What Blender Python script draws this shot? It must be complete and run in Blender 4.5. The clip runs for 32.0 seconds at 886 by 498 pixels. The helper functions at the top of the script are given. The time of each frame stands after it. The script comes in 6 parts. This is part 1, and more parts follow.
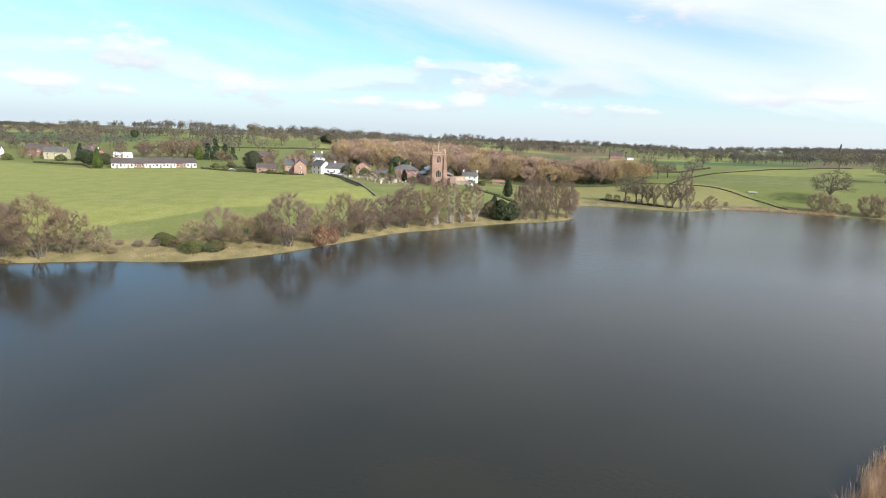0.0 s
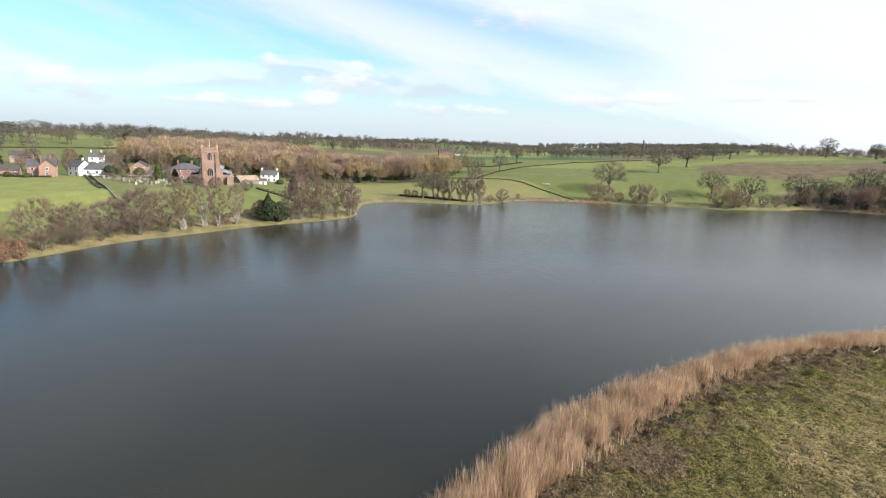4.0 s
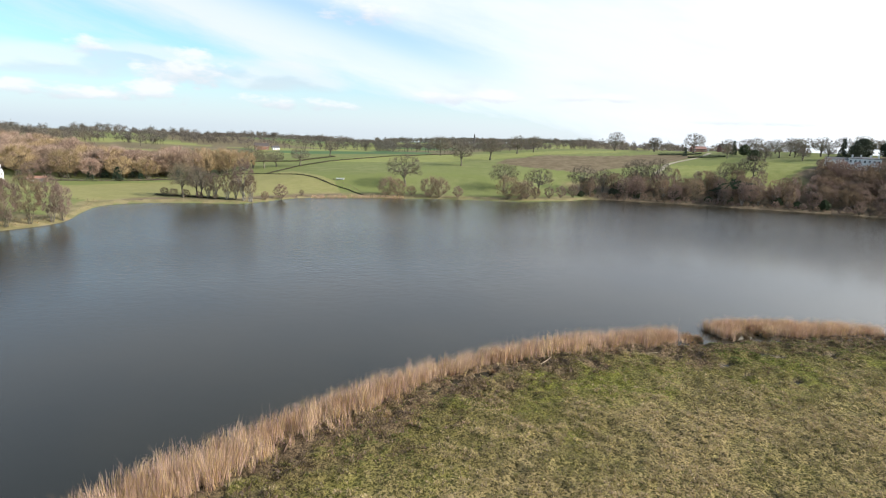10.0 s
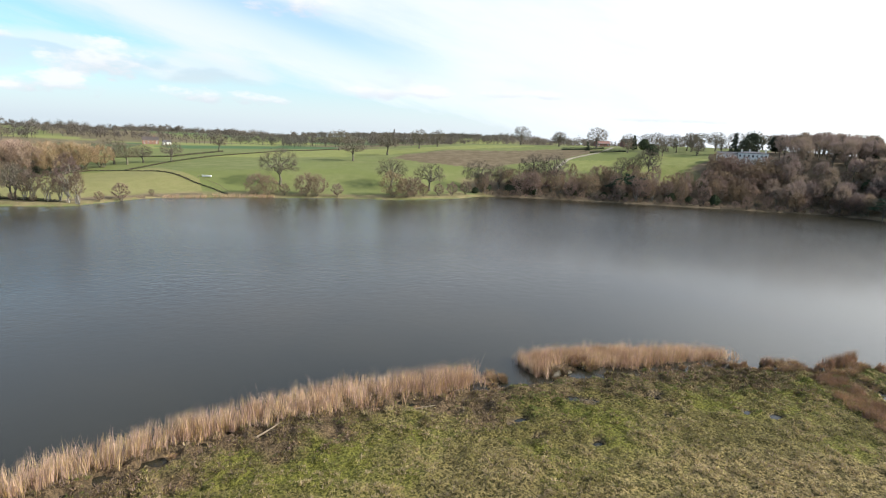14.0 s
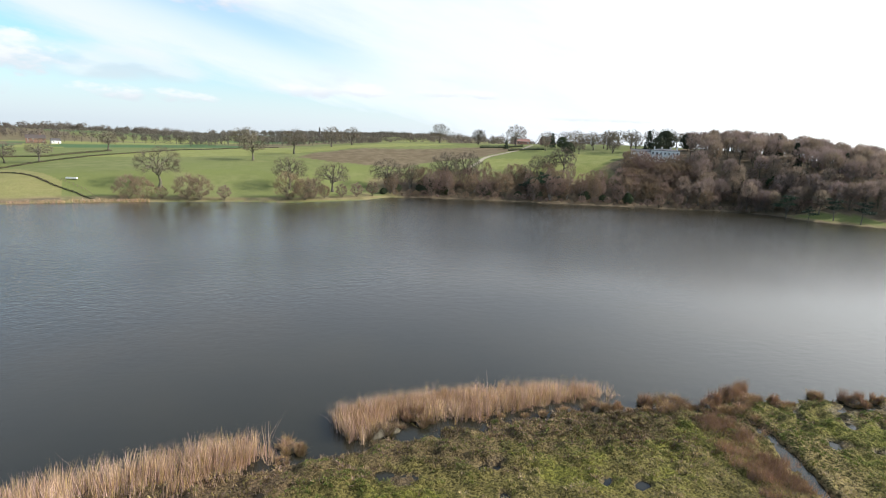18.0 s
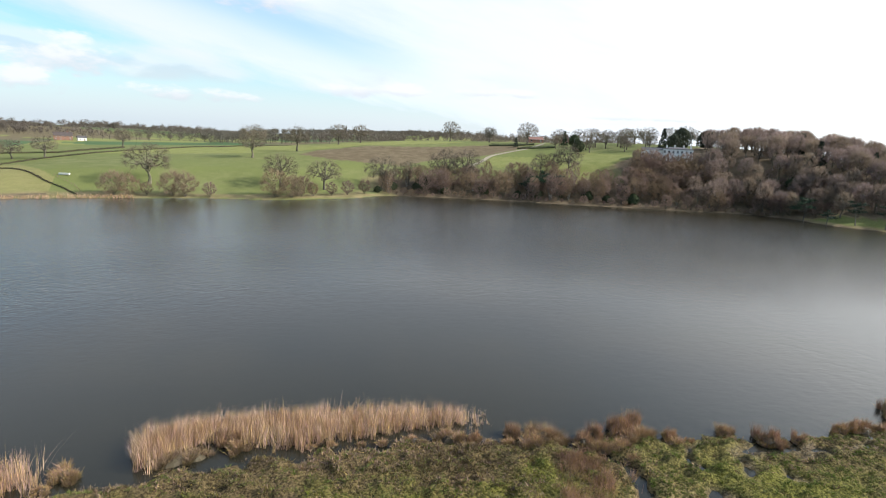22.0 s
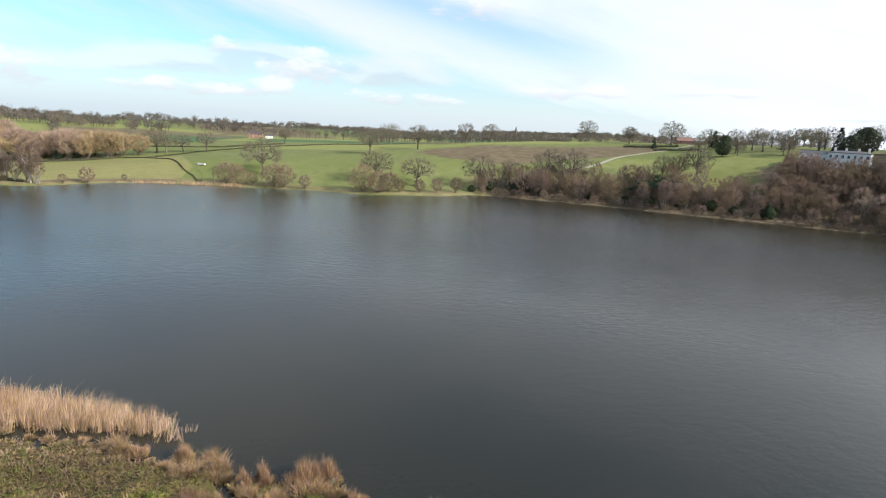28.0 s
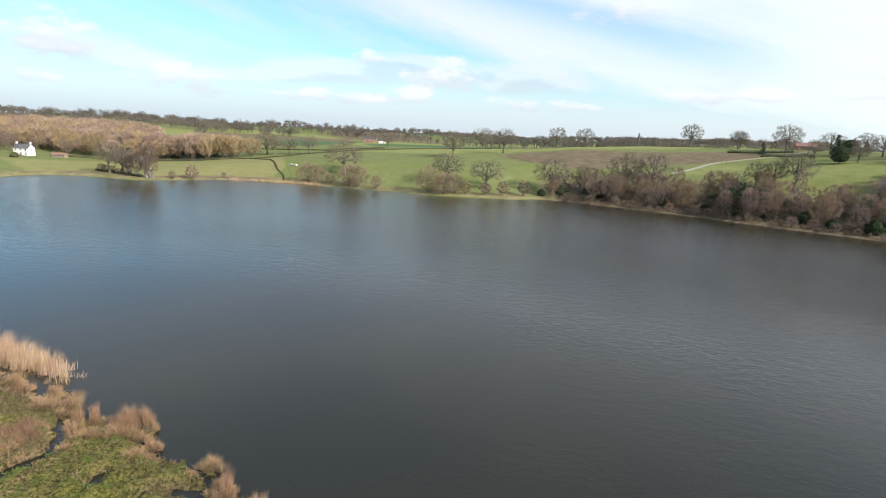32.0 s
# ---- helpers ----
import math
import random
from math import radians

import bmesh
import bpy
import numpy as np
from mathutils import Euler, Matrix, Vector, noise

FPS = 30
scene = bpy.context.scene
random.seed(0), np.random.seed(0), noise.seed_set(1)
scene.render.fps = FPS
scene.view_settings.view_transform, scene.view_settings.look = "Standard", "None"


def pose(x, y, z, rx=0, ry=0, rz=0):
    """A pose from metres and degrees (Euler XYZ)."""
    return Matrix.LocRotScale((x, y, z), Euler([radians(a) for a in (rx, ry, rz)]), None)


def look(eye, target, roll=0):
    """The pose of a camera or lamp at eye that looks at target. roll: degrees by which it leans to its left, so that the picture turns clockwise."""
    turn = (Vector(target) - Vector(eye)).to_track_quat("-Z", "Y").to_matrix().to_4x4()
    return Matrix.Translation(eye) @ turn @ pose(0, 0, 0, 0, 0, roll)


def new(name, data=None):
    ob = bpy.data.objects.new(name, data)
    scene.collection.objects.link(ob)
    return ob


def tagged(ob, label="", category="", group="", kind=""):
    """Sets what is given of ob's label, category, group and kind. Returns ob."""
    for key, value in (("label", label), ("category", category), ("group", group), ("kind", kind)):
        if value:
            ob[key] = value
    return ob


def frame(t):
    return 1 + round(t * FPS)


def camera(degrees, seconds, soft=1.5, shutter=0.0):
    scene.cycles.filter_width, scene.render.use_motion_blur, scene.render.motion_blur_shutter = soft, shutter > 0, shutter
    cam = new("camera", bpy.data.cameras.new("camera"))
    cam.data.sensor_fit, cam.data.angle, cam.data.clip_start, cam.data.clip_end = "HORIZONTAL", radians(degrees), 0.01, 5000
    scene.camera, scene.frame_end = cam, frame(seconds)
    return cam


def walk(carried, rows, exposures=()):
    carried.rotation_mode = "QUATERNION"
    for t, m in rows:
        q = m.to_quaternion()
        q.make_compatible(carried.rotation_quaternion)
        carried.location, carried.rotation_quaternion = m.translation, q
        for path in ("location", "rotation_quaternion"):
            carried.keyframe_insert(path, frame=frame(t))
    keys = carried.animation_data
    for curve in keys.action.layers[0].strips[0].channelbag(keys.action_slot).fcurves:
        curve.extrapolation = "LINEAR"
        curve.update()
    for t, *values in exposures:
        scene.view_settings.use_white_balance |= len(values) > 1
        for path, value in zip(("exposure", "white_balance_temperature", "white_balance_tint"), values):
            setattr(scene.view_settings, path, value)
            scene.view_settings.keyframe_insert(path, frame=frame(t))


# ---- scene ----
EXPOSURES = [(0.0, 0.90, 6290, 9), (32.0, 0.90, 6290, 9)]
cam = camera(77.4, 32.0, soft=1.0)
PATH = [
    (0, (5.009, -6.013, 35.531), (4.81, -4.067, 35.114), 2.4),
    (0.5, (8.919, -4.592, 35.517), (8.746, -2.644, 35.101), 2.3),
    (1, (13.014, -3.257, 35.504), (12.894, -1.304, 35.09), 2.3),
    (1.5, (17.418, -1.91, 35.507), (17.363, 0.046, 35.095), 2.3),
    (2, (21.749, -0.298, 35.375), (21.758, 1.66, 34.965), 2.3),
    (2.5, (26.182, 1.407, 35.232), (26.255, 3.364, 34.825), 2.3),
    (3, (30.589, 3.158, 35.011), (30.743, 5.111, 34.606), 2.2),
    (3.5, (34.953, 5.024, 34.834), (35.184, 6.97, 34.431), 2.2),
    (4, (39.306, 6.772, 34.788), (39.6, 8.709, 34.386), 2.2),
    (4.5, (43.451, 8.306, 34.787), (43.827, 10.229, 34.387), 2.3),
    (6.5, (55.074, 11.455, 34.69), (55.696, 13.316, 34.303), 2.2),
    (7, (57.577, 11.982, 34.571), (58.223, 13.834, 34.182), 2.2),
    (7.5, (60.619, 12.947, 34.471), (61.298, 14.787, 34.08), 2.1),
    (8, (64.213, 13.945, 34.342), (64.925, 15.773, 33.95), 2.2),
    (8.5, (68.367, 15.06, 34.369), (69.102, 16.878, 33.974), 2.2),
    (9, (72.676, 16.388, 34.34), (73.428, 18.198, 33.943), 2.4),
    (9.5, (77.09, 17.701, 34.264), (77.855, 19.506, 33.867), 2.4),
    (10, (81.576, 18.954, 34.142), (82.359, 20.751, 33.744), 2.5),
    (10.5, (86.066, 20.046, 34.089), (86.872, 21.833, 33.693), 2.4),
    (11, (90.587, 21.321, 34.036), (91.415, 23.098, 33.638), 2.5),
    (11.5, (95.155, 22.619, 33.985), (96.007, 24.385, 33.585), 2.5),
    (12, (99.594, 23.947, 33.903), (100.473, 25.698, 33.501), 2.7),
    (12.5, (104.035, 25.152, 33.88), (104.943, 26.888, 33.478), 2.7),
    (13, (108.298, 26.157, 33.929), (109.237, 27.876, 33.527), 2.7),
    (13.5, (112.712, 27.177, 33.998), (113.677, 28.882, 33.595), 2.6),
    (14, (117.059, 28.39, 34.022), (118.048, 30.081, 33.619), 2.7),
    (14.5, (121.456, 29.663, 34.106), (122.466, 31.34, 33.702), 2.6),
    (16.5, (137.437, 34.43, 33.917), (138.548, 36.044, 33.517), 2.7),
    (17, (139.747, 35.248, 33.768), (140.889, 36.841, 33.371), 2.7),
    (17.5, (141.187, 35.771, 33.706), (142.355, 37.345, 33.31), 2.8),
    (18, (141.861, 35.896, 33.71), (143.032, 37.467, 33.314), 2.7),
    (18.5, (142.777, 35.547, 33.765), (143.947, 37.12, 33.368), 2.8),
    (19, (144.351, 34.954, 33.739), (145.52, 36.527, 33.341), 2.8),
    (19.5, (146.648, 34.305, 33.734), (147.815, 35.879, 33.335), 2.7),
    (20, (149.566, 33.6, 33.724), (150.73, 35.176, 33.325), 2.7),
    (20.5, (153.108, 32.775, 33.622), (154.268, 34.354, 33.223), 2.8),
    (21, (157.206, 31.835, 33.643), (158.348, 33.428, 33.243), 2.7),
    (21.5, (161.485, 30.912, 33.676), (162.591, 32.529, 33.275), 2.8),
    (22, (165.873, 29.994, 33.682), (166.935, 31.639, 33.277), 2.8),
    (22.5, (170.305, 29.016, 33.647), (171.324, 30.688, 33.24), 2.8),
    (23, (174.722, 28.13, 33.637), (175.695, 29.829, 33.227), 2.9),
    (23.5, (179.133, 27.332, 33.693), (180.058, 29.057, 33.281), 3.0),
    (24, (183.608, 26.537, 33.792), (184.487, 28.285, 33.375), 3.0),
    (24.5, (187.881, 25.662, 33.942), (188.705, 27.436, 33.523), 3.1),
    (25, (192.283, 24.829, 33.818), (193.048, 26.628, 33.396), 3.1),
    (25.5, (196.595, 24.257, 33.825), (197.306, 26.078, 33.402), 3.2),
    (27.5, (213.468, 21.641, 33.823), (213.976, 23.527, 33.39), 3.5),
    (28, (217.813, 20.743, 33.694), (218.259, 22.645, 33.264), 3.1),
    (28.5, (222.071, 19.897, 33.674), (222.468, 21.81, 33.244), 3.1),
    (29, (226.213, 19.105, 33.722), (226.558, 21.027, 33.292), 3.1),
    (29.5, (230.351, 18.304, 33.679), (230.638, 20.236, 33.247), 3.0),
    (30, (234.42, 17.668, 33.695), (234.643, 19.608, 33.26), 3.0),
    (30.5, (238.478, 16.946, 33.632), (238.651, 18.891, 33.199), 3.1),
    (31, (242.32, 16.262, 33.594), (242.437, 18.212, 33.163), 3.1),
    (31.5, (246.179, 15.66, 33.551), (246.234, 17.612, 33.119), 3.1),
    (32, (250.098, 14.983, 33.452), (250.086, 16.936, 33.022), 3.0),
]
walk(cam, [(t, look(eye, target, roll)) for t, eye, target, roll in PATH], EXPOSURES)

# ---- world, sun, exposure ----
SUN_BEARING, SUN_HEIGHT = radians(124), radians(31)
SUN_WAY = Vector((math.sin(SUN_BEARING) * math.cos(SUN_HEIGHT), math.cos(SUN_BEARING) * math.cos(SUN_HEIGHT), math.sin(SUN_HEIGHT)))
sun_data = bpy.data.lights.new("sun", "SUN")
sun_data.energy, sun_data.angle, sun_data.color = 4.2, radians(0.8), (1.0, 0.945, 0.87)
sun = new("sun", sun_data)
sun.matrix_world = look(SUN_WAY * 400, (0, 0, 0))


class Nodes:
    """Short hand for wiring a node tree."""

    def __init__(self, tree):
        self.tree = tree
        tree.nodes.clear()

    def add(self, kind, settings=None, **inputs):
        node = self.tree.nodes.new(kind)
        for key, value in (settings or {}).items():
            setattr(node, key, value)
        for key, value in inputs.items():
            self.set(node, key, value)
        return node

    def set(self, node, key, value):
        socket = node.inputs[int(key[1:])] if key[0] == "i" and key[1:].isdigit() else node.inputs[key.replace("_", " ")]
        if isinstance(value, bpy.types.NodeSocket):
            self.tree.links.new(value, socket)
        else:
            socket.default_value = value

    def math(self, op, a, b=0.0, clamp=False):
        return self.add("ShaderNodeMath", {"operation": op, "use_clamp": clamp}, i0=a, i1=b).outputs[0]

    def span(self, v, lo, hi, out_lo=0.0, out_hi=1.0):
        return self.add("ShaderNodeMapRange", {"interpolation_type": "SMOOTHSTEP"}, i0=v, i1=lo, i2=hi, i3=out_lo, i4=out_hi).outputs[0]

    def mix(self, k, a, b, blend="MIX"):
        node = self.add("ShaderNodeMix", {"data_type": "RGBA", "blend_type": blend})
        for n, value in ((0, k), (6, a), (7, b)):
            self.set(node, "i%d" % n, value)
        return node.outputs[2]

    def noise(self, where, scale, detail=4.0, rough=0.55):
        return self.add("ShaderNodeTexNoise", None, Vector=where, Scale=scale, Detail=detail, Roughness=rough).outputs[0]


def make_sky():
    world = bpy.data.worlds.new("sky")
    scene.world = world
    world.use_nodes = True
    n = Nodes(world.node_tree)
    where = n.add("ShaderNodeTexCoord").outputs["Generated"]
    sky = n.add("ShaderNodeTexSky", {"sky_type": "NISHITA", "sun_disc": False, "sun_elevation": SUN_HEIGHT, "sun_rotation": SUN_BEARING,
                                     "air_density": 1.0, "dust_density": 1.2, "ozone_density": 1.5})
    blue = n.mix(1.0, sky.outputs[0], (0.076, 0.104, 0.113, 1), "MULTIPLY")
    x, y, z = n.add("ShaderNodeSeparateXYZ", None, i0=where).outputs
    bearing = n.math("MULTIPLY", n.math("ARCTAN2", x, y), 180 / math.pi)
    rise = n.math("MULTIPLY", n.math("ARCSINE", z), 180 / math.pi)
    # High thin cloud in long streaks that slope down to the right, with clear blue between them.
    across = n.math("ADD", rise, n.math("MULTIPLY", bearing, 0.25))
    along = n.math("SUBTRACT", bearing, n.math("MULTIPLY", rise, 0.25))
    drawn = n.add("ShaderNodeCombineXYZ", None, i0=n.math("MULTIPLY", along, 0.035), i1=n.math("MULTIPLY", across, 0.17), i2=0.0).outputs[0]
    streak = n.noise(drawn, 1.0, 7.0, 0.62)
    ragged = n.math("ADD", across, n.math("MULTIPLY", n.math("SUBTRACT", streak, 0.5), 6.0))
    veil = n.span(ragged, 6.0, 10.0)
    off = n.math("SUBTRACT", n.math("ADD", across, n.math("MULTIPLY", n.math("SUBTRACT", streak, 0.5), 4.0)), 13.6)
    gap = n.math("POWER", 2.718, n.math("MULTIPLY", n.math("MULTIPLY", off, off), -0.30))
    gap = n.math("MULTIPLY", gap, n.span(bearing, 18.0, 36.0, 0.58, 0.0))
    veil = n.math("MULTIPLY", veil, n.math("SUBTRACT", 1.0, gap))
    veil = n.math("MULTIPLY", veil, n.span(streak, 0.25, 0.6, 0.72, 0.97))
    thin = n.span(n.noise(drawn, 2.6, 6.0, 0.6), 0.40, 0.72, 0.12, 0.45)
    veil = n.math("MULTIPLY", veil, n.span(rise, 16.0, 34.0, 1.0, n.span(bearing, -5.0, 40.0, 0.46, 0.20)))
    veil = n.math("MAXIMUM", veil, thin)
    veil = n.math("MAXIMUM", veil, n.span(rise, 0.0, 8.0, 0.70, 0.0))
    glare = n.span(bearing, -35.0, 80.0)
    lit = n.mix(glare, (0.46, 0.495, 0.55, 1), (0.59, 0.61, 0.645, 1))
    # Thin cloud glows brighter towards the sun.
    near_sun = n.add("ShaderNodeVectorMath", {"operation": "DOT_PRODUCT"}, i0=where, i1=tuple(SUN_WAY)).outputs["Value"]
    lit = n.mix(n.span(near_sun, 0.24, 0.95), lit, (1.50, 1.475, 1.425, 1))
    sheet = n.mix(veil, blue, lit)
    # Heaped cloud low over the land, white above and grey beneath.
    def heaps(lift):
        flat = n.add("ShaderNodeCombineXYZ", None, i0=n.math("MULTIPLY", bearing, 0.060), i1=n.math("MULTIPLY", n.math("ADD", rise, lift), 0.17), i2=0.73).outputs[0]
        return n.noise(flat, 1.5, 5.0, 0.45)
    puff = heaps(0.0)
    band = n.math("MULTIPLY", n.span(rise, 1.5, 4.0), n.span(rise, 5.0, 9.0, 1.0, 0.2))
    heap = n.span(n.math("MULTIPLY", puff, band), 0.38, 0.60)
    shade = n.span(n.math("SUBTRACT", puff, heaps(1.4)), -0.06, 0.05, 1.0, 0.0)
    heap_colour = n.mix(shade, (0.52, 0.52, 0.525, 1), (0.40, 0.42, 0.45, 1))
    whole = n.mix(n.math("MULTIPLY", heap, n.span(bearing, 20.0, 60.0, 0.6, 0.15)), sheet, heap_colour)
    # Single fair-weather clouds: bearing, height, half width and half height in degrees.
    tuft = n.noise(n.add("ShaderNodeCombineXYZ", None, i0=n.math("MULTIPLY", bearing, 0.30), i1=n.math("MULTIPLY", rise, 0.75), i2=0.2).outputs[0], 1.0, 6.0, 0.55)
    for turn, up, wide, high in ((-35.0, 6.0, 5.0, 2.4), (-25.0, 3.4, 5.0, 1.7), (-1.0, 5.0, 4.5, 2.0), (-4.0, 2.8, 4.0, 1.1), (-8.5, 6.3, 1.8, 0.9), (38.0, 4.2, 5.0, 0.5), (52.0, 2.4, 7.0, 0.4), (-40.0, 2.6, 6.0, 1.0), (-13.0, 2.4, 6.0, 0.8), (26.0, 4.0, 6.0, 0.9), (9.0, 2.6, 7.0, 0.8), (15.0, 11.5, 5.0, 1.3)):
        a = n.math("MULTIPLY", n.math("SUBTRACT", bearing, turn), 1 / wide)
        b = n.math("MULTIPLY", n.math("SUBTRACT", rise, up), 1 / high)
        body = n.math("SUBTRACT", n.math("MULTIPLY", n.math("SUBTRACT", tuft, 0.5), 5.0), n.math("ADD", n.math("MULTIPLY", a, a), n.math("MULTIPLY", b, b)))
        tone = n.mix(n.span(n.math("ADD", b, n.math("MULTIPLY", n.math("SUBTRACT", tuft, 0.5), 2.0)), -0.7, 0.3), (0.42, 0.44, 0.47, 1), (0.55, 0.55, 0.555, 1))
        whole = n.mix(n.span(body, -1.0, 0.2, 0.0, 0.85), whole, tone)
    back = n.add("ShaderNodeBackground", None, Color=whole, Strength=1.0)
    out = n.add("ShaderNodeOutputWorld", None, Surface=back.outputs[0])


make_sky()

# ---- materials ----
def material(name, colour, rough=0.9, grain=3.0, spread=0.25, second=None, bump=0.0, bump_scale=20.0, spots=0.4, metal=0.0, random_tint=0.0, island=False, translucent=0.0):
    """A matt surface with grain at two scales: colour, darker and lighter patches, a second tint, fine relief."""
    mat = bpy.data.materials.new(name)
    mat.use_nodes = True
    n = Nodes(mat.node_tree)
    where = n.add("ShaderNodeTexCoord").outputs["Object"]
    fine, wide = n.noise(where, grain * 6, 4.0), n.noise(where, grain * spots, 3.0)
    dark = [c * (1 - spread) for c in colour] + [1]
    light = [min(1, c * (1 + spread)) for c in colour] + [1]
    tone = n.mix(n.span(fine, 0.3, 0.7), dark, light)
    if second:
        tone = n.mix(n.span(wide, 0.42, 0.62), tone, (*second, 1))
    else:
        tone = n.mix(n.math("MULTIPLY", n.span(wide, 0.35, 0.7), 0.35), tone, dark)
    if random_tint or island:
        pick = n.add("ShaderNodeNewGeometry").outputs["Random Per Island"] if island else n.add("ShaderNodeObjectInfo").outputs["Random"]
        shift = n.add("ShaderNodeHueSaturation", None, Hue=n.span(pick, 0, 1, 0.5 - 0.035 * random_tint, 0.5 + 0.03 * random_tint),
                      Saturation=n.span(pick, 0.2, 0.9, 1 - 0.25 * random_tint, 1 + 0.2 * random_tint),
                      Value=n.span(n.math("FRACT", n.math("MULTIPLY", pick, 7.31)), 0, 1, 1 - 0.35 * random_tint, 1 + 0.35 * random_tint), Color=tone)
        tone = shift.outputs[0]
    shader = n.add("ShaderNodeBsdfPrincipled", None, Base_Color=tone, Roughness=rough, Metallic=metal)
    shader.inputs["Specular IOR Level"].default_value = 0.25
    if bump:
        lift = n.add("ShaderNodeBump", None, Strength=bump, Distance=0.05, Height=n.noise(where, bump_scale, 3.0))
        n.set(shader, "Normal", lift.outputs[0])
    if translucent:
        glow = n.add("ShaderNodeBsdfTranslucent", None, Color=tone)
        shader = n.add("ShaderNodeMixShader", None, i0=translucent, i1=shader.outputs[0], i2=glow.outputs[0])
    n.add("ShaderNodeOutputMaterial", None, Surface=shader.outputs[0])
    return mat


def water_material():
    mat = bpy.data.materials.new("lake_water")
    mat.use_nodes = True
    n = Nodes(mat.node_tree)
    where = n.add("ShaderNodeTexCoord").outputs["Object"]
    murk = n.mix(n.span(n.noise(where, 0.02, 3.0), 0.35, 0.65), (0.016, 0.0155, 0.0105, 1), (0.024, 0.021, 0.0125, 1))
    stretched = n.add("ShaderNodeMapping", None, Vector=where, Rotation=(0, 0, radians(30)), Scale=(0.95, 1.25, 1.0)).outputs[0]
    ripple = n.math("ADD", n.noise(stretched, 1.15, 3.0, 0.6), n.math("MULTIPLY", n.noise(stretched, 0.48, 2.0, 0.5), 1.0))
    calm = n.span(n.noise(where, 0.012, 2.0), 0.36, 0.60, 0.75, 1.0)
    east, north, _ = n.add("ShaderNodeSeparateXYZ", None, i0=where).outputs
    lee = n.span(n.math("ADD", north, n.math("MULTIPLY", n.math("MAXIMUM", n.math("SUBTRACT", east, 200.0), 0.0), 0.35)), 105.0, 190.0, 0.13, 1.0)
    # Still water under the wooded shore in the east.
    off = n.math("SUBTRACT", 422.3, n.math("ADD", n.math("MULTIPLY", east, 0.59), n.math("MULTIPLY", north, 0.807)))
    still = n.math("MAXIMUM", n.span(off, 2.0, 30.0, 0.3, 1.0), n.span(east, 250.0, 330.0, 1.0, 0.0))
    lee = n.math("MULTIPLY", lee, still)
    lift = n.add("ShaderNodeBump", None, Strength=n.math("MULTIPLY", calm, lee), Distance=n.span(east, 180.0, 330.0, 0.12, 0.26), Height=ripple)
    shader = n.add("ShaderNodeBsdfPrincipled", None, Base_Color=murk, Roughness=n.span(lee, 0.06, 1.0, 0.16, 0.11), IOR=1.333, Normal=lift.outputs[0])
    n.add("ShaderNodeOutputMaterial", None, Surface=shader.outputs[0])
    return mat


def land_material():
    """Pasture, young corn, stubble and rough banks: the vertex colours say which crop grows where."""
    mat = bpy.data.materials.new("pasture")
    mat.use_nodes = True
    n = Nodes(mat.node_tree)
    where = n.add("ShaderNodeTexCoord").outputs["Object"]
    crop, plain = n.add("ShaderNodeVertexColor", {"layer_name": "crop"}).outputs
    lush, brown, rough = n.add("ShaderNodeSeparateColor", None, i0=crop).outputs
    fine, mid, wide = n.noise(where, 1.6, 5.0), n.noise(where, 0.16, 4.0), n.noise(where, 0.022, 3.0)
    grass = n.mix(n.span(mid, 0.3, 0.7), (0.124, 0.135, 0.046, 1), (0.172, 0.175, 0.070, 1))
    grass = n.mix(n.span(wide, 0.35, 0.65), grass, (0.138, 0.152, 0.048, 1))
    corn = n.mix(n.span(mid, 0.3, 0.7), (0.190, 0.198, 0.056, 1), (0.238, 0.234, 0.078, 1))
    stubble = n.mix(n.span(mid, 0.3, 0.7), (0.115, 0.082, 0.050, 1), (0.165, 0.122, 0.078, 1))
    dry = n.mix(n.span(mid, 0.35, 0.65), (0.250, 0.192, 0.104, 1), (0.150, 0.122, 0.060, 1))
    tone = n.mix(lush, grass, corn)
    wheat = n.mix(n.span(mid, 0.3, 0.7), (0.052, 0.100, 0.042, 1), (0.072, 0.122, 0.050, 1))
    tone = n.mix(plain, wheat, tone)
    tone = n.mix(brown, tone, stubble)
    litter = n.mix(n.span(mid, 0.35, 0.65), (0.110, 0.078, 0.052, 1), (0.175, 0.126, 0.084, 1))
    tone = n.mix(n.math("MULTIPLY", n.span(rough, 0.0, 0.6), n.span(fine, 0.3, 0.6, 0.6, 1.0)), tone, dry)
    tone = n.mix(n.span(rough, 0.65, 0.95), tone, litter)
    tone = n.mix(n.math("MULTIPLY", n.span(fine, 0.35, 0.7), 0.35), tone, (0.06, 0.07, 0.02, 1))
    lift = n.add("ShaderNodeBump", None, Strength=0.5, Distance=0.15, Height=fine)
    shader = n.add("ShaderNodeBsdfPrincipled", None, Base_Color=tone, Roughness=0.95, Normal=lift.outputs[0])
    shader.inputs["Specular IOR Level"].default_value = 0.1
    n.add("ShaderNodeOutputMaterial", None, Surface=shader.outputs[0])
    return mat


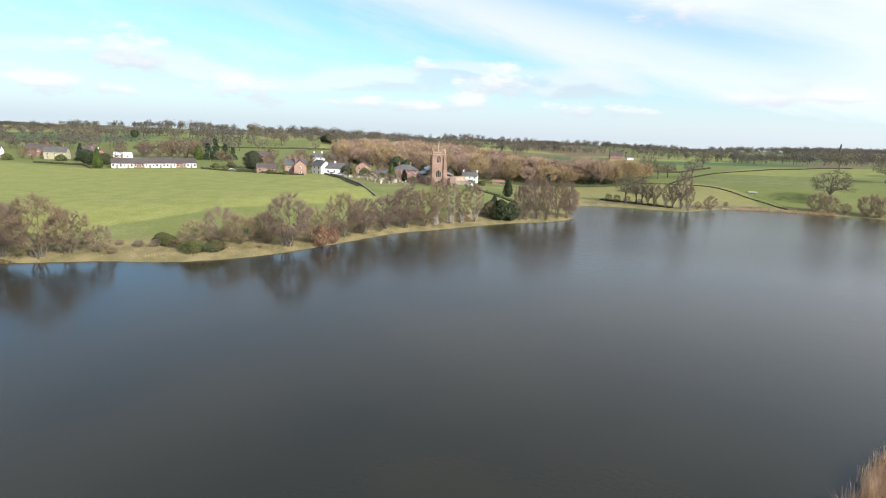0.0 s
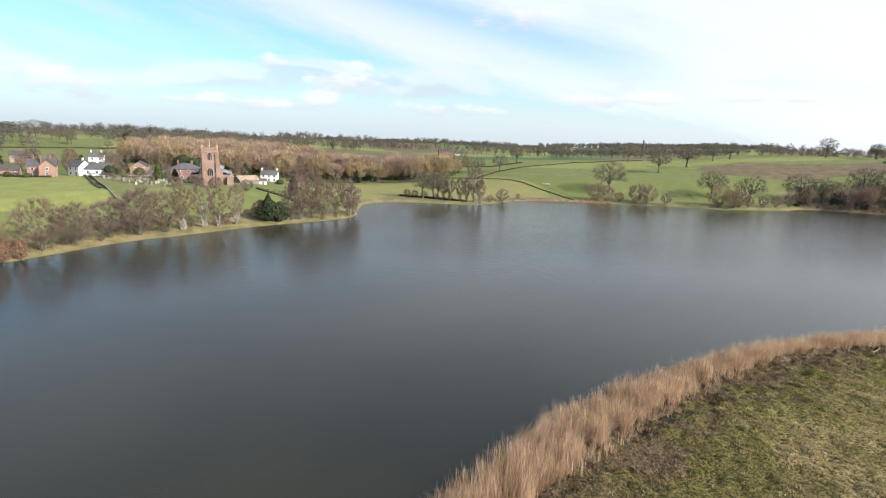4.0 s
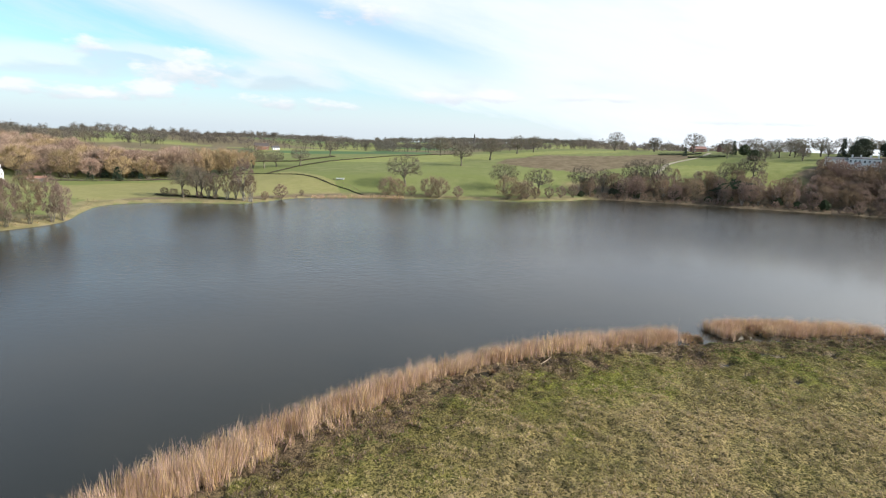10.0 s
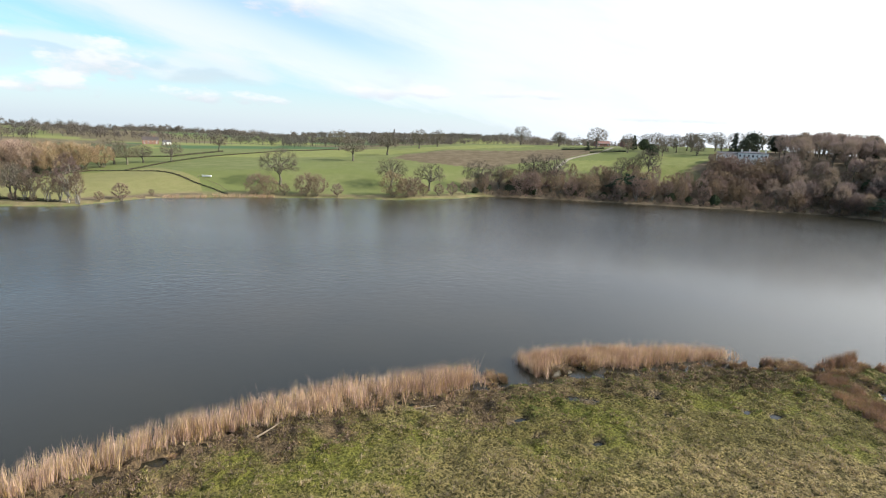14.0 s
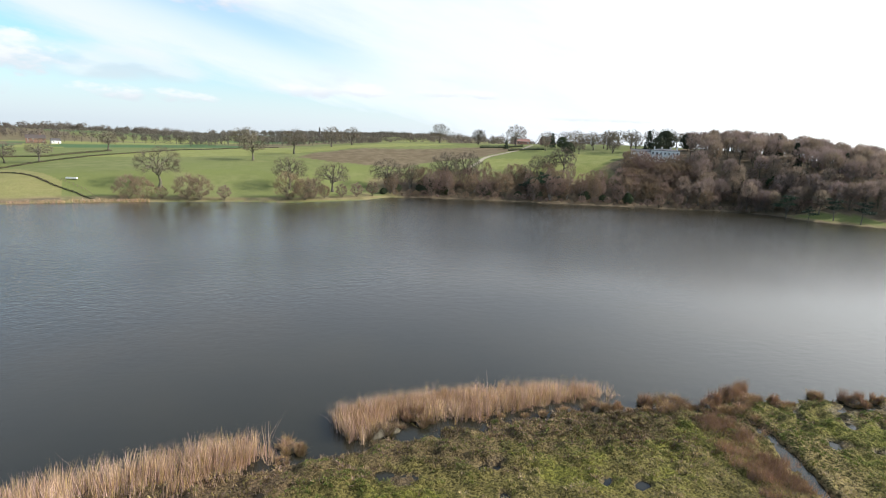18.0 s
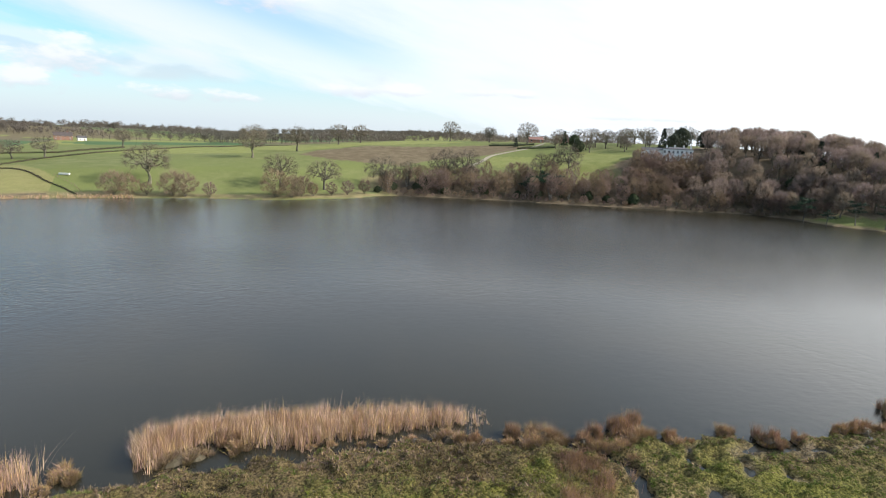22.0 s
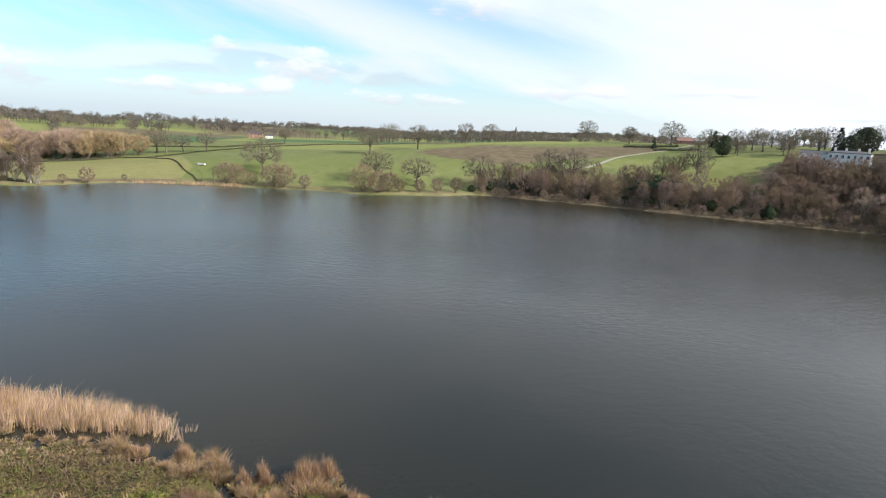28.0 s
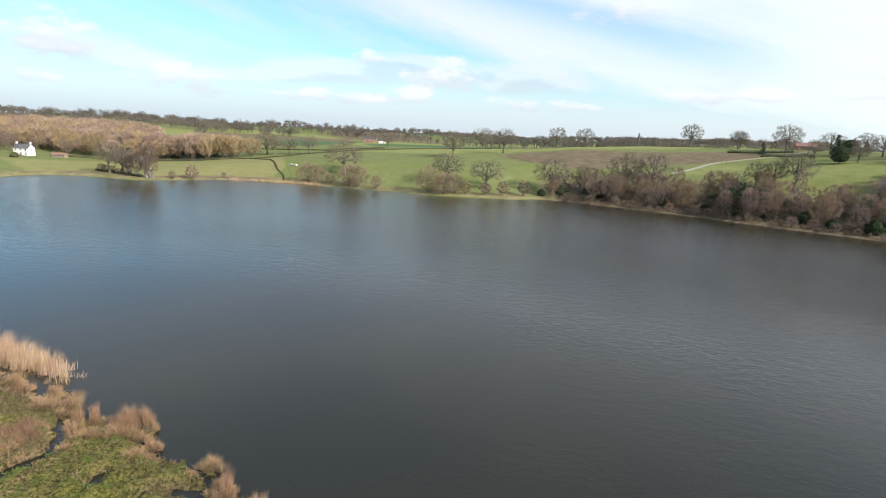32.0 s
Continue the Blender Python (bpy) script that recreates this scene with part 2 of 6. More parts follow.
def marsh_material():
    mat = bpy.data.materials.new("marsh_turf")
    mat.use_nodes = True
    n = Nodes(mat.node_tree)
    where = n.add("ShaderNodeTexCoord").outputs["Object"]
    crop = n.add("ShaderNodeVertexColor", {"layer_name": "crop"}).outputs[0]
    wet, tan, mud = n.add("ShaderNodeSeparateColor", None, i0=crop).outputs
    fine, mid, wide = n.noise(where, 3.2, 5.0, 0.65), n.noise(where, 0.9, 4.0), n.noise(where, 0.07, 3.0)
    # Dark speckle follows the relief noise, so hollows carry shade in their colour.
    green = n.mix(n.span(fine, 0.41, 0.57), (0.042, 0.035, 0.010, 1), (0.150, 0.122, 0.038, 1))
    moss = n.mix(n.span(fine, 0.41, 0.57), (0.058, 0.058, 0.011, 1), (0.156, 0.146, 0.028, 1))
    green = n.mix(n.span(n.math("ADD", wide, n.math("MULTIPLY", mid, 0.25)), 0.58, 0.74), green, moss)
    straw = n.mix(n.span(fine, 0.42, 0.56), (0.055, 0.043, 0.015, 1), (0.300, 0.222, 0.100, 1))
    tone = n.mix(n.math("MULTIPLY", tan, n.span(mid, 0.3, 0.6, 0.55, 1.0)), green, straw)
    tone = n.mix(mud, tone, n.mix(n.span(fine, 0.38, 0.62), (0.052, 0.034, 0.020, 1), (0.155, 0.102, 0.058, 1)))
    lift = n.add("ShaderNodeBump", None, Strength=1.0, Distance=0.45, Height=n.math("ADD", fine, n.math("MULTIPLY", mid, 1.5)))
    shader = n.add("ShaderNodeBsdfPrincipled", None, Base_Color=tone, Roughness=n.span(wet, 0, 1, 0.95, 0.4), Normal=lift.outputs[0])
    shader.inputs["Specular IOR Level"].default_value = 0.15
    n.add("ShaderNodeOutputMaterial", None, Surface=shader.outputs[0])
    return mat


M_WATER, M_LAND, M_MARSH = water_material(), land_material(), marsh_material()
M_BARK = material("grey_bark", (0.13, 0.105, 0.08), grain=2.0, second=(0.10, 0.10, 0.06), bump=0.5, random_tint=0.5)
M_PALE_BARK = material("pale_bark", (0.30, 0.27, 0.22), grain=2.0, second=(0.16, 0.13, 0.10), random_tint=0.3)
M_TWIG_OAK = material("oak_twigs", (0.150, 0.116, 0.080), grain=0.5, second=(0.125, 0.106, 0.068), random_tint=0.4)
M_TWIG_RED = material("alder_twigs", (0.240, 0.165, 0.118), grain=0.5, second=(0.200, 0.145, 0.102), random_tint=0.5, translucent=0.4)
M_TWIG_TAN = material("willow_twigs", (0.40, 0.285, 0.180), grain=0.5, second=(0.33, 0.230, 0.150), random_tint=0.5, translucent=0.3)
M_TWIG_WILLOW = material("willow_bush_twigs", (0.250, 0.182, 0.118), grain=0.5, second=(0.210, 0.150, 0.096), random_tint=0.4, translucent=0.25)
M_TWIG_WOOD = material("woodland_twigs", (0.265, 0.198, 0.158), grain=0.5, second=(0.235, 0.180, 0.138), random_tint=0.5, translucent=0.45)
M_RUST = material("beech_leaves", (0.165, 0.080, 0.045), grain=1.0, second=(0.13, 0.070, 0.042), random_tint=0.4)
M_EVERGREEN = material("evergreen_leaves", (0.038, 0.048, 0.022), grain=1.0, second=(0.050, 0.058, 0.026), random_tint=0.5)
M_CYPRESS = material("cypress_leaves", (0.075, 0.090, 0.024), grain=1.0, second=(0.050, 0.068, 0.022), random_tint=0.5)
M_GORSE = material("gorse_leaves", (0.085, 0.080, 0.028), grain=1.0, second=(0.060, 0.070, 0.026), random_tint=0.4)
M_PINE = material("pine_needles", (0.028, 0.046, 0.026), grain=1.0, second=(0.040, 0.055, 0.030), random_tint=0.5)
M_REED = material("dry_reed", (0.53, 0.358, 0.222), grain=0.8, second=(0.41, 0.256, 0.150), island=True, random_tint=0.95, translucent=0.25)
M_SEDGE = material("dead_sedge", (0.33, 0.222, 0.108), grain=0.8, second=(0.17, 0.115, 0.052), island=True, random_tint=0.9, translucent=0.15)
M_DOCK = material("red_willowherb", (0.33, 0.195, 0.110), grain=0.8, second=(0.22, 0.128, 0.074), island=True, random_tint=0.8, translucent=0.15)
M_TUFT = material("marsh_grass", (0.160, 0.146, 0.038), grain=0.3, second=(0.215, 0.165, 0.060), island=True, random_tint=0.8, translucent=0.15)
M_HEDGE = material("hedge_twigs", (0.075, 0.060, 0.038), grain=0.6, second=(0.055, 0.060, 0.028), island=True, random_tint=0.6)
M_SAND = material("red_sandstone", (0.285, 0.188, 0.145), grain=0.6, spread=0.25, second=(0.225, 0.145, 0.110), bump=0.4, bump_scale=3.0)
M_BRICK = material("red_brick", (0.24, 0.125, 0.092), grain=1.0, second=(0.20, 0.112, 0.085), bump=0.2, random_tint=0.3)
M_RENDER = material("white_render", (0.66, 0.65, 0.61), grain=0.5, spread=0.08)
M_SLATE = material("grey_slate", (0.100, 0.090, 0.088), grain=1.2, second=(0.080, 0.074, 0.072), rough=0.6, random_tint=0.3)
M_BROWN_TILE = material("brown_tile", (0.080, 0.062, 0.056), grain=1.2, second=(0.065, 0.054, 0.050), rough=0.7, random_tint=0.2)
M_GLASS = material("dark_window_glass", (0.03, 0.035, 0.04), rough=0.08, spread=0.1)
M_FRAME = material("white_window_frame", (0.75, 0.74, 0.70), rough=0.5, spread=0.05)
M_LEAD = material("lead_roof", (0.22, 0.22, 0.23), rough=0.5)
M_STONE = material("weathered_stone", (0.33, 0.30, 0.24), grain=1.0, second=(0.22, 0.21, 0.16), random_tint=0.7)
M_WOOD = material("weathered_wood", (0.20, 0.15, 0.10), grain=1.0, random_tint=0.3)
M_PAINT = material("pale_paint", (0.70, 0.68, 0.62), rough=0.5, spread=0.08, random_tint=0.2)
M_ROAD = material("track_gravel", (0.30, 0.26, 0.19), grain=1.0)
M_METAL = material("grey_metal", (0.32, 0.33, 0.34), rough=0.45, metal=0.6)
M_CAR = material("car_paint", (0.30, 0.31, 0.33), rough=0.25, spread=0.04, random_tint=1.0)


# ---- the lake and the lie of the land ----
SHORE = [(-260, 60), (-170, 85), (-114, 111), (-92, 120), (-76, 124), (-60, 136), (-45, 158), (-31, 181), (-18, 193),
         (-5, 205), (8, 217), (23, 226), (36, 240), (38, 262), (42, 284), (57, 293), (80, 291), (97, 288), (112, 299),
         (130, 311), (162, 309), (190, 304), (215, 299), (240, 289), (280, 290), (300, 297), (330, 282), (358, 264),
         (384, 243), (408, 226), (432, 207), (456, 190), (466, 170), (463, 150), (476, 122), (500, 90), (520, 40)]
MARSH = [(480, -60), (380, -120), (300, -60), (282, 10), (262, 44), (243, 54), (220, 66), (203, 73), (196, 76.5), (181, 81.5),
         (168, 84.5), (160, 86), (138, 91), (115, 88), (100, 83), (88, 77), (76, 69), (62, 59), (46, 46), (36, 34), (18, 5),
         (-20, -50), (-90, -95), (-220, -60)]


def rounded(points, steps=3):
    """A closed smooth line through the points."""
    p, out = np.array(points, float), []
    for i in range(len(p)):
        a, b, c, d = p[i - 1], p[i], p[(i + 1) % len(p)], p[(i + 2) % len(p)]
        for s in range(steps):
            u = s / steps
            out.append(0.5 * (2 * b + (c - a) * u + (2 * a - 5 * b + 4 * c - d) * u * u + (3 * b - a - 3 * c + d) * u ** 3))
    return np.array(out)


LAKE = rounded(SHORE + MARSH)


def shore_distance(x, y):
    """Metres from the waterline: positive on land, negative on the lake."""
    x, y = np.asarray(x, float), np.asarray(y, float)
    best, inside = np.full(x.shape, 1e9), np.zeros(x.shape, bool)
    for (ax, ay), (bx, by) in zip(LAKE, np.roll(LAKE, -1, 0)):
        ux, uy = bx - ax, by - ay
        k = np.clip(((x - ax) * ux + (y - ay) * uy) / (ux * ux + uy * uy), 0, 1)
        best = np.minimum(best, (x - ax - k * ux) ** 2 + (y - ay - k * uy) ** 2)
        if ay != by:
            inside ^= ((ay > y) != (by > y)) & (x < ax + (y - ay) * ux / uy)
    return np.where(inside, -1, 1) * np.sqrt(best)


def smooth(a, b, v):
    k = np.clip((v - a) / (b - a), 0, 1)
    return k * k * (3 - 2 * k)


HILLS = [(-40, 260, 60, 3.3), (-90, 255, 70, 2.8), (-20, 370, 80, -1.8), (50, 340, 80, -5.8), (150, 360, 70, 0.9), (250, 400,
         80, 2.9), (270, 300, 60, -4.5), (350, 420, 90, 5.2), (440, 390, 90, 13.3), (470, 250, 70, 8.8), (570, 190,
         80, 12.6), (620, 330, 100, 15.7), (520, 500, 120, -1.9), (190, 480, 100, 1.4), (390, 300, 70, -6.3), (100,
         470, 120, -1.5), (-150, 230, 90, -2.5), (650, 700, 200, 12.9), (300, 650, 160, 3.6), (520, 100, 60, 0.1),
         (940, 1310, 260, 24.3), (600, 1050, 200, -0.8), (-320, 680, 120, 8.3), (-100, 800, 140, 5.6), (-520, 600,
         120, 5.6), (30, 820, 140, -0.4), (530, 590, 90, 9.6), (660, 440, 90, 9.5)]


def land(x, y):
    """The height of the open land, without its banks."""
    x, y = np.asarray(x, float), np.asarray(y, float)
    z = 8.0 - 0.009 * np.maximum(0, np.hypot(x - 150, y - 50) - 450)
    roll = smooth(750, 1400, np.hypot(x - 150, y - 50))
    z = z + roll * (3.5 * np.sin(x / 260 + y / 520 + 0.6) + 2.5 * np.sin(y / 210 - x / 390) + 1.5 * np.sin(x / 97 + 2.0))
    # A broken rim of higher fields makes the skyline.
    away, turn = np.hypot(x - 150, y - 50), np.arctan2(x - 150, y - 50)
    z = z + (15 + 2.5 * np.sin(turn * 9 + 1) + 1.5 * np.sin(turn * 23)) * np.exp(-((away - 1180 - 70 * np.sin(turn * 5)) / 230) ** 2)
    for cx, cy, size, high in HILLS:
        z = z + high * np.exp(-((x - cx) ** 2 + (y - cy) ** 2) / (2 * size * size))
    return np.where(np.hypot(x - 150, y - 50) < 480, np.maximum(z, 1.2), z)


def height(x, y, d=None):
    x, y = np.asarray(x, float), np.asarray(y, float)
    d = shore_distance(x, y) if d is None else d
    near = (1 - smooth(96, 112, y)) * (1 - smooth(330, 420, x)) * smooth(-190, -120, x)
    bank = 0.9 * smooth(-0.3, 2.5, d) + (land(x, y) - 0.9) * smooth(1, 55, d)
    flat = 0.34 * smooth(-0.6, 1.2, d)
    z = bank * (1 - near) + flat * near
    return np.where(d < 0, -0.12 * np.minimum(-d, 12) - 0.03, z)


# ---- mesh building ----
class Shape:
    """Collects corners and faces, and becomes one mesh."""

    def __init__(self):
        self.v, self.f = [], []

    def tube(self, points, radii, sides=5, cap=False):
        start = len(self.v)
        for i, (p, r) in enumerate(zip(points, radii)):
            a = Vector(points[min(i + 1, len(points) - 1)]) - Vector(points[max(i - 1, 0)])
            a.normalize()
            u = a.cross((0.31, 0.95, 0.05) if abs(a.y) < 0.9 else (1, 0, 0)).normalized()
            w = a.cross(u)
            for k in range(sides):
                c, s = math.cos(2 * math.pi * k / sides), math.sin(2 * math.pi * k / sides)
                self.v.append((p[0] + r * (c * u.x + s * w.x), p[1] + r * (c * u.y + s * w.y), p[2] + r * (c * u.z + s * w.z)))
        for i in range(len(points) - 1):
            for k in range(sides):
                a, b = start + i * sides + k, start + i * sides + (k + 1) % sides
                self.f.append((a, b, b + sides, a + sides))
        if cap:
            self.f.append(tuple(range(start + (len(points) - 1) * sides, start + len(points) * sides)))

    def blade(self, a, b, width, side):
        """One tapered blade from a to b."""
        n = len(self.v)
        self.v += [(a[0] - side[0] * width, a[1] - side[1] * width, a[2] - side[2] * width),
                   (a[0] + side[0] * width, a[1] + side[1] * width, a[2] + side[2] * width), (b[0], b[1], b[2])]
        self.f.append((n, n + 1, n + 2))

    def box(self, x0, y0, z0, x1, y1, z1):
        n = len(self.v)
        self.v += [(x, y, z) for z in (z0, z1) for x, y in ((x0, y0), (x1, y0), (x1, y1), (x0, y1))]
        self.f += [(n, n + 3, n + 2, n + 1), (n + 4, n + 5, n + 6, n + 7)]
        self.f += [(n + k, n + (k + 1) % 4, n + 4 + (k + 1) % 4, n + 4 + k) for k in range(4)]
        return self

    def prism(self, outline, y0, y1):
        """An outline in x and z, drawn out from y0 to y1."""
        n, m = len(self.v), len(outline)
        self.v += [(x, y, z) for y in (y0, y1) for x, z in outline]
        self.f += [tuple(n + k for k in range(m)), tuple(n + m + k for k in reversed(range(m)))]
        self.f += [(n + k, n + m + k, n + m + (k + 1) % m, n + (k + 1) % m) for k in range(m)]
        return self

    def mesh(self, name, mat, flat=True):
        data = bpy.data.meshes.new(name)
        data.from_pydata(self.v, [], self.f)
        data.materials.append(mat)
        data.validate()
        return data


def part(name, shape, mat, parent, label=""):
    data = shape if isinstance(shape, bpy.types.Mesh) else shape.mesh(name, mat)
    ob = new(name, data)
    ob.parent = parent
    return tagged(ob, label)


def thing(name, m, label, category, group="", kind=""):
    ob = tagged(new(name), label, category, group, kind)
    ob.matrix_world = m
    return ob


def numpy_mesh(name, verts, faces, mat):
    """A mesh from arrays; all the faces have the same number of corners."""
    data = bpy.data.meshes.new(name)
    verts, faces = np.asarray(verts, np.float32), np.asarray(faces, np.int32)
    data.vertices.add(len(verts))
    data.vertices.foreach_set("co", verts.ravel())
    data.loops.add(faces.size)
    data.loops.foreach_set("vertex_index", faces.ravel())
    data.polygons.add(len(faces))
    data.polygons.foreach_set("loop_start", np.arange(0, faces.size, faces.shape[1], dtype=np.int32))
    data.polygons.foreach_set("loop_total", np.full(len(faces), faces.shape[1], np.int32))
    data.update(calc_edges=True)
    data.materials.append(mat)
    return data


def value_noise(x, y, size, seed=0):
    """Smooth noise from 0 to 1 with cells of that size."""
    table = np.random.RandomState(seed).rand(256, 256)
    u, v = x / size, y / size
    i, j = np.floor(u).astype(int), np.floor(v).astype(int)
    a, b = u - i, v - j
    a, b = a * a * (3 - 2 * a), b * b * (3 - 2 * b)
    t = lambda p, q: table[p % 256, q % 256]
    return (t(i, j) * (1 - a) + t(i + 1, j) * a) * (1 - b) + (t(i, j + 1) * (1 - a) + t(i + 1, j + 1) * a) * b


def within(x, y, corners):
    """Which places lie inside a ring of corners."""
    x, y = np.asarray(x, float), np.asarray(y, float)
    inside = np.zeros(x.shape, bool)
    for (ax, ay), (bx, by) in zip(corners, corners[1:] + corners[:1]):
        if ay != by:
            inside ^= ((ay > y) != (by > y)) & (x < ax + (y - ay) * (bx - ax) / (by - ay))
    return inside


# ---- ground ----
def steps(lo, hi, dense_lo, dense_hi, pieces):
    """Grid lines: fine between the dense limits, and ever wider out to lo and hi."""
    inner = []
    for a, b, s in pieces:
        inner += list(np.arange(a, b, s))
    inner.append(pieces[-1][1])
    out_hi, out_lo, gap = [inner[-1]], [inner[0]], 5.0
    while out_hi[-1] < hi:
        out_hi.append(out_hi[-1] + gap)
        gap *= 1.14
    gap = 5.0
    while out_lo[-1] > lo:
        out_lo.append(out_lo[-1] - gap)
        gap *= 1.14
    return np.array(out_lo[:0:-1] + inner + out_hi[1:])


STUBBLE_FIELD = [(281, 384), (296, 362), (332, 337), (356, 345), (400, 340), (448, 352), (440, 372), (385, 385), (338, 408), (300, 402)]
CORN_FIELD = [(165, 452), (215, 420), (255, 405), (292, 408), (340, 412), (378, 404), (420, 398), (380, 470), (330, 555), (235, 530)]
FAR_CORN = [(48, 740), (142, 752), (114, 548), (62, 545)]
HALL_LAWN = [(376, 318), (404, 268), (440, 250), (462, 262), (452, 312), (420, 318), (400, 334)]
LEFT_FIELD = [(-400, 180), (-120, 130), (-47, 216), (-66, 249), (-100, 318), (-176, 308), (-222, 280), (-300, 300), (-400, 300)]
CHURCHYARD = [(-98, 312), (-64, 246), (-46, 240), (-22, 262), (-20, 290), (-60, 306)]
SHORE_LAWN = [(466, 168), (464, 150), (474, 124), (486, 116), (484, 136), (476, 156)]
POND_FIELD = [(-10, 330), (37, 292), (60, 298), (100, 296), (118, 306), (150, 315), (152, 345), (135, 395), (90, 385), (40, 372)]


def marsh_lumps(x, y):
    """Tussocks of the marsh, from 0 to 1."""
    return value_noise(x, y, 0.85, 3) * 0.45 + value_noise(x, y, 1.7, 4) * 0.35 + value_noise(x, y, 4.5, 5) * 0.20


def ragged_edge(x, y, d):
    """The marsh's waterline is eaten into small bays and points."""
    bite = 2.6 * (value_noise(x, y, 2.8, 61) - 0.5) + 1.4 * (value_noise(x, y, 1.1, 62) - 0.5)
    return np.where((y < 96) & (x > 36) & (x < 262) & (d > -4), d + bite, d)


def marsh_rise(x, y, d):
    """How far the tussocks lift the marsh; hummocks crowd near the water."""
    hummock = smooth(0.52, 0.80, value_noise(x, y, 1.25, 63)) * (1 - 0.75 * smooth(5, 13, d)) * smooth(0.2, 1.6, d)
    return (marsh_lumps(x, y) - 0.36) * 0.95 * smooth(0, 3, d) + 0.42 * hummock


CREEK = [(209, 72), (210, 68), (211.5, 65.5), (212, 63), (210, 59.5), (206.5, 56), (202, 50.5), (199, 44), (200, 34)]
POOLS = [(168, 79, 1.8, 0.9), (169.5, 77.3, 1.3, 1.1), (178, 74.2, 2.0, 0.8), (163, 69, 1.0, 0.7), (157, 77, 1.3, 0.8), (157.5, 73, 1.2, 0.6), (186, 66, 1.0, 0.6), (189, 63.5, 0.8, 0.6), (176, 70, 0.7, 0.7)]


def marsh_water(x, y, d):
    """Where pools stand in the marsh and where the creek cuts it, each from 0 to 1."""
    warp = value_noise(x, y, 1.3, 8) - 0.5
    strip = smooth(0.3, 0.7, (1 - np.abs(d - 2.7 - 1.6 * (value_noise(x, y, 6, 9) - 0.5)) / 1.5) + warp * 0.8) * smooth(50, 56, x) * (1 - smooth(150, 158, x)) * smooth(0.44, 0.58, value_noise(x, y, 8.5, 64))
    for cx, cy, rx, ry in POOLS:
        strip = np.maximum(strip, 1 - smooth(0.7, 1.15, np.hypot((x - cx) / rx, (y - cy) / ry) + warp * 1.1))
    # Mossy islets between narrow channels beyond the creek.
    vein = np.minimum(np.abs(value_noise(x, y, 5.0, 14) - 0.5), np.abs(value_noise(x + 40, y, 7.5, 15) - 0.5))
    web = (1 - smooth(0.014, 0.050, vein)) * smooth(213, 216, x) * (1 - smooth(16, 24, d)) * smooth(0.35, 0.55, value_noise(x, y, 3.0, 17))
    web = np.maximum(web, smooth(0.60, 0.70, value_noise(x, y, 3.4, 16)) * smooth(217, 222, x) * (1 - smooth(3, 7, d)))
    brink = np.full(np.shape(x), 1e9)
    for (ax, ay), (bx, by) in zip(CREEK, CREEK[1:]):
        k = np.clip(((x - ax) * (bx - ax) + (y - ay) * (by - ay)) / ((bx - ax) ** 2 + (by - ay) ** 2), 0, 1)
        brink = np.minimum(brink, np.hypot(x - ax - k * (bx - ax), y - ay - k * (by - ay)))
    return np.maximum(strip, web), 1 - smooth(0.5, 1.2, brink + warp * 0.9)


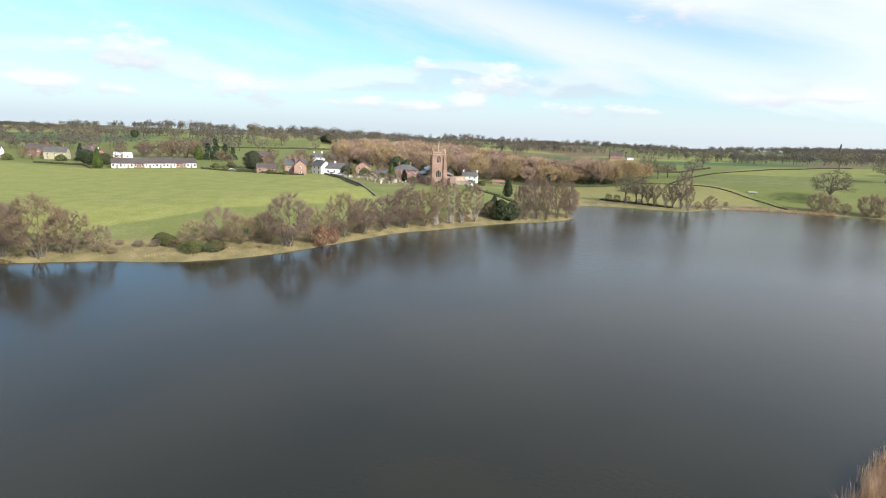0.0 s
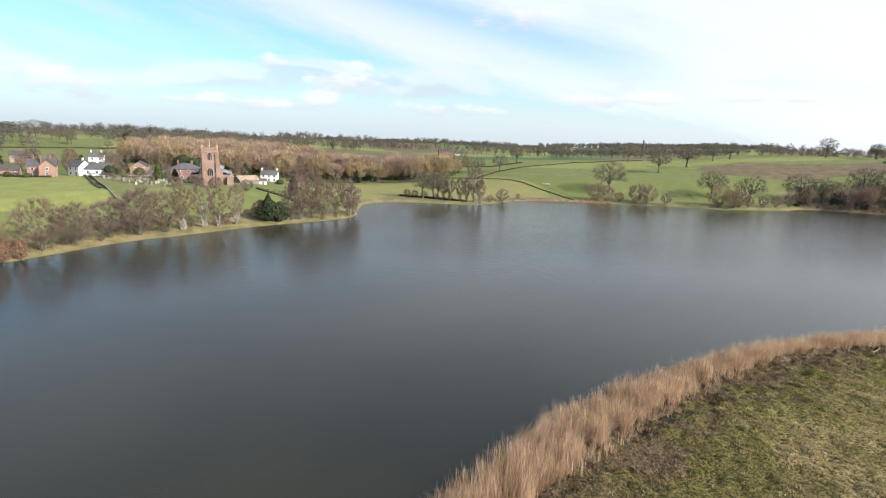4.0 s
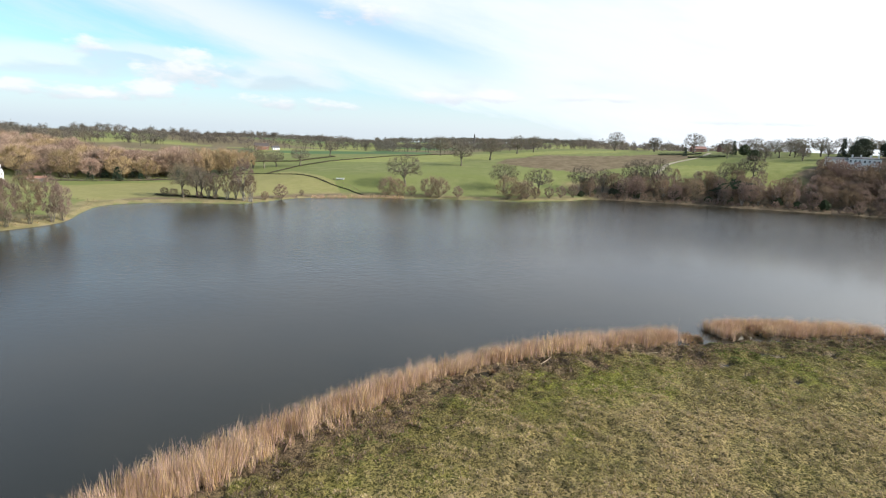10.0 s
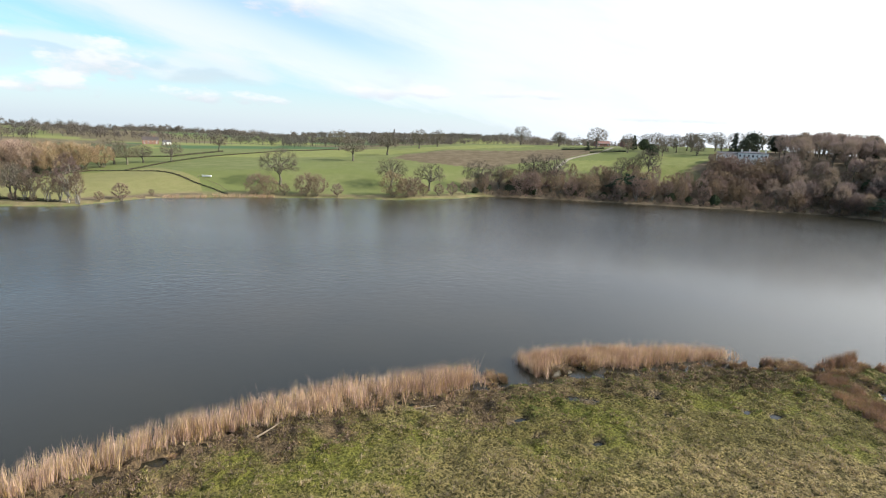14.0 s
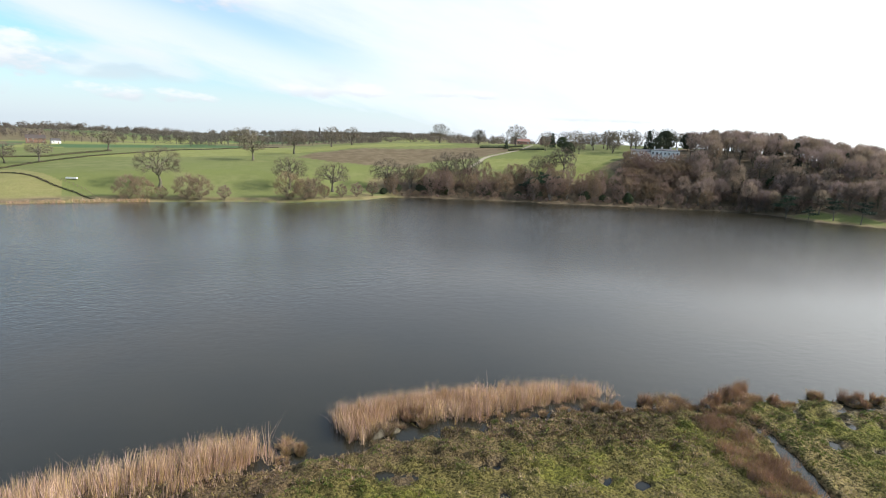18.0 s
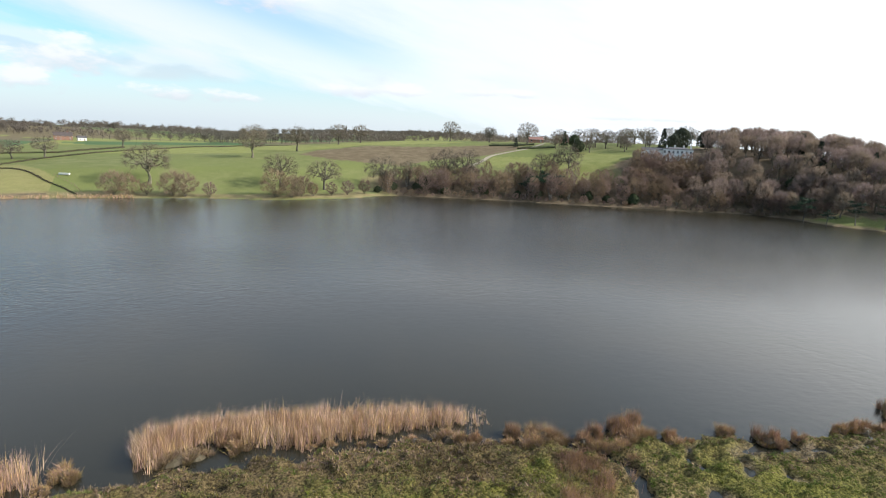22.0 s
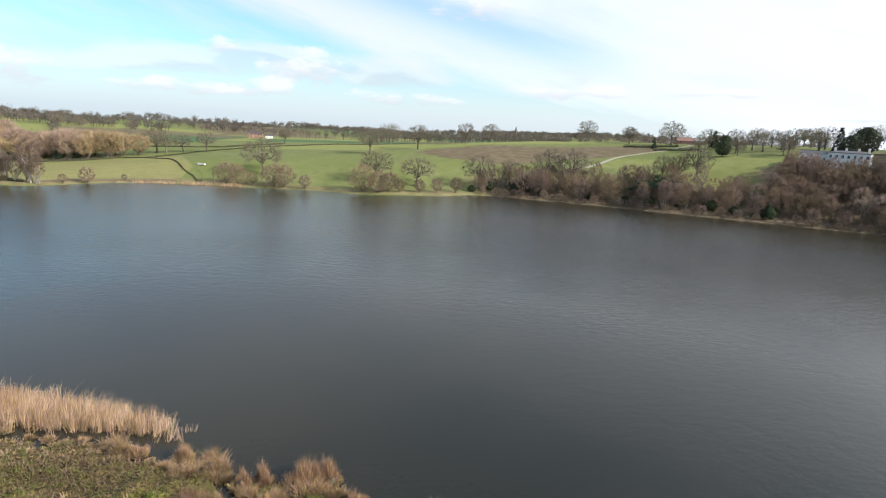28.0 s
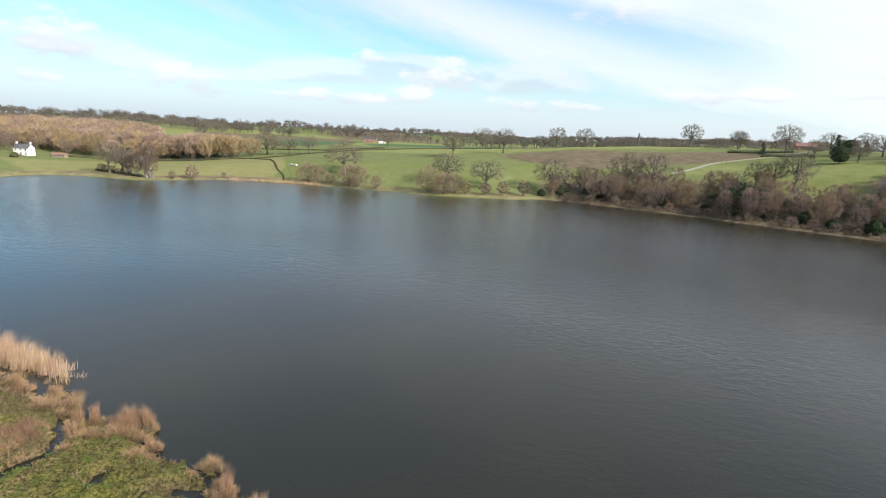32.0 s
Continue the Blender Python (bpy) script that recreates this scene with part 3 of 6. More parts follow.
def build_ground():
    xs = steps(-3600, 4600, 0, 0, [(-240, 30, 3.0), (30, 44, 0.8), (44, 250, 0.42), (250, 264, 0.8), (264, 560, 3.0)])
    ys = steps(-500, 4800, 0, 0, [(-30, 10, 4.0), (10, 22, 0.8), (22, 94, 0.42), (94.5, 120, 1.5), (120, 480, 3.0)])
    gx, gy = np.meshgrid(xs, ys)
    d = shore_distance(gx.ravel(), gy.ravel()).reshape(gx.shape)
    d = ragged_edge(gx, gy, d)
    z = height(gx, gy, d)
    marsh = (gy < 112) & (gx > -150) & (gx < 400) & (d > -3)
    pools, cut = marsh_water(gx, gy, d)
    z = np.where(marsh & (d > 0), z + marsh_rise(gx, gy, d) - 0.55 * pools - 0.75 * cut, z)
    wave = value_noise(gx, gy, 26, 6) * 0.5 + value_noise(gx, gy, 70, 7) * 1.0 - 0.7
    z = np.where(~marsh & (d > 4), z + wave * smooth(4, 40, d), z)
    lush = within(gx, gy, CORN_FIELD) * 0.8 + within(gx, gy, LEFT_FIELD) * (d > 14) * 0.95  + within(gx, gy, POND_FIELD) * 1.0 + within(gx, gy, HALL_LAWN) * 0.6
    far = np.hypot(gx - 150, gy - 50)
    plots = np.floor((gx + 0.35 * gy) / 190) * 3.1 + np.floor((gy - 0.3 * gx) / 130) * 1.7
    pick = np.modf(np.abs(np.sin(plots * 12.9898) * 43758.5))[0]
    away = far > 560
    lush = np.where(away, np.where(pick > 0.55, 0.85, 0.0), lush)
    brown = within(gx, gy, STUBBLE_FIELD) * 1.0
    brown = np.where(away, np.where(pick < 0.22, 0.9, 0.0), brown)
    rim = (1 - smooth(np.where(gx > 290, 1, 3), np.where(gx > 290, 4, 12), d + np.where(gx > 290, 2, 6) * (value_noise(gx, gy, 9, 11) - 0.5))) * (d > 0)
    band = ((gx < 40) & (gy < 250)) * (1 - smooth(9, 24, d + 10 * (value_noise(gx, gy, 12, 12) - 0.5)))
    rougher = np.clip(np.minimum(0.6, np.maximum(rim * 1.3, band * 0.9)) + within(gx, gy, POND_FIELD) * 0.32 + within(gx, gy, CHURCHYARD) * 0.32, 0, 1)
    wood = smooth(295, 310, gx) * (1 - smooth(26, 38, d)) * (gy > 100) * (d > -12)
    wood = np.maximum(wood, smooth(425, 440, gx) * (gy < 262) * (d < 190) * (gy > 60))
    wood = wood * ~within(gx, gy, SHORE_LAWN)
    rougher = np.maximum(rougher, np.clip(wood, 0, 1))
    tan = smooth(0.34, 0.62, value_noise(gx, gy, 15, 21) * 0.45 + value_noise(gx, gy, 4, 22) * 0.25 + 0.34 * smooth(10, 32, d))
    # Straw thins in hollows: greener there, with tussock shade drawn into the colour.
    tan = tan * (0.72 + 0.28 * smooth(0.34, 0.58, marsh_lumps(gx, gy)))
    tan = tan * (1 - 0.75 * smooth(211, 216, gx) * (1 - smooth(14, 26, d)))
    mud = np.maximum(np.maximum(pools * 0.8, cut * 0.8), (1 - smooth(4.0, 9.0, d + 9 * (value_noise(gx, gy, 3.5, 23) - 0.5))) * (0.92 - 0.30 * smooth(156, 163, gx) - 0.25 * smooth(209, 214, gx))) * (d < 60)
    crop = np.zeros((*gx.shape, 4), np.float32)
    crop[..., 0], crop[..., 1], crop[..., 2], crop[..., 3] = lush, brown, rougher, np.where(within(gx, gy, FAR_CORN) | (away & (pick > 0.86)), 0.0, 1.0)
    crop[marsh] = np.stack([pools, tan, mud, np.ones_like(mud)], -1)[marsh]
    rows, cols = gx.shape
    index = np.arange(rows * cols).reshape(rows, cols)
    faces = np.stack([index[:-1, :-1], index[:-1, 1:], index[1:, 1:], index[1:, :-1]], -1).reshape(-1, 4)
    data = numpy_mesh("ground", np.stack([gx, gy, z], -1).reshape(-1, 3), faces, M_LAND)
    data.materials.append(M_MARSH)
    data.polygons.foreach_set("material_index", marsh[:-1, :-1].ravel().astype(np.int32))
    data.polygons.foreach_set("use_smooth", np.ones(len(faces), bool))
    layer = data.color_attributes.new("crop", "FLOAT_COLOR", "POINT")
    layer.data.foreach_set("color", crop.ravel())
    data.update()
    tagged(new("ground", data), "rolling green pasture, stubble and wet tussocky marsh", "ground", kind="structure")


build_ground()


def build_water():
    shape = Shape()
    xs, ys = (-300, 600), (-140, 340)
    shape.v = [(xs[0], ys[0], 0), (xs[1], ys[0], 0), (xs[1], ys[1], 0), (xs[0], ys[1], 0)]
    shape.f = [(0, 1, 2, 3)]
    tagged(new("water", shape.mesh("water", M_WATER)), "dark grey-brown lake water with light wind ripples", "lake", kind="structure")


build_water()


def ground_at(x, y):
    d = float(shore_distance(x, y))
    z = float(height(x, y, d))
    return z + (0.0 if d < 4 else float((value_noise(np.array(x), np.array(y), 26, 6) * 0.5 + value_noise(np.array(x), np.array(y), 70, 7) - 0.7) * smooth(4, 40, d)))


# ---- trees ----
def branch_line(rng, start, way, length, bends, droop, wander):
    """A wandering line of points from start."""
    points, p, a = [Vector(start)], Vector(start), Vector(way).normalized()
    for _ in range(bends):
        a = (a + Vector(rng.normal(0, wander, 3)) + Vector((0, 0, droop))).normalized()
        p = p + a * (length / bends)
        points.append(p.copy())
    return points, a


def sphere_ways(rng, count, low):
    """Even directions over a sphere, down to that height on it."""
    z = 1 - (1 - low) * (np.arange(count) + 0.5) / count
    turn = 2.39996 * np.arange(count) + rng.uniform(-0.5, 0.5, count)
    flat = np.sqrt(np.maximum(0, 1 - z * z))
    return np.stack([flat * np.cos(turn), flat * np.sin(turn), z], -1)


def bent_line(rng, start, bow, end, pieces, twist):
    """Points on a crooked bow from start to end."""
    w = np.linspace(0, 1, pieces + 1)[:, None]
    line = start * (1 - w) ** 2 + bow * 2 * w * (1 - w) + end * w * w
    line[1:] += rng.normal(0, twist * np.linalg.norm(end - start) / pieces, (pieces, 3))
    return line


def bare_tree(seed, high, wide, base, stems, limbs, boughs, twigs, thick=0.03, twist=0.25, twig_width=0.035, twig_length=1.6, up=0.15, ragged=0.2):
    """A leafless tree: limbs, then boughs, then fine forked twigs that fill an uneven domed crown. Two meshes: wood and twigs."""
    rng, wood = np.random.RandomState(seed), Shape()
    heart, half = np.array([0, 0, high * (base + 1) / 2]), np.array([wide / 2, wide / 2, high * (1 - base) / 2])
    lobes = sphere_ways(rng, 11, -0.6) + rng.normal(0, 0.15, (11, 3))
    lobes /= np.linalg.norm(lobes, axis=1, keepdims=True)
    low = -0.62 if stems == 1 else -0.85

    def out_to(ways, k):
        edge = 1 - ragged + ragged * smooth(0.72, 0.98, (ways @ lobes.T).max(1))
        return heart + ways * half * (edge * k)[:, None]

    r0 = high * thick / max(1.0, stems ** 0.6)
    trunk = None
    if stems == 1:
        trunk = bent_line(rng, np.array([0, 0, -0.4]), np.append(rng.normal(0, 0.02 * high, 2), high * 0.4), np.append(rng.normal(0, 0.02 * high, 2), high * 0.80), 6, 0.08)
        wood.tube([tuple(p) for p in trunk], [r0 * (1.5 if i == 0 else 1 - 0.85 * (i / 6) ** 1.1) for i in range(7)], 7)
    nodes, knots = [], []
    for b, end in enumerate(out_to(sphere_ways(rng, limbs, low), rng.uniform(0.52, 0.72, limbs))):
        if stems == 1:
            k = 6 * min(0.92, max(0.22, 0.20 + 0.62 * (end[2] / high - 0.25)))
            start = trunk[int(k)] + (trunk[int(k) + 1] - trunk[int(k)]) * (k - int(k))
            r1 = r0 * (0.62 - 0.065 * k)
        else:
            ring = 2 * math.pi * (b % stems) / stems + rng.uniform(-0.3, 0.3)
            start = np.array([math.cos(ring) * 0.05 * wide, math.sin(ring) * 0.05 * wide, -0.3])
            r1 = r0 * rng.uniform(0.6, 1.0)
        span = np.linalg.norm(end - start)
        bow = start * 0.5 + end * 0.5 + rng.normal(0, 0.06 * span, 3) + np.array([0, 0, 0.08 * span])
        line = bent_line(rng, start, bow, end, 6, twist)
        wood.tube([tuple(p) for p in line], [max(0.025, r1 * (1 - 0.80 * q / 6)) for q in range(7)], 5)
        nodes.append(line[2:])
        knots.append(line[3:])
    nodes = np.concatenate(nodes)
    ways = sphere_ways(rng, boughs, low - 0.12)
    for end in out_to(ways, rng.uniform(0.60, 0.93, boughs)):
        near = nodes[np.argmin(np.linalg.norm(nodes - (heart + (end - heart) * 0.72), axis=1) + 0.2 * np.linalg.norm(nodes - end, axis=1))]
        span = np.linalg.norm(end - near)
        line = bent_line(rng, near, near * 0.5 + end * 0.5 + rng.normal(0, 0.09 * span, 3), end, 4, twist)
        r1 = max(0.03, r0 * 0.20)
        wood.tube([tuple(p) for p in line[::2]], [r1, r1 * 0.7, 0.015], 3)
        knots.append(np.concatenate([line[1:], (line[1:] + line[:-1]) / 2]))
    knots = np.concatenate(knots)
    ways = rng.normal(0, 1, (twigs * 2, 3))
    ways /= np.linalg.norm(ways, axis=1, keepdims=True)
    ways = ways[ways[:, 2] > low - 0.15][:twigs]
    n = len(ways)
    tip = out_to(ways, 0.55 + 0.50 * np.sqrt(rng.rand(n)))
    near = np.argpartition(((tip[:, None] - knots[None]) ** 2).sum(-1), 4, 1)[:, :4]
    root = knots[near[np.arange(n), rng.randint(0, 4, n)]] + rng.normal(0, 0.09, (n, 3)) * twig_length
    way = tip - root + np.array([0, 0, up]) * twig_length
    size = np.linalg.norm(way, axis=1, keepdims=True) + 1e-6
    way *= np.clip(size, 0.35 * twig_length, twig_length * rng.uniform(0.8, 1.3, (n, 1))) / size
    fork = root + way * rng.uniform(0.25, 0.6, (n, 1))
    branch = way * 0.62 + rng.normal(0, 0.30, (n, 3)) * np.linalg.norm(way, axis=1, keepdims=True)
    side = np.cross(way, rng.normal(0, 1, (n, 3)))
    side *= twig_width / (np.linalg.norm(side, axis=1, keepdims=True) + 1e-6)
    verts = np.concatenate([np.stack([root - side, root + side, root + way], 1), np.stack([fork - side * 0.8, fork + side * 0.8, fork + branch], 1)]).reshape(-1, 3)
    return wood, verts


def leafy(seed, outline, count, size, flat=0.5):
    """A crown of many small leaf clumps. outline: a list of (height, radius); clumps lie in the outer shell."""
    rng, shape = np.random.RandomState(seed), Shape()
    hs, rs = [a for a, _ in outline], [b for _, b in outline]
    lumps = rng.rand(12) * 6.28
    for _ in range(count):
        h = rng.uniform(hs[0], hs[-1])
        turn = rng.uniform(0, 6.283)
        lump = 1 + 0.16 * math.sin(3 * turn + lumps[int(h * 1.1) % 12]) + 0.10 * math.sin(7 * turn + lumps[int(h * 2.3) % 12])
        r = float(np.interp(h, hs, rs)) * lump * (1 - 0.45 * rng.rand() ** 2)
        p = Vector((r * math.cos(turn), r * math.sin(turn), h))
        out = Vector((math.cos(turn), math.sin(turn), flat)) + Vector(rng.normal(0, 0.5, 3))
        out.normalize()
        u = out.cross(Vector(rng.normal(0, 1, 3))).normalized()
        w = out.cross(u)
        s = size * rng.uniform(0.5, 1.3)
        n = len(shape.v)
        shape.v += [tuple(p + u * s), tuple(p + w * s * 0.6 + out * s * 0.3), tuple(p - u * s * 0.8), tuple(p - w * s * 0.7 + out * s * 0.2)]
        shape.f += [(n, n + 1, n + 2), (n, n + 2, n + 3)]
    return shape


def trunk_mesh(seed, high, radius, mat=None):
    rng, wood = np.random.RandomState(seed), Shape()
    line, _ = branch_line(rng, (0, 0, -0.3), (0, 0, 1), high, 5, 0.02, 0.04)
    wood.tube(line, [radius * (1.3 if i == 0 else 1 - 0.7 * i / 5) for i in range(6)], 6)
    return wood


def conifer_crown(seed, high, width, tiers, count, size):
    """Drooping tiers of needles round a leader."""
    rng, shape = np.random.RandomState(seed), Shape()
    for t in range(tiers):
        k = t / tiers
        h, r = high * (0.12 + 0.86 * k), width * 0.5 * (1 - k) ** 0.85 + 0.2
        for b in range(max(5, int(11 * (1 - k)))):
            turn = rng.uniform(0, 6.283)
            out = Vector((math.cos(turn), math.sin(turn), 0))
            for _ in range(count):
                f = rng.rand() ** 0.6
                p = out * r * f + Vector((0, 0, h - 0.35 * r * f * f + rng.normal(0, 0.15)))
                p += out.cross((0, 0, 1)) * rng.normal(0, 0.12 * r + 0.1)
                a = (out + Vector(rng.normal(0, 0.6, 3)) + Vector((0, 0, -0.2))).normalized()
                side = a.cross(Vector(rng.normal(0, 1, 3))).normalized()
                shape.blade(p, p + a * size * rng.uniform(0.7, 1.4), size * 0.32, side)
    return shape


def pine_crown(seed, high, width):
    """Flat-topped clumps of needles on bent boughs, as an old pine has."""
    rng, wood, shape = np.random.RandomState(seed), trunk_mesh(seed, high * 0.9, high * 0.026), Shape()
    for b in range(11):
        h, turn = high * rng.uniform(0.42, 0.98), 2.4 * b + rng.rand()
        out = Vector((math.cos(turn), math.sin(turn), 0.18))
        reach = width * 0.5 * rng.uniform(0.35, 1.0) * (1.15 - 0.5 * h / high)
        line, _ = branch_line(rng, (0, 0, h * 0.9), out, reach, 3, 0.1, 0.15)
        wood.tube(line, [high * 0.009 * (1 - 0.25 * i) for i in range(4)], 4)
        for _ in range(70):
            p = line[-1] + Vector((rng.normal(0, reach * 0.32), rng.normal(0, reach * 0.32), abs(rng.normal(0, 0.45))))
            a = (Vector(rng.normal(0, 1, 3)) + Vector((0, 0, 0.6))).normalized()
            shape.blade(p, p + a * 0.9, 0.22, a.cross(Vector(rng.normal(0, 1, 3))).normalized())
    return wood, shape


KINDS = {}


def tree_kind(key, name, wood, crown, bark, leaf, label, category, group, high):
    """A first tree of a kind, kept as meshes; plant() makes the trees that stand in the place."""
    crown = crown.mesh("crown", leaf) if isinstance(crown, Shape) else numpy_mesh("crown", crown, np.arange(len(crown)).reshape(-1, 3), leaf)
    KINDS.setdefault(key, []).append((name, wood.mesh("trunk", bark), crown, label, category, group, high))


def make_kinds():
    oak = ("bare spreading oak tree standing in green pasture", "tree", "parkland oaks")
    for s in range(5):
        wood, fine = bare_tree(10 + s, 15, 15.5 + s, 0.15, 1, 14, 110, 2300, 0.036, 0.45, 0.026, 2.0, 0.05, 0.27)
        tree_kind("oak", "oak_tree", wood, fine, M_BARK, M_TWIG_OAK, *oak, 15)
    for s in range(4):
        wood, fine = bare_tree(20 + s, 14, 8.5, 0.20, 1, 10, 34, 1350, 0.020, 0.25, 0.034, 2.1, 0.8, 0.32)
        tree_kind("wood", "bare_tree", wood, fine, M_BARK, M_TWIG_WOOD, "tall bare brown woodland tree on the wooded slope", "tree", "woodland trees", 14)
    for s in range(4):
        wood, fine = bare_tree(30 + s, 12, 10.5, 0.02, 5, 14, 45, 1900, 0.022, 0.25, 0.034, 1.5, 0.3, 0.25)
        tree_kind("alder", "alder_tree", wood, fine, M_BARK, M_TWIG_RED, "bare many-stemmed alder with reddish twigs on the lake bank", "tree", "bank alders", 12)
    for s in range(4):
        wood, fine = bare_tree(35 + s, 12, 11.0, 0.02, 4, 15, 80, 4200, 0.020, 0.25, 0.020, 1.5, 0.3, 0.28)
        tree_kind("bank", "alder_tree", wood, fine, M_BARK, M_TWIG_RED, "bare many-stemmed alder with reddish twigs on the lake bank", "tree", "bank alders", 12)
    for s in range(3):
        wood, fine = bare_tree(40 + s, 12, 6.2, 0.12, 2, 11, 50, 2300, 0.018, 0.2, 0.020, 1.4, 0.4, 0.25)
        tree_kind("birch", "birch_tree", wood, fine, M_PALE_BARK, M_TWIG_RED, "slender bare tree with pale stems by the water", "tree", "bank birches", 12)
    for s in range(3):
        wood, fine = bare_tree(50 + s, 8, 9.0, -0.15, 9, 24, 60, 3000, 0.016, 0.2, 0.018, 1.4, 0.4, 0.3)
        tree_kind("willow", "willow_bush", wood, fine, M_BARK, M_TWIG_WILLOW, "bare rounded willow bush with tan twigs at the water's edge", "bush", "bank willows", 8)
    for s in range(3):
        wood, fine = bare_tree(60 + s, 12, 9.5, 0.02, 2, 12, 36, 1700, 0.016, 0.2, 0.046, 1.9, 0.7, 0.22)
        tree_kind("tanwood", "poplar_tree", wood, fine, M_BARK, M_TWIG_TAN, "bare tan-coloured tree of the dense valley wood", "tree", "valley wood trees", 12)
    wood, fine = bare_tree(70, 4, 4, 0.0, 6, 12, 30, 1200, 0.022, 0.2, 0.020, 0.7, 0.3)
    tree_kind("tuft", "bare_bush", wood, fine, M_BARK, M_TWIG_RED, "small bare bush at the lake's edge", "bush", "shore bushes", 4)
    wood, fine = bare_tree(71, 5, 5, 0.0, 5, 10, 20, 400, 0.022, 0.2, 0.025, 0.7, 0.3)
    rust = leafy(72, [(0.4, 1.0), (1.8, 2.2), (3.6, 2.0), (5.0, 0.6)], 900, 0.20)
    tree_kind("rust", "beech_bush", wood, rust, M_BARK, M_RUST, "young beech still holding rust-red dead leaves", "bush", "bank bushes", 5)
    for s in range(2):
        crown = leafy(80 + s, [(0.2, 1.6), (1.5, 2.9), (3.2, 3.0), (4.6, 1.9), (5.5, 0.4)], 2600, 0.28)
        tree_kind("holly", "holly_bush", trunk_mesh(80 + s, 4, 0.14), crown, M_BARK, M_EVERGREEN, "dense dark evergreen bush on the bank", "bush", "evergreen bushes", 5.5)
    crown = leafy(83, [(0.1, 1.8), (0.8, 2.6), (1.7, 2.3), (2.6, 1.3), (3.1, 0.3)], 2200, 0.20)
    tree_kind("gorse", "gorse_bush", trunk_mesh(83, 2, 0.08), crown, M_BARK, M_GORSE, "low olive-green gorse thicket in dead grass", "bush", "gorse thickets", 3.1)
    crown = leafy(84, [(0.3, 1.5), (1.6, 2.1), (5.0, 1.6), (8.0, 0.8), (9.6, 0.1)], 3000, 0.30, 0.3)
    tree_kind("cypress", "cypress_tree", trunk_mesh(84, 6, 0.2), crown, M_BARK, M_CYPRESS, "conical green cypress tree beside the churchyard", "tree", "churchyard evergreens", 9.6)
    crown = leafy(85, [(0.3, 1.3), (1.8, 2.2), (4.0, 2.0), (6.5, 1.2), (8.6, 0.15)], 2800, 0.28, 0.3)
    tree_kind("yew", "yew_tree", trunk_mesh(85, 5, 0.25), crown, M_BARK, M_EVERGREEN, "dark pointed yew tree in the churchyard", "tree", "churchyard evergreens", 8.6)
    crown = leafy(86, [(1.2, 2.5), (3.5, 4.6), (6.5, 4.8), (9.0, 3.4), (10.6, 0.8)], 3600, 0.38)
    tree_kind("holm", "evergreen_oak", trunk_mesh(86, 6, 0.35), crown, M_BARK, M_EVERGREEN, "broad dark evergreen tree with a rounded crown", "tree", "evergreen trees", 10.6)
    tree_kind("spruce", "spruce_tree", trunk_mesh(87, 12, 0.2), conifer_crown(87, 14, 6, 15, 16, 0.7), M_BARK, M_PINE, "tall narrow dark spruce tree", "tree", "conifers", 14)
    for s in range(2):
        wood, crown = pine_crown(88 + s, 13, 11)
        tree_kind("pine", "pine_tree", wood, crown, M_BARK, M_PINE, "dark flat-topped pine among bare trees on the shore", "tree", "pines", 13)


make_kinds()
PLANT_RNG = np.random.RandomState(5)


def plant(key, x, y, high, wide=1.0, label="", sink=0.0):
    """One tree of a kind at a place, of that height in metres."""
    rng = PLANT_RNG
    pick = rng.randint(len(KINDS[key]))
    name, wood, crown, said, category, group, tall = KINDS[key][pick]
    k = high / tall
    m = Matrix.Translation((x, y, ground_at(x, y) - sink)) @ Matrix.Rotation(rng.uniform(0, 6.28), 4, "Z") @ Matrix.Diagonal((k * wide, k * wide, k, 1))
    ob = thing(name, m, label or said, category, group)
    part("trunk", wood, None, ob)
    part("crown", crown, None, ob)
    return ob


# The left bank, from the near shrubs to the point by the church.
for x, y, h in [(-108, 116, 15), (-116, 114, 12.5), (-104, 121, 11), (-122, 118, 13), (-98, 124, 7), (-56, 146, 15), (-51, 153, 10.5), (-45, 165, 13.5),
                (-40, 172, 11.5), (-35, 183, 12), (-29, 188, 14.5), (-23, 194, 13.5), (-62, 146, 9)]:
    plant("bank", x, y, h * 1.08, 1.08)
for x, y, h in [(-19, 198, 14.5), (-14, 203, 14.5), (-10, 206, 12), (-5, 211, 13.5), (-31, 192, 12)]:
    plant("birch", x, y, h * 1.12)
for x, y, h in [(16, 225, 17), (20, 228, 18.5), (24, 229, 16), (29, 234, 16.5), (34, 239, 15.5), (36, 243, 13), (13, 223, 14)]:
    plant("bank", x, y, h * 1.06, 0.62)
for x, y, h in [(-74, 142, 10.5), (-69, 143, 9), (-80, 137, 7), (-66, 150, 8), (-42, 178, 8), (2, 221, 7)]:
    plant("willow", x, y, h, 1.1)
for x, y, h in [(-86, 135, 2.6), (-89, 137, 2.4), (-76, 131, 3.2), (-72, 134, 3.0), (-80, 133, 2.0)]:
    plant("gorse", x, y, h, 1.2)
rough = np.random.RandomState(113)
bank = np.array([(-100, 119), (-76, 126), (-60, 138), (-45, 160), (-31, 183), (-18, 196), (-5, 208), (8, 220), (23, 229)])
for k in np.arange(0, 7.95, 0.17):
    p = bank[int(k)] + (bank[int(k) + 1] - bank[int(k)]) * (k - int(k)) + np.array([-0.75, 0.66]) * rough.uniform(1.5, 15)
    plant("tuft", p[0], p[1], rough.uniform(0.8, 2.4), 1.7, "low bare brambles on the rough lake bank")
plant("rust", -48, 152, 6.5)
plant("rust", -46, 157, 5)
plant("holly", 5, 220, 8.0, 0.95)
plant("holly", 9, 221, 7.0, 0.95)
plant("holly", 1, 227, 6)
plant("yew", 8, 273, 9.2)
plant("yew", 2, 238, 6.0)
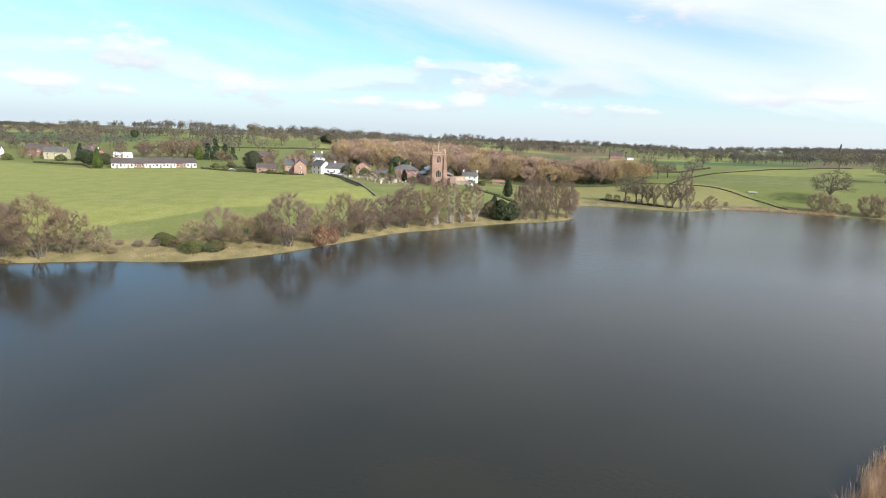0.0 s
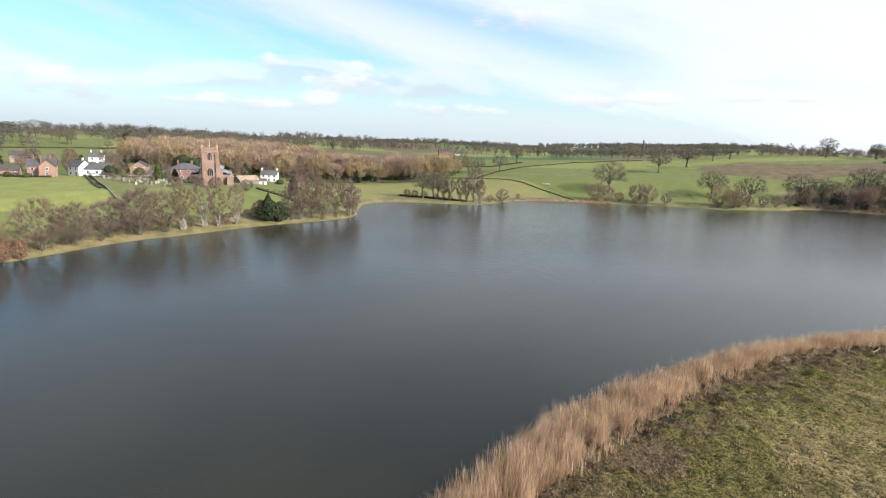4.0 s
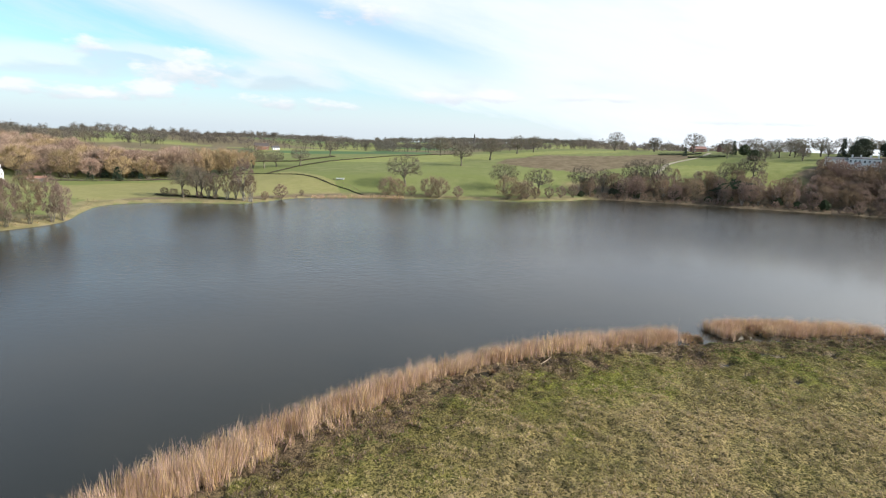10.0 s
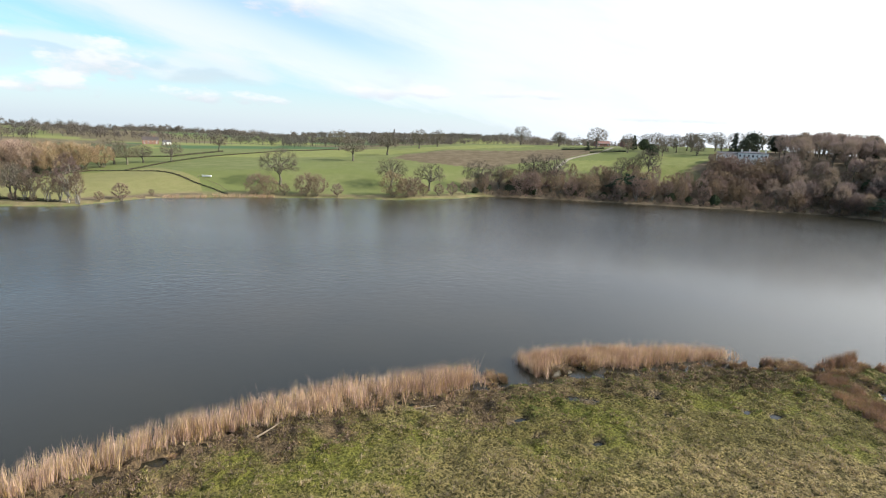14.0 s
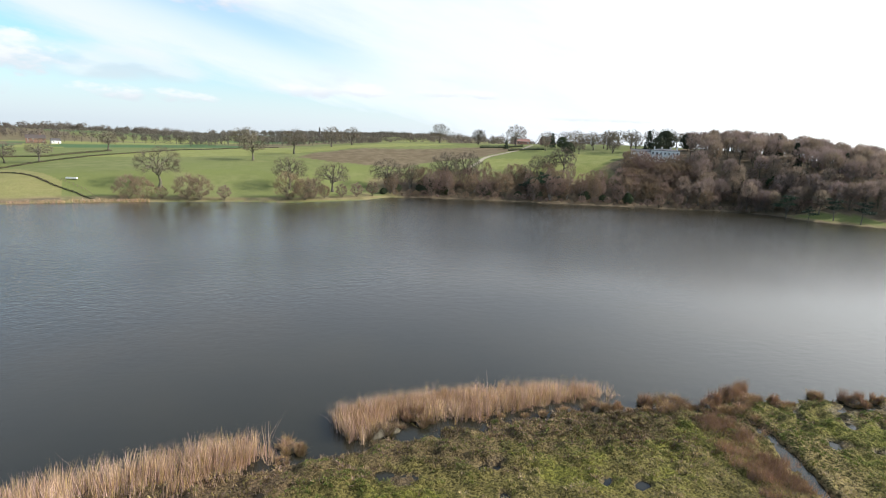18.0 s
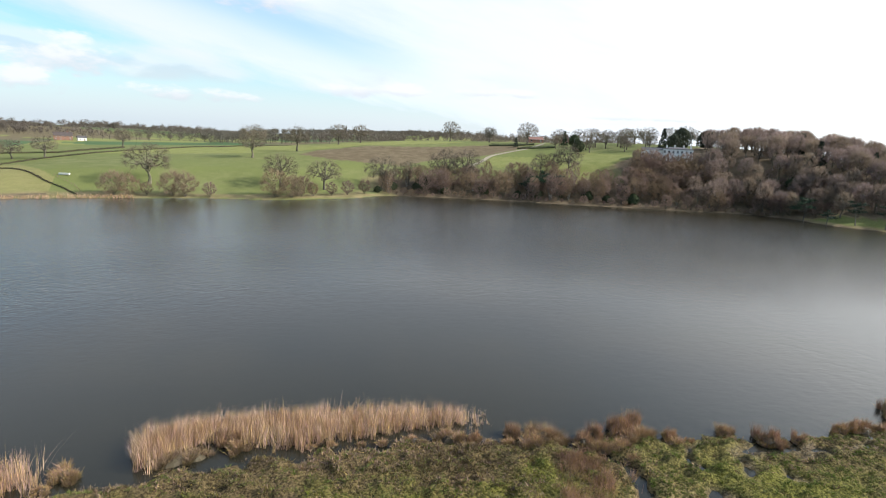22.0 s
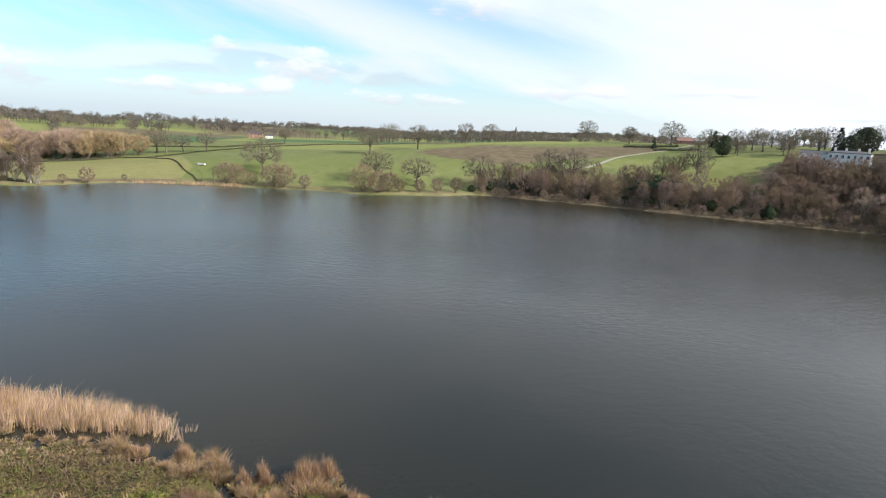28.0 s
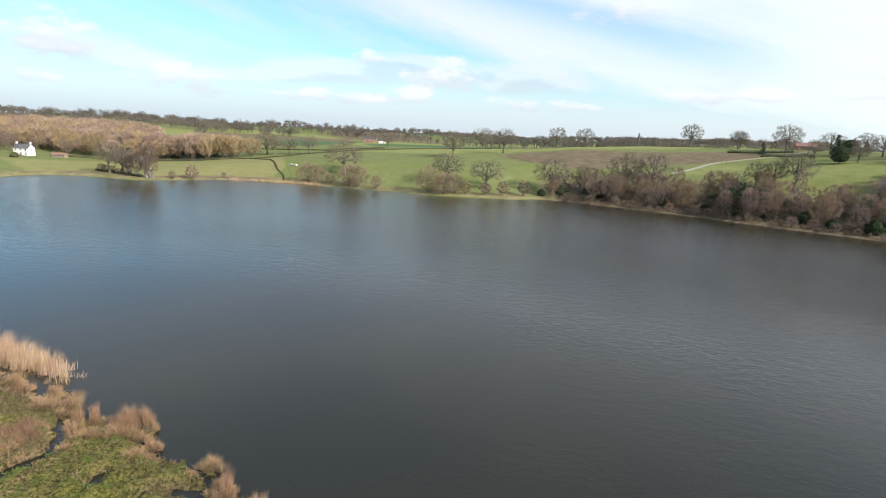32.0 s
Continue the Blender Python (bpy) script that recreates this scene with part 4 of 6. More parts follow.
# The low headland across the water.
for x, y, h in [(72, 303, 17), (80, 301, 14.5), (78, 305, 15)]:
    plant("oak", x, y, h, 0.75)
for x, y, h in [(86, 298, 12.5), (91, 295, 13), (98, 292, 20), (101, 291, 13), (95, 296, 12), (83, 300, 11)]:
    plant("birch", x, y, h, 1.05, "slender bare tree along the headland ditch")
for x, y, h in [(64, 309, 4.2), (68, 306, 4.2), (73, 304, 4), (79, 300, 3.4), (86, 296, 3)]:
    plant("tuft", x, y, h, 1.1, "dark bare thicket along the headland ditch")
plant("tuft", 116, 302, 8)
plant("tuft", 108, 297, 4.5)
plant("tuft", 128, 313, 3)
# Oaks of the park.
for x, y, h in [(190, 329, 20), (248, 313, 17.5), (269, 307, 16.5), (304, 310, 19), (251, 382, 17.5), (286, 404, 17.5), (328, 435, 16),
                (421, 422, 17), (458, 368, 17.5), (276, 480, 18), (190, 540, 15), (113, 430, 17), (100, 455, 13), (129, 432, 12), (442, 396, 13),
                (351, 446, 15), (120, 425, 13), (145, 427, 14)]:
    plant("oak", x, y, h)
# Bushes by the far waterline.
for x, y, h in [(174, 311, 9), (180, 310, 8), (197, 306, 9.5), (202, 304, 9), (240, 293, 11), (247, 291, 9), (252, 293, 8.5)]:
    plant("willow", x, y, h * 1.25, 1.05)
for x, y, h in [(187, 308, 6), (212, 301, 7), (258, 293, 7), (268, 294, 7), (277, 295, 7.5), (288, 298, 8)]:
    plant("tuft", x, y, h)


# ---- woods ----
def fill(key, corners, count, low, high, gap, seed, wide=1.0, label="", avoid=()):
    """Trees at random inside a ring of corners, no two nearer than gap."""
    rng, done = np.random.RandomState(seed), []
    xs, ys = [c[0] for c in corners], [c[1] for c in corners]
    for _ in range(count * 30):
        if len(done) >= count:
            break
        x, y = rng.uniform(min(xs), max(xs)), rng.uniform(min(ys), max(ys))
        if not within(x, y, corners) or any((x - a) ** 2 + (y - b) ** 2 < gap * gap for a, b in done):
            continue
        if any(within(x, y, ring) for ring in avoid):
            continue
        done.append((x, y))
        plant(key, x, y, rng.uniform(low, high), wide * rng.uniform(0.85, 1.15), label)


# Shore belt under the park: bare alders and birches with dark undergrowth.
BELT = [(296, 302), (330, 287), (358, 269), (384, 248), (408, 231), (432, 213), (440, 226), (420, 250), (396, 272), (368, 292), (340, 304), (310, 314)]
fill("alder", BELT, 60, 10, 14.5, 5.0, 101, 0.95, "bare many-stemmed tree in the shore belt")
fill("birch", BELT, 22, 11, 15, 5.5, 102, 1.0)
fill("holly", BELT, 18, 3.5, 6.5, 5.0, 103, 1.1, "dark evergreen undergrowth beneath bare trees")
for x, y, h in [(340, 303, 22), (352, 297, 22), (322, 312, 15), (408, 272, 19), (396, 282, 14), (402, 278, 13.5), (384, 276, 15)]:
    plant("oak", x, y, h, 0.85)
plant("pine", 378, 262, 15)
plant("pine", 384, 257, 13)
plant("pine", 372, 266, 11)
# Low bushes overhanging the water all along the belt.
edge, lean = np.array([(302, 297.5), (330, 283), (358, 265), (384, 244), (408, 227), (432, 208), (456, 191), (464, 177)]), np.random.RandomState(112)
for k in np.arange(0, 6.95, 0.125):
    p = edge[int(k)] + (edge[int(k) + 1] - edge[int(k)]) * (k - int(k)) + np.array([0.59, 0.807]) * lean.uniform(0.2, 1.6)
    plant("tuft", p[0], p[1], lean.uniform(1.6, 4.6), 1.2, "bare brown bush overhanging the water below the wood")
# The wooded slope below the hall.
SLOPE = [(432, 214), (456, 196), (470, 172), (476, 150), (486, 126), (520, 100), (600, 110), (640, 200), (600, 262), (540, 250), (492, 240), (462, 222)]
fill("wood", SLOPE, 285, 11, 16.5, 4.4, 104, 1.25)
fill("alder", [(424, 214), (456, 192), (468, 172), (474, 152), (492, 130), (520, 140), (500, 190), (462, 222), (440, 232)], 75, 6, 11, 4.0, 105, 1.0, "bare many-stemmed tree on the wooded slope")
fill("spruce", SLOPE, 7, 12, 17, 16.0, 106)
fill("holly", [(474, 172), (482, 140), (560, 130), (560, 220), (470, 205)], 10, 4, 7, 9.0, 107, 1.0, "dark evergreen undergrowth beneath bare trees")
for x, y, h in [(463, 163, 12), (469, 143, 11), (457, 150, 9), (472, 132, 11)]:
    plant("pine", x, y, h)
fill("alder", [(432, 246), (446, 252), (458, 238), (470, 226), (462, 216), (440, 226), (424, 240)], 40, 10.5, 13.5, 3.6, 111, 1.0, "bare many-stemmed tree below the white hall")
for x, y, h in [(455, 247, 6), (452, 252, 6), (448, 250, 6), (449, 257, 6.5)]:
    plant("wood", x, y, h, 1.2)
# The pale valley wood behind the church.
VALLEY = [(-50, 402), (10, 388), (55, 392), (95, 398), (108, 415), (72, 430), (22, 448), (-5, 500), (-40, 542), (-140, 545), (-140, 450)]
fill("tanwood", VALLEY, 235, 11, 17.5, 6.2, 108, 1.5)
fill("wood", VALLEY, 8, 12, 16, 14.0, 109, 1.3, "bare brown tree of the dense valley wood")
fill("spruce", [(20, 384), (60, 388), (90, 400), (20, 396)], 6, 7, 9, 9.0, 110, 1.2)
plant("yew", -29, 352, 10, 1.3)
plant("spruce", 36, 383, 8.5, 1.6)


def far_trees():
    """Hedges, hedgerow trees and woods out to the skyline: too many and too small to count."""
    rng = np.random.RandomState(77)
    places = []
    # Hedges along the edges of the far fields, some with trees in them.
    for run, gap in ((0, 190.0), (1, 130.0)):
        for line in range(-30, 40):
            for stretch in range(-24, 34):
                if rng.rand() < (0.66 if run == 0 else 0.80):
                    continue
                k = (stretch + np.arange(0, 1, 0.022)) * 160.0
                trees = 0.13 if rng.rand() < 0.4 else 0.01
                u, v = (np.full(k.shape, line * gap), k) if run == 0 else (k, np.full(k.shape, line * gap))
                x, y = (u - 0.35 * v) / 1.105, (v + 0.3 * u) / 1.105
                far = np.hypot(x - 140, y - 40)
                keep = (far > 560) & (far < 1700) & (np.abs(np.degrees(np.arctan2(x - 140, y - 40)) - 16) < 74)
                for px, py in zip(x[keep] + rng.normal(0, 0.8, keep.sum()), y[keep] + rng.normal(0, 0.8, keep.sum())):
                    places.append((px, py, rng.uniform(9, 16) if rng.rand() < trees else rng.uniform(1.2, 2.4)))
    # Long belts of trees, one behind the other.
    for bearing, far, length, high in [(-36, 1000, 260, 12), (-22, 1250, 300, 13), (-16, 840, 90, 12), (-8, 1050, 240, 13), (-2, 880, 130, 13), (4, 1300, 320, 14),
                                       (8, 760, 170, 15), (13, 980, 260, 14), (17, 700, 140, 15), (22, 860, 240, 15), (27, 1150, 260, 15), (31, 800, 170, 15), (36, 1000, 240, 15), (42, 860, 200, 14), (48, 980, 260, 14),
                                       (55, 760, 190, 14), (63, 840, 200, 13), (72, 760, 200, 13), (81, 820, 220, 13), (-46, 950, 240, 12), (-55, 640, 90, 12), (0, 1800, 700, 14), (30, 1900, 800, 15), (-30, 1800, 700, 14), (55, 1700, 600, 14)]:
        turn = radians(bearing + 90 + rng.normal(0, 7))
        cx, cy = 140 + far * math.sin(radians(bearing)), 40 + far * math.cos(radians(bearing))
        bow = rng.uniform(-0.12, 0.12)
        for k in np.arange(-length / 2, length / 2, 6.0):
            if rng.rand() < 0.16:
                continue
            q = bow * (k * k / length - length / 8)
            places.append((cx + k * math.sin(turn) + q * math.cos(turn) + rng.normal(0, 3), cy + k * math.cos(turn) - q * math.sin(turn) + rng.normal(0, 3), high * rng.uniform(0.55, 1.1)))
    # Copses and shelter belts scattered between the fields.
    for _ in range(60):
        bearing, far = radians(rng.uniform(-62, 92)), rng.uniform(620, 2400)
        length, deep, high, turn = rng.uniform(60, 260) * (0.6 + far / 1500), rng.uniform(6, 22), rng.uniform(10, 18), radians(rng.normal(95, 25)) + bearing
        cx, cy = 140 + far * math.sin(bearing), 40 + far * math.cos(bearing)
        for _ in range(int(length / 4.5)):
            k, q = rng.uniform(-length / 2, length / 2), rng.normal(0, deep)
            places.append((cx + k * math.sin(turn) + q * math.cos(turn), cy + k * math.cos(turn) - q * math.sin(turn), high * rng.uniform(0.6, 1.1)))
    # Trees and hedges along the skyline.
    for turn in np.arange(-62, 95, 0.16):
        clump = math.sin(turn * 0.9) + math.sin(turn * 2.3 + 1) + rng.normal(0, 0.8)
        for _ in range(2 if clump > 0.9 else 1):
            far = 1180 + 70 * math.sin(radians(turn) * 5) + rng.normal(-30, 60)
            places.append((150 + far * math.sin(radians(turn)) + rng.normal(0, 3), 50 + far * math.cos(radians(turn)), rng.uniform(9, 16) if clump > 0.9 or rng.rand() < 0.12 else rng.uniform(1.5, 4)))
    # The broken belt of trees behind the park's crest.
    crest = rounded([(300, 660), (345, 640), (400, 615), (470, 590), (530, 560), (575, 520), (625, 480), (665, 435), (700, 390), (720, 330), (722, 260), (722, 258), (700, 388)], 14)[:150]
    for row in (0, 28, 60):
        for cx, cy in crest:
            if rng.rand() < 0.34:
                places.append((cx + row * 0.6 + rng.normal(0, 5), cy + row * 0.8 + rng.normal(0, 5), rng.uniform(7.5, 13.5)))
    # Woods and copses.
    for cx, cy, rx, ry, count in [(900, 1250, 200, 60, 620), (760, 1240, 90, 30, 160), (60, 980, 80, 20, 60), (-180, 900, 60, 20, 50), (-600, 1300, 160, 40, 120), (340, 1150, 90, 25, 80),
                                  (1000, 700, 90, 30, 110), (900, 480, 70, 30, 90), (840, 250, 60, 40, 80), (-100, 1500, 160, 40, 110), (-470, 640, 30, 14, 34), (-205, 700, 16, 10, 26), (-120, 800, 60, 16, 50), (-350, 690, 20, 10, 8)]:
        for _ in range(count):
            places.append((cx + rng.normal(0, rx), cy + rng.normal(0, ry), rng.uniform(8, 14)))
    # The wooded ridge that closes the view.
    for _ in range(6500):
        bearing, far = radians(rng.uniform(-58, 90)), rng.normal(3100, 70)
        if math.sin(bearing * 37) + math.sin(bearing * 91 + 1.0) + rng.normal(0, 0.5) > -0.6:
            places.append((140 + far * math.sin(bearing), 40 + far * math.cos(bearing), rng.uniform(7, 13) * (1.25 + 0.35 * math.sin(bearing * 53))))
    x, y, tall = np.array(places).T
    keep = np.hypot(x - 140, y - 40) > 540
    x, y, tall = x[keep], y[keep], tall[keep]
    pieces = []
    for low, per in ((True, 12), (False, 80)):
        pick = (tall < 6) == low
        cx, cy, high = x[pick], y[pick], tall[pick]
        cz, n, far = height(cx, cy), int(pick.sum()), np.hypot(cx - 140, cy - 40)
        wide = high * (1.9 if low else rng.uniform(0.7, 1.15, n))
        a = rng.normal(0, 1, (n, per, 3))
        a /= np.linalg.norm(a, axis=-1, keepdims=True)
        r = rng.uniform(0.45, 1.0, (n, per)) * (0.75 + 0.45 * rng.rand(n, per))
        mid, half = (0.5, 0.5) if low else (0.6, 0.42)
        tip = np.stack([cx[:, None] + a[..., 0] * wide[:, None] * 0.5 * r, cy[:, None] + a[..., 1] * wide[:, None] * 0.5 * r, cz[:, None] + high[:, None] * (mid + half * a[..., 2] * r)], -1)
        heart = np.stack([cx, cy, cz + high * (0.4 if low else 0.45)], -1)[:, None]
        loose = rng.normal(0, 1, (n, per, 3))
        base = tip * 0.85 + heart * 0.15 + loose * (high * (0.12 if low else 0.085))[:, None, None]
        side = np.cross(a, rng.normal(0, 1, (n, per, 3)))
        side *= (0.20 + 0.00040 * far)[:, None, None] / (np.linalg.norm(side, axis=-1, keepdims=True) + 1e-6)
        pieces.append(np.stack([base - side, base + side, tip], 2).reshape(-1, 3))
        if not low:
            w = high * 0.028
            o = 0 * w
            foot = np.stack([cx, cy, cz - 0.5], -1)
            pieces.append(np.stack([foot - np.stack([w, o, o], -1), foot + np.stack([w, o, o], -1), foot + np.stack([o, o, high * 0.75], -1)], 1).reshape(-1, 3))
    verts = np.concatenate(pieces)
    data = numpy_mesh("far_trees", verts, np.arange(len(verts)).reshape(-1, 3), M_FAR_TWIG)
    tagged(new("far_trees", data), "hedges and bare woods out to the skyline", "trees", kind="stuff")


M_FAR_TWIG = material("far_twigs", (0.150, 0.124, 0.098), grain=0.004, second=(0.124, 0.112, 0.086), spots=1.0, random_tint=0.1, translucent=0.45)
far_trees()

# Trees on the hill behind the village.
for x, y, h in [(-300, 655, 21), (-281, 648, 11), (-270, 640, 9), (-246, 606, 17), (-240, 600, 12), (-222, 640, 11), (-330, 600, 10), (-405, 500, 13), (-411, 492, 14), (-400, 512, 13), (-395, 506, 12), (-416, 516, 13), (-420, 505, 12),
                (-368, 596, 11), (-205, 660, 13), (-150, 690, 14), (-110, 700, 13), (-60, 720, 15), (-30, 700, 14), (20, 700, 14), (-260, 560, 8), (-190, 560, 9)]:
    plant("oak", x, y, h, 0.95, "bare hedgerow tree on the hill behind the village")
for x, y, h in [(-406, 582, 9), (-214, 676, 12), (-206, 668, 11), (-222, 684, 10), (-300, 560, 6)]:
    plant("holm", x, y, h)


# ---- buildings ----
def window_part(owner, x, y, z, wide, high, side="front", name="window"):
    """A framed window standing 5 cm proud of the wall: frame, pane and bars."""
    def put(a0, a1, z0, z1, near, far):
        shape = Shape()
        if side == "front":
            return shape.box(x + a0, y - far, z + z0, x + a1, y - near, z + z1)
        return shape.box(x + near, y + a0, z + z0, x + far, y + a1, z + z1)
    w, h = wide / 2, high / 2
    frame = put(-w, w, -h, h, 0.0, 0.04)
    frame = part(name, frame, M_FRAME, owner)
    part("pane", put(-w + 0.09, w - 0.09, -h + 0.09, h - 0.09, 0.03, 0.06), M_GLASS, frame)
    part("glazing_bar", put(-0.03, 0.03, -h + 0.05, h - 0.05, 0.05, 0.075), M_FRAME, frame)
    part("sill", put(-w - 0.08, w + 0.08, -h - 0.08, -h, 0.0, 0.12), M_STONE, frame)


def house(name, x, y, turn, wide, deep, eave, ridge, wall, roof, label, rows=2, cols=3, chimneys=(), hip=False, cross=False, side_windows=1, door=True, group="village houses", sink=0.4):
    """A house: its front looks along -y before it is turned; the ridge runs along x, or along y if cross."""
    z = min(ground_at(x, y), ground_at(x + 3, y + 3), ground_at(x - 3, y - 3)) - sink
    ob = thing(name, Matrix.Translation((x, y, z)) @ Matrix.Rotation(radians(turn), 4, "Z"), label, "house", group)
    w, d, eave, ridge = wide / 2, deep / 2, eave + sink, ridge + sink
    body = Shape()
    if hip:
        body.box(-w, -d, 0, w, d, eave)
    elif cross:
        body.prism([(-w, 0), (w, 0), (w, eave), (0, ridge - 0.12), (-w, eave)], -d, d)
    else:
        n = len(body.v)
        for gx in (-w, w):
            body.v += [(gx, -d, 0), (gx, d, 0), (gx, d, eave), (gx, 0, ridge - 0.12), (gx, -d, eave)]
        body.f += [(n, n + 4, n + 3, n + 2, n + 1), (n + 5, n + 6, n + 7, n + 8, n + 9), (n, n + 5, n + 9, n + 4), (n + 1, n + 2, n + 7, n + 6), (n + 4, n + 9, n + 8, n + 3), (n + 3, n + 8, n + 7, n + 2), (n, n + 1, n + 6, n + 5)]
    part("wall", body, wall, ob)
    over, thick = 0.3, 0.16
    if hip:
        top, k = Shape(), max(0.5, w - d)
        for lift in (0.0, thick):
            top.v += [(-w - over, -d - over, eave + lift), (w + over, -d - over, eave + lift), (w + over, d + over, eave + lift), (-w - over, d + over, eave + lift), (-k, 0, ridge + lift), (k, 0, ridge + lift)]
        for o, flip in ((0, True), (6, False)):
            for f in ((0, 1, 5, 4), (1, 2, 5), (2, 3, 4, 5), (3, 0, 4)):
                top.f.append(tuple(o + i for i in (reversed(f) if flip else f)))
        top.f += [(k2, (k2 + 1) % 4, 6 + (k2 + 1) % 4, 6 + k2) for k2 in range(4)]
        part("roof", top, roof, ob)
    else:
        for s in (-1, 1):
            slab = Shape()
            a, b = (w, d) if not cross else (d, w)
            drop = (ridge - eave) / b * over
            for lift in (0.0, thick):
                for along, out, up in ((-a - over, 0, ridge), (a + over, 0, ridge), (a + over, b + over, eave - drop), (-a - over, b + over, eave - drop)):
                    slab.v.append((along, s * out, up + lift) if not cross else (s * out, along, up + lift))
            slab.f = [(0, 1, 2, 3), (7, 6, 5, 4), (0, 4, 5, 1), (1, 5, 6, 2), (2, 6, 7, 3), (3, 7, 4, 0)]
            part("roof_slope", slab, roof, ob)
        part("ridge_tile", Shape().box(*((-w - over, -0.12, ridge + 0.08, w + over, 0.12, ridge + 0.26) if not cross else (-0.12, -d - over, ridge + 0.08, 0.12, d + over, ridge + 0.26))), roof, ob)
    for cx, cy, ch, mat in chimneys:
        stack = part("chimney", Shape().box(cx - 0.45, cy - 0.35, eave - 0.5, cx + 0.45, cy + 0.35, ridge + ch), mat, ob)
        part("chimney_cap", Shape().box(cx - 0.55, cy - 0.45, ridge + ch, cx + 0.55, cy + 0.45, ridge + ch + 0.15), mat, stack)
        for s in (-0.22, 0.22):
            pot = Shape()
            pot.tube([(cx + s, cy, ridge + ch + 0.14), (cx + s, cy, ridge + ch + 0.6)], [0.13, 0.1], 6, True)
            part("chimney_pot", pot, M_BRICK, stack)
    storey = (eave - sink) / rows
    for r in range(rows):
        for c in range(cols):
            px = -w + wide * (c + 0.5) / cols
            if door and r == 0 and c == cols // 2:
                leaf = part("door", Shape().box(px - 0.5, -d - 0.06, sink, px + 0.5, -d, sink + 2.0), M_WOOD, ob)
                part("door_handle", Shape().box(px + 0.32, -d - 0.12, sink + 0.95, px + 0.42, -d - 0.05, sink + 1.05), M_METAL, leaf)
                continue
            window_part(ob, px, -d, sink + storey * (r + 0.55), 1.15, min(1.5, storey * 0.55))
        for c in range(side_windows):
            window_part(ob, w, -d + deep * (c + 0.5) / side_windows, sink + storey * (r + 0.55), 1.0, min(1.4, storey * 0.5), "side")
    gutter = Shape()
    gutter.tube([(-w, -d - over, eave - 0.05), (w, -d - over, eave - 0.05)], [0.06, 0.06], 5)
    if not cross:
        part("gutter", gutter, M_METAL, ob)
    return ob


def church():
    """A red sandstone tower with battlements, stair turret and flagpole; a low nave and aisle behind."""
    x, y = -27.0, 266.5
    z = ground_at(x, y) - 0.6
    ob = thing("church", Matrix.Translation((x, y, z)) @ Matrix.Rotation(radians(12), 4, "Z"), "red sandstone church with a battlemented west tower and flagpole", "church")
    part("tower_base", Shape().box(-3.7, -3.7, 0, 3.7, 3.7, 1.4), M_SAND, ob)
    tower = Shape()
    for a, b, h in ((3.45, 1.4, 6.2), (3.3, 6.2, 11.2), (3.15, 11.2, 16.3)):
        tower.box(-a, -a, b, a, a, h)
    tower = part("tower", tower, M_SAND, ob)
    for h, a in ((6.2, 3.55), (11.2, 3.4), (15.6, 3.35)):
        part("string_course", Shape().box(-a, -a, h - 0.12, a, a, h + 0.16), M_STONE_RED, tower)
    for sx in (-1, 1):
        for sy in (-1, 1):
            butt = Shape()
            for w, b, h in ((1.15, 0, 5.5), (0.95, 5.5, 10.5), (0.7, 10.5, 14.8)):
                butt.box(min(sx * 3.0, sx * (3.0 + w)), min(sy * 2.35, sy * 3.2), b, max(sx * 3.0, sx * (3.0 + w)), max(sy * 2.35, sy * 3.2), h)
                butt.box(min(sx * 2.35, sx * 3.2), min(sy * 3.0, sy * (3.0 + w)), b, max(sx * 2.35, sx * 3.2), max(sy * 3.0, sy * (3.0 + w)), h - 0.02)
            part("buttress", butt, M_SAND, tower)
            pin = Shape()
            pin.tube([(sx * 3.0, sy * 3.0, 16.3), (sx * 3.0, sy * 3.0, 17.7), (sx * 3.0, sy * 3.0, 18.6)], [0.32, 0.28, 0.03], 4)
            part("pinnacle", pin, M_STONE_RED, tower)
    for k in range(5):
        a = -2.5 + k * 1.25
        for q in range(4):
            merlon = Shape()
            p = {0: (a - 0.36, -3.2, a + 0.36, -2.85), 1: (a - 0.36, 2.85, a + 0.36, 3.2), 2: (-3.2, a - 0.36, -2.85, a + 0.36), 3: (2.85, a - 0.36, 3.2, a + 0.36)}[q]
            part("merlon", merlon.box(p[0], p[1], 16.28, p[2], p[3], 17.25), M_SAND, tower)
    part("tower_roof", Shape().box(-2.9, -2.9, 16.2, 2.9, 2.9, 16.45), M_LEAD, tower)
    pole = Shape()
    pole.tube([(0, 0, 16.4), (0, 0, 19.5), (0, 0, 22.0)], [0.10, 0.08, 0.05], 6, True)
    part("flagpole", pole, M_PAINT, ob)

    def arched(cx, base, wide, tall, front, name, face="front"):
        outline = [(cx - wide / 2, base), (cx + wide / 2, base)]
        for s in range(9):
            a = math.pi * s / 8
            outline.append((cx + wide / 2 * math.cos(a), base + tall - wide * 0.62 + wide * 0.62 * math.sin(a) ** 0.8))
        hood = [(cx + (px - cx) * 1.25, base + (pz - base) * 1.08 - 0.1) for px, pz in outline]
        def lay(line, near, far):
            shape = Shape().prism(line, -far, -near)
            if face == "side":
                shape.v = [(-py, px, pz) for px, py, pz in shape.v]
            return shape
        surround = part(name, lay(hood, front, front + 0.10), M_STONE_RED, tower if face == "front" else ob)
        part("dark_opening", lay(outline, front + 0.05, front + 0.13), M_GLASS, surround)
        for m in (-wide / 6, wide / 6):
            part("mullion", lay([(cx + m - 0.06, base), (cx + m + 0.06, base), (cx + m + 0.06, base + tall * 0.9), (cx + m - 0.06, base + tall * 0.9)], front + 0.12, front + 0.17), M_STONE_RED, surround)

    arched(0.0, 11.9, 1.7, 3.0, 3.15, "belfry_window")
    arched(0.0, 5.0, 2.3, 3.2, 3.45, "west_window")
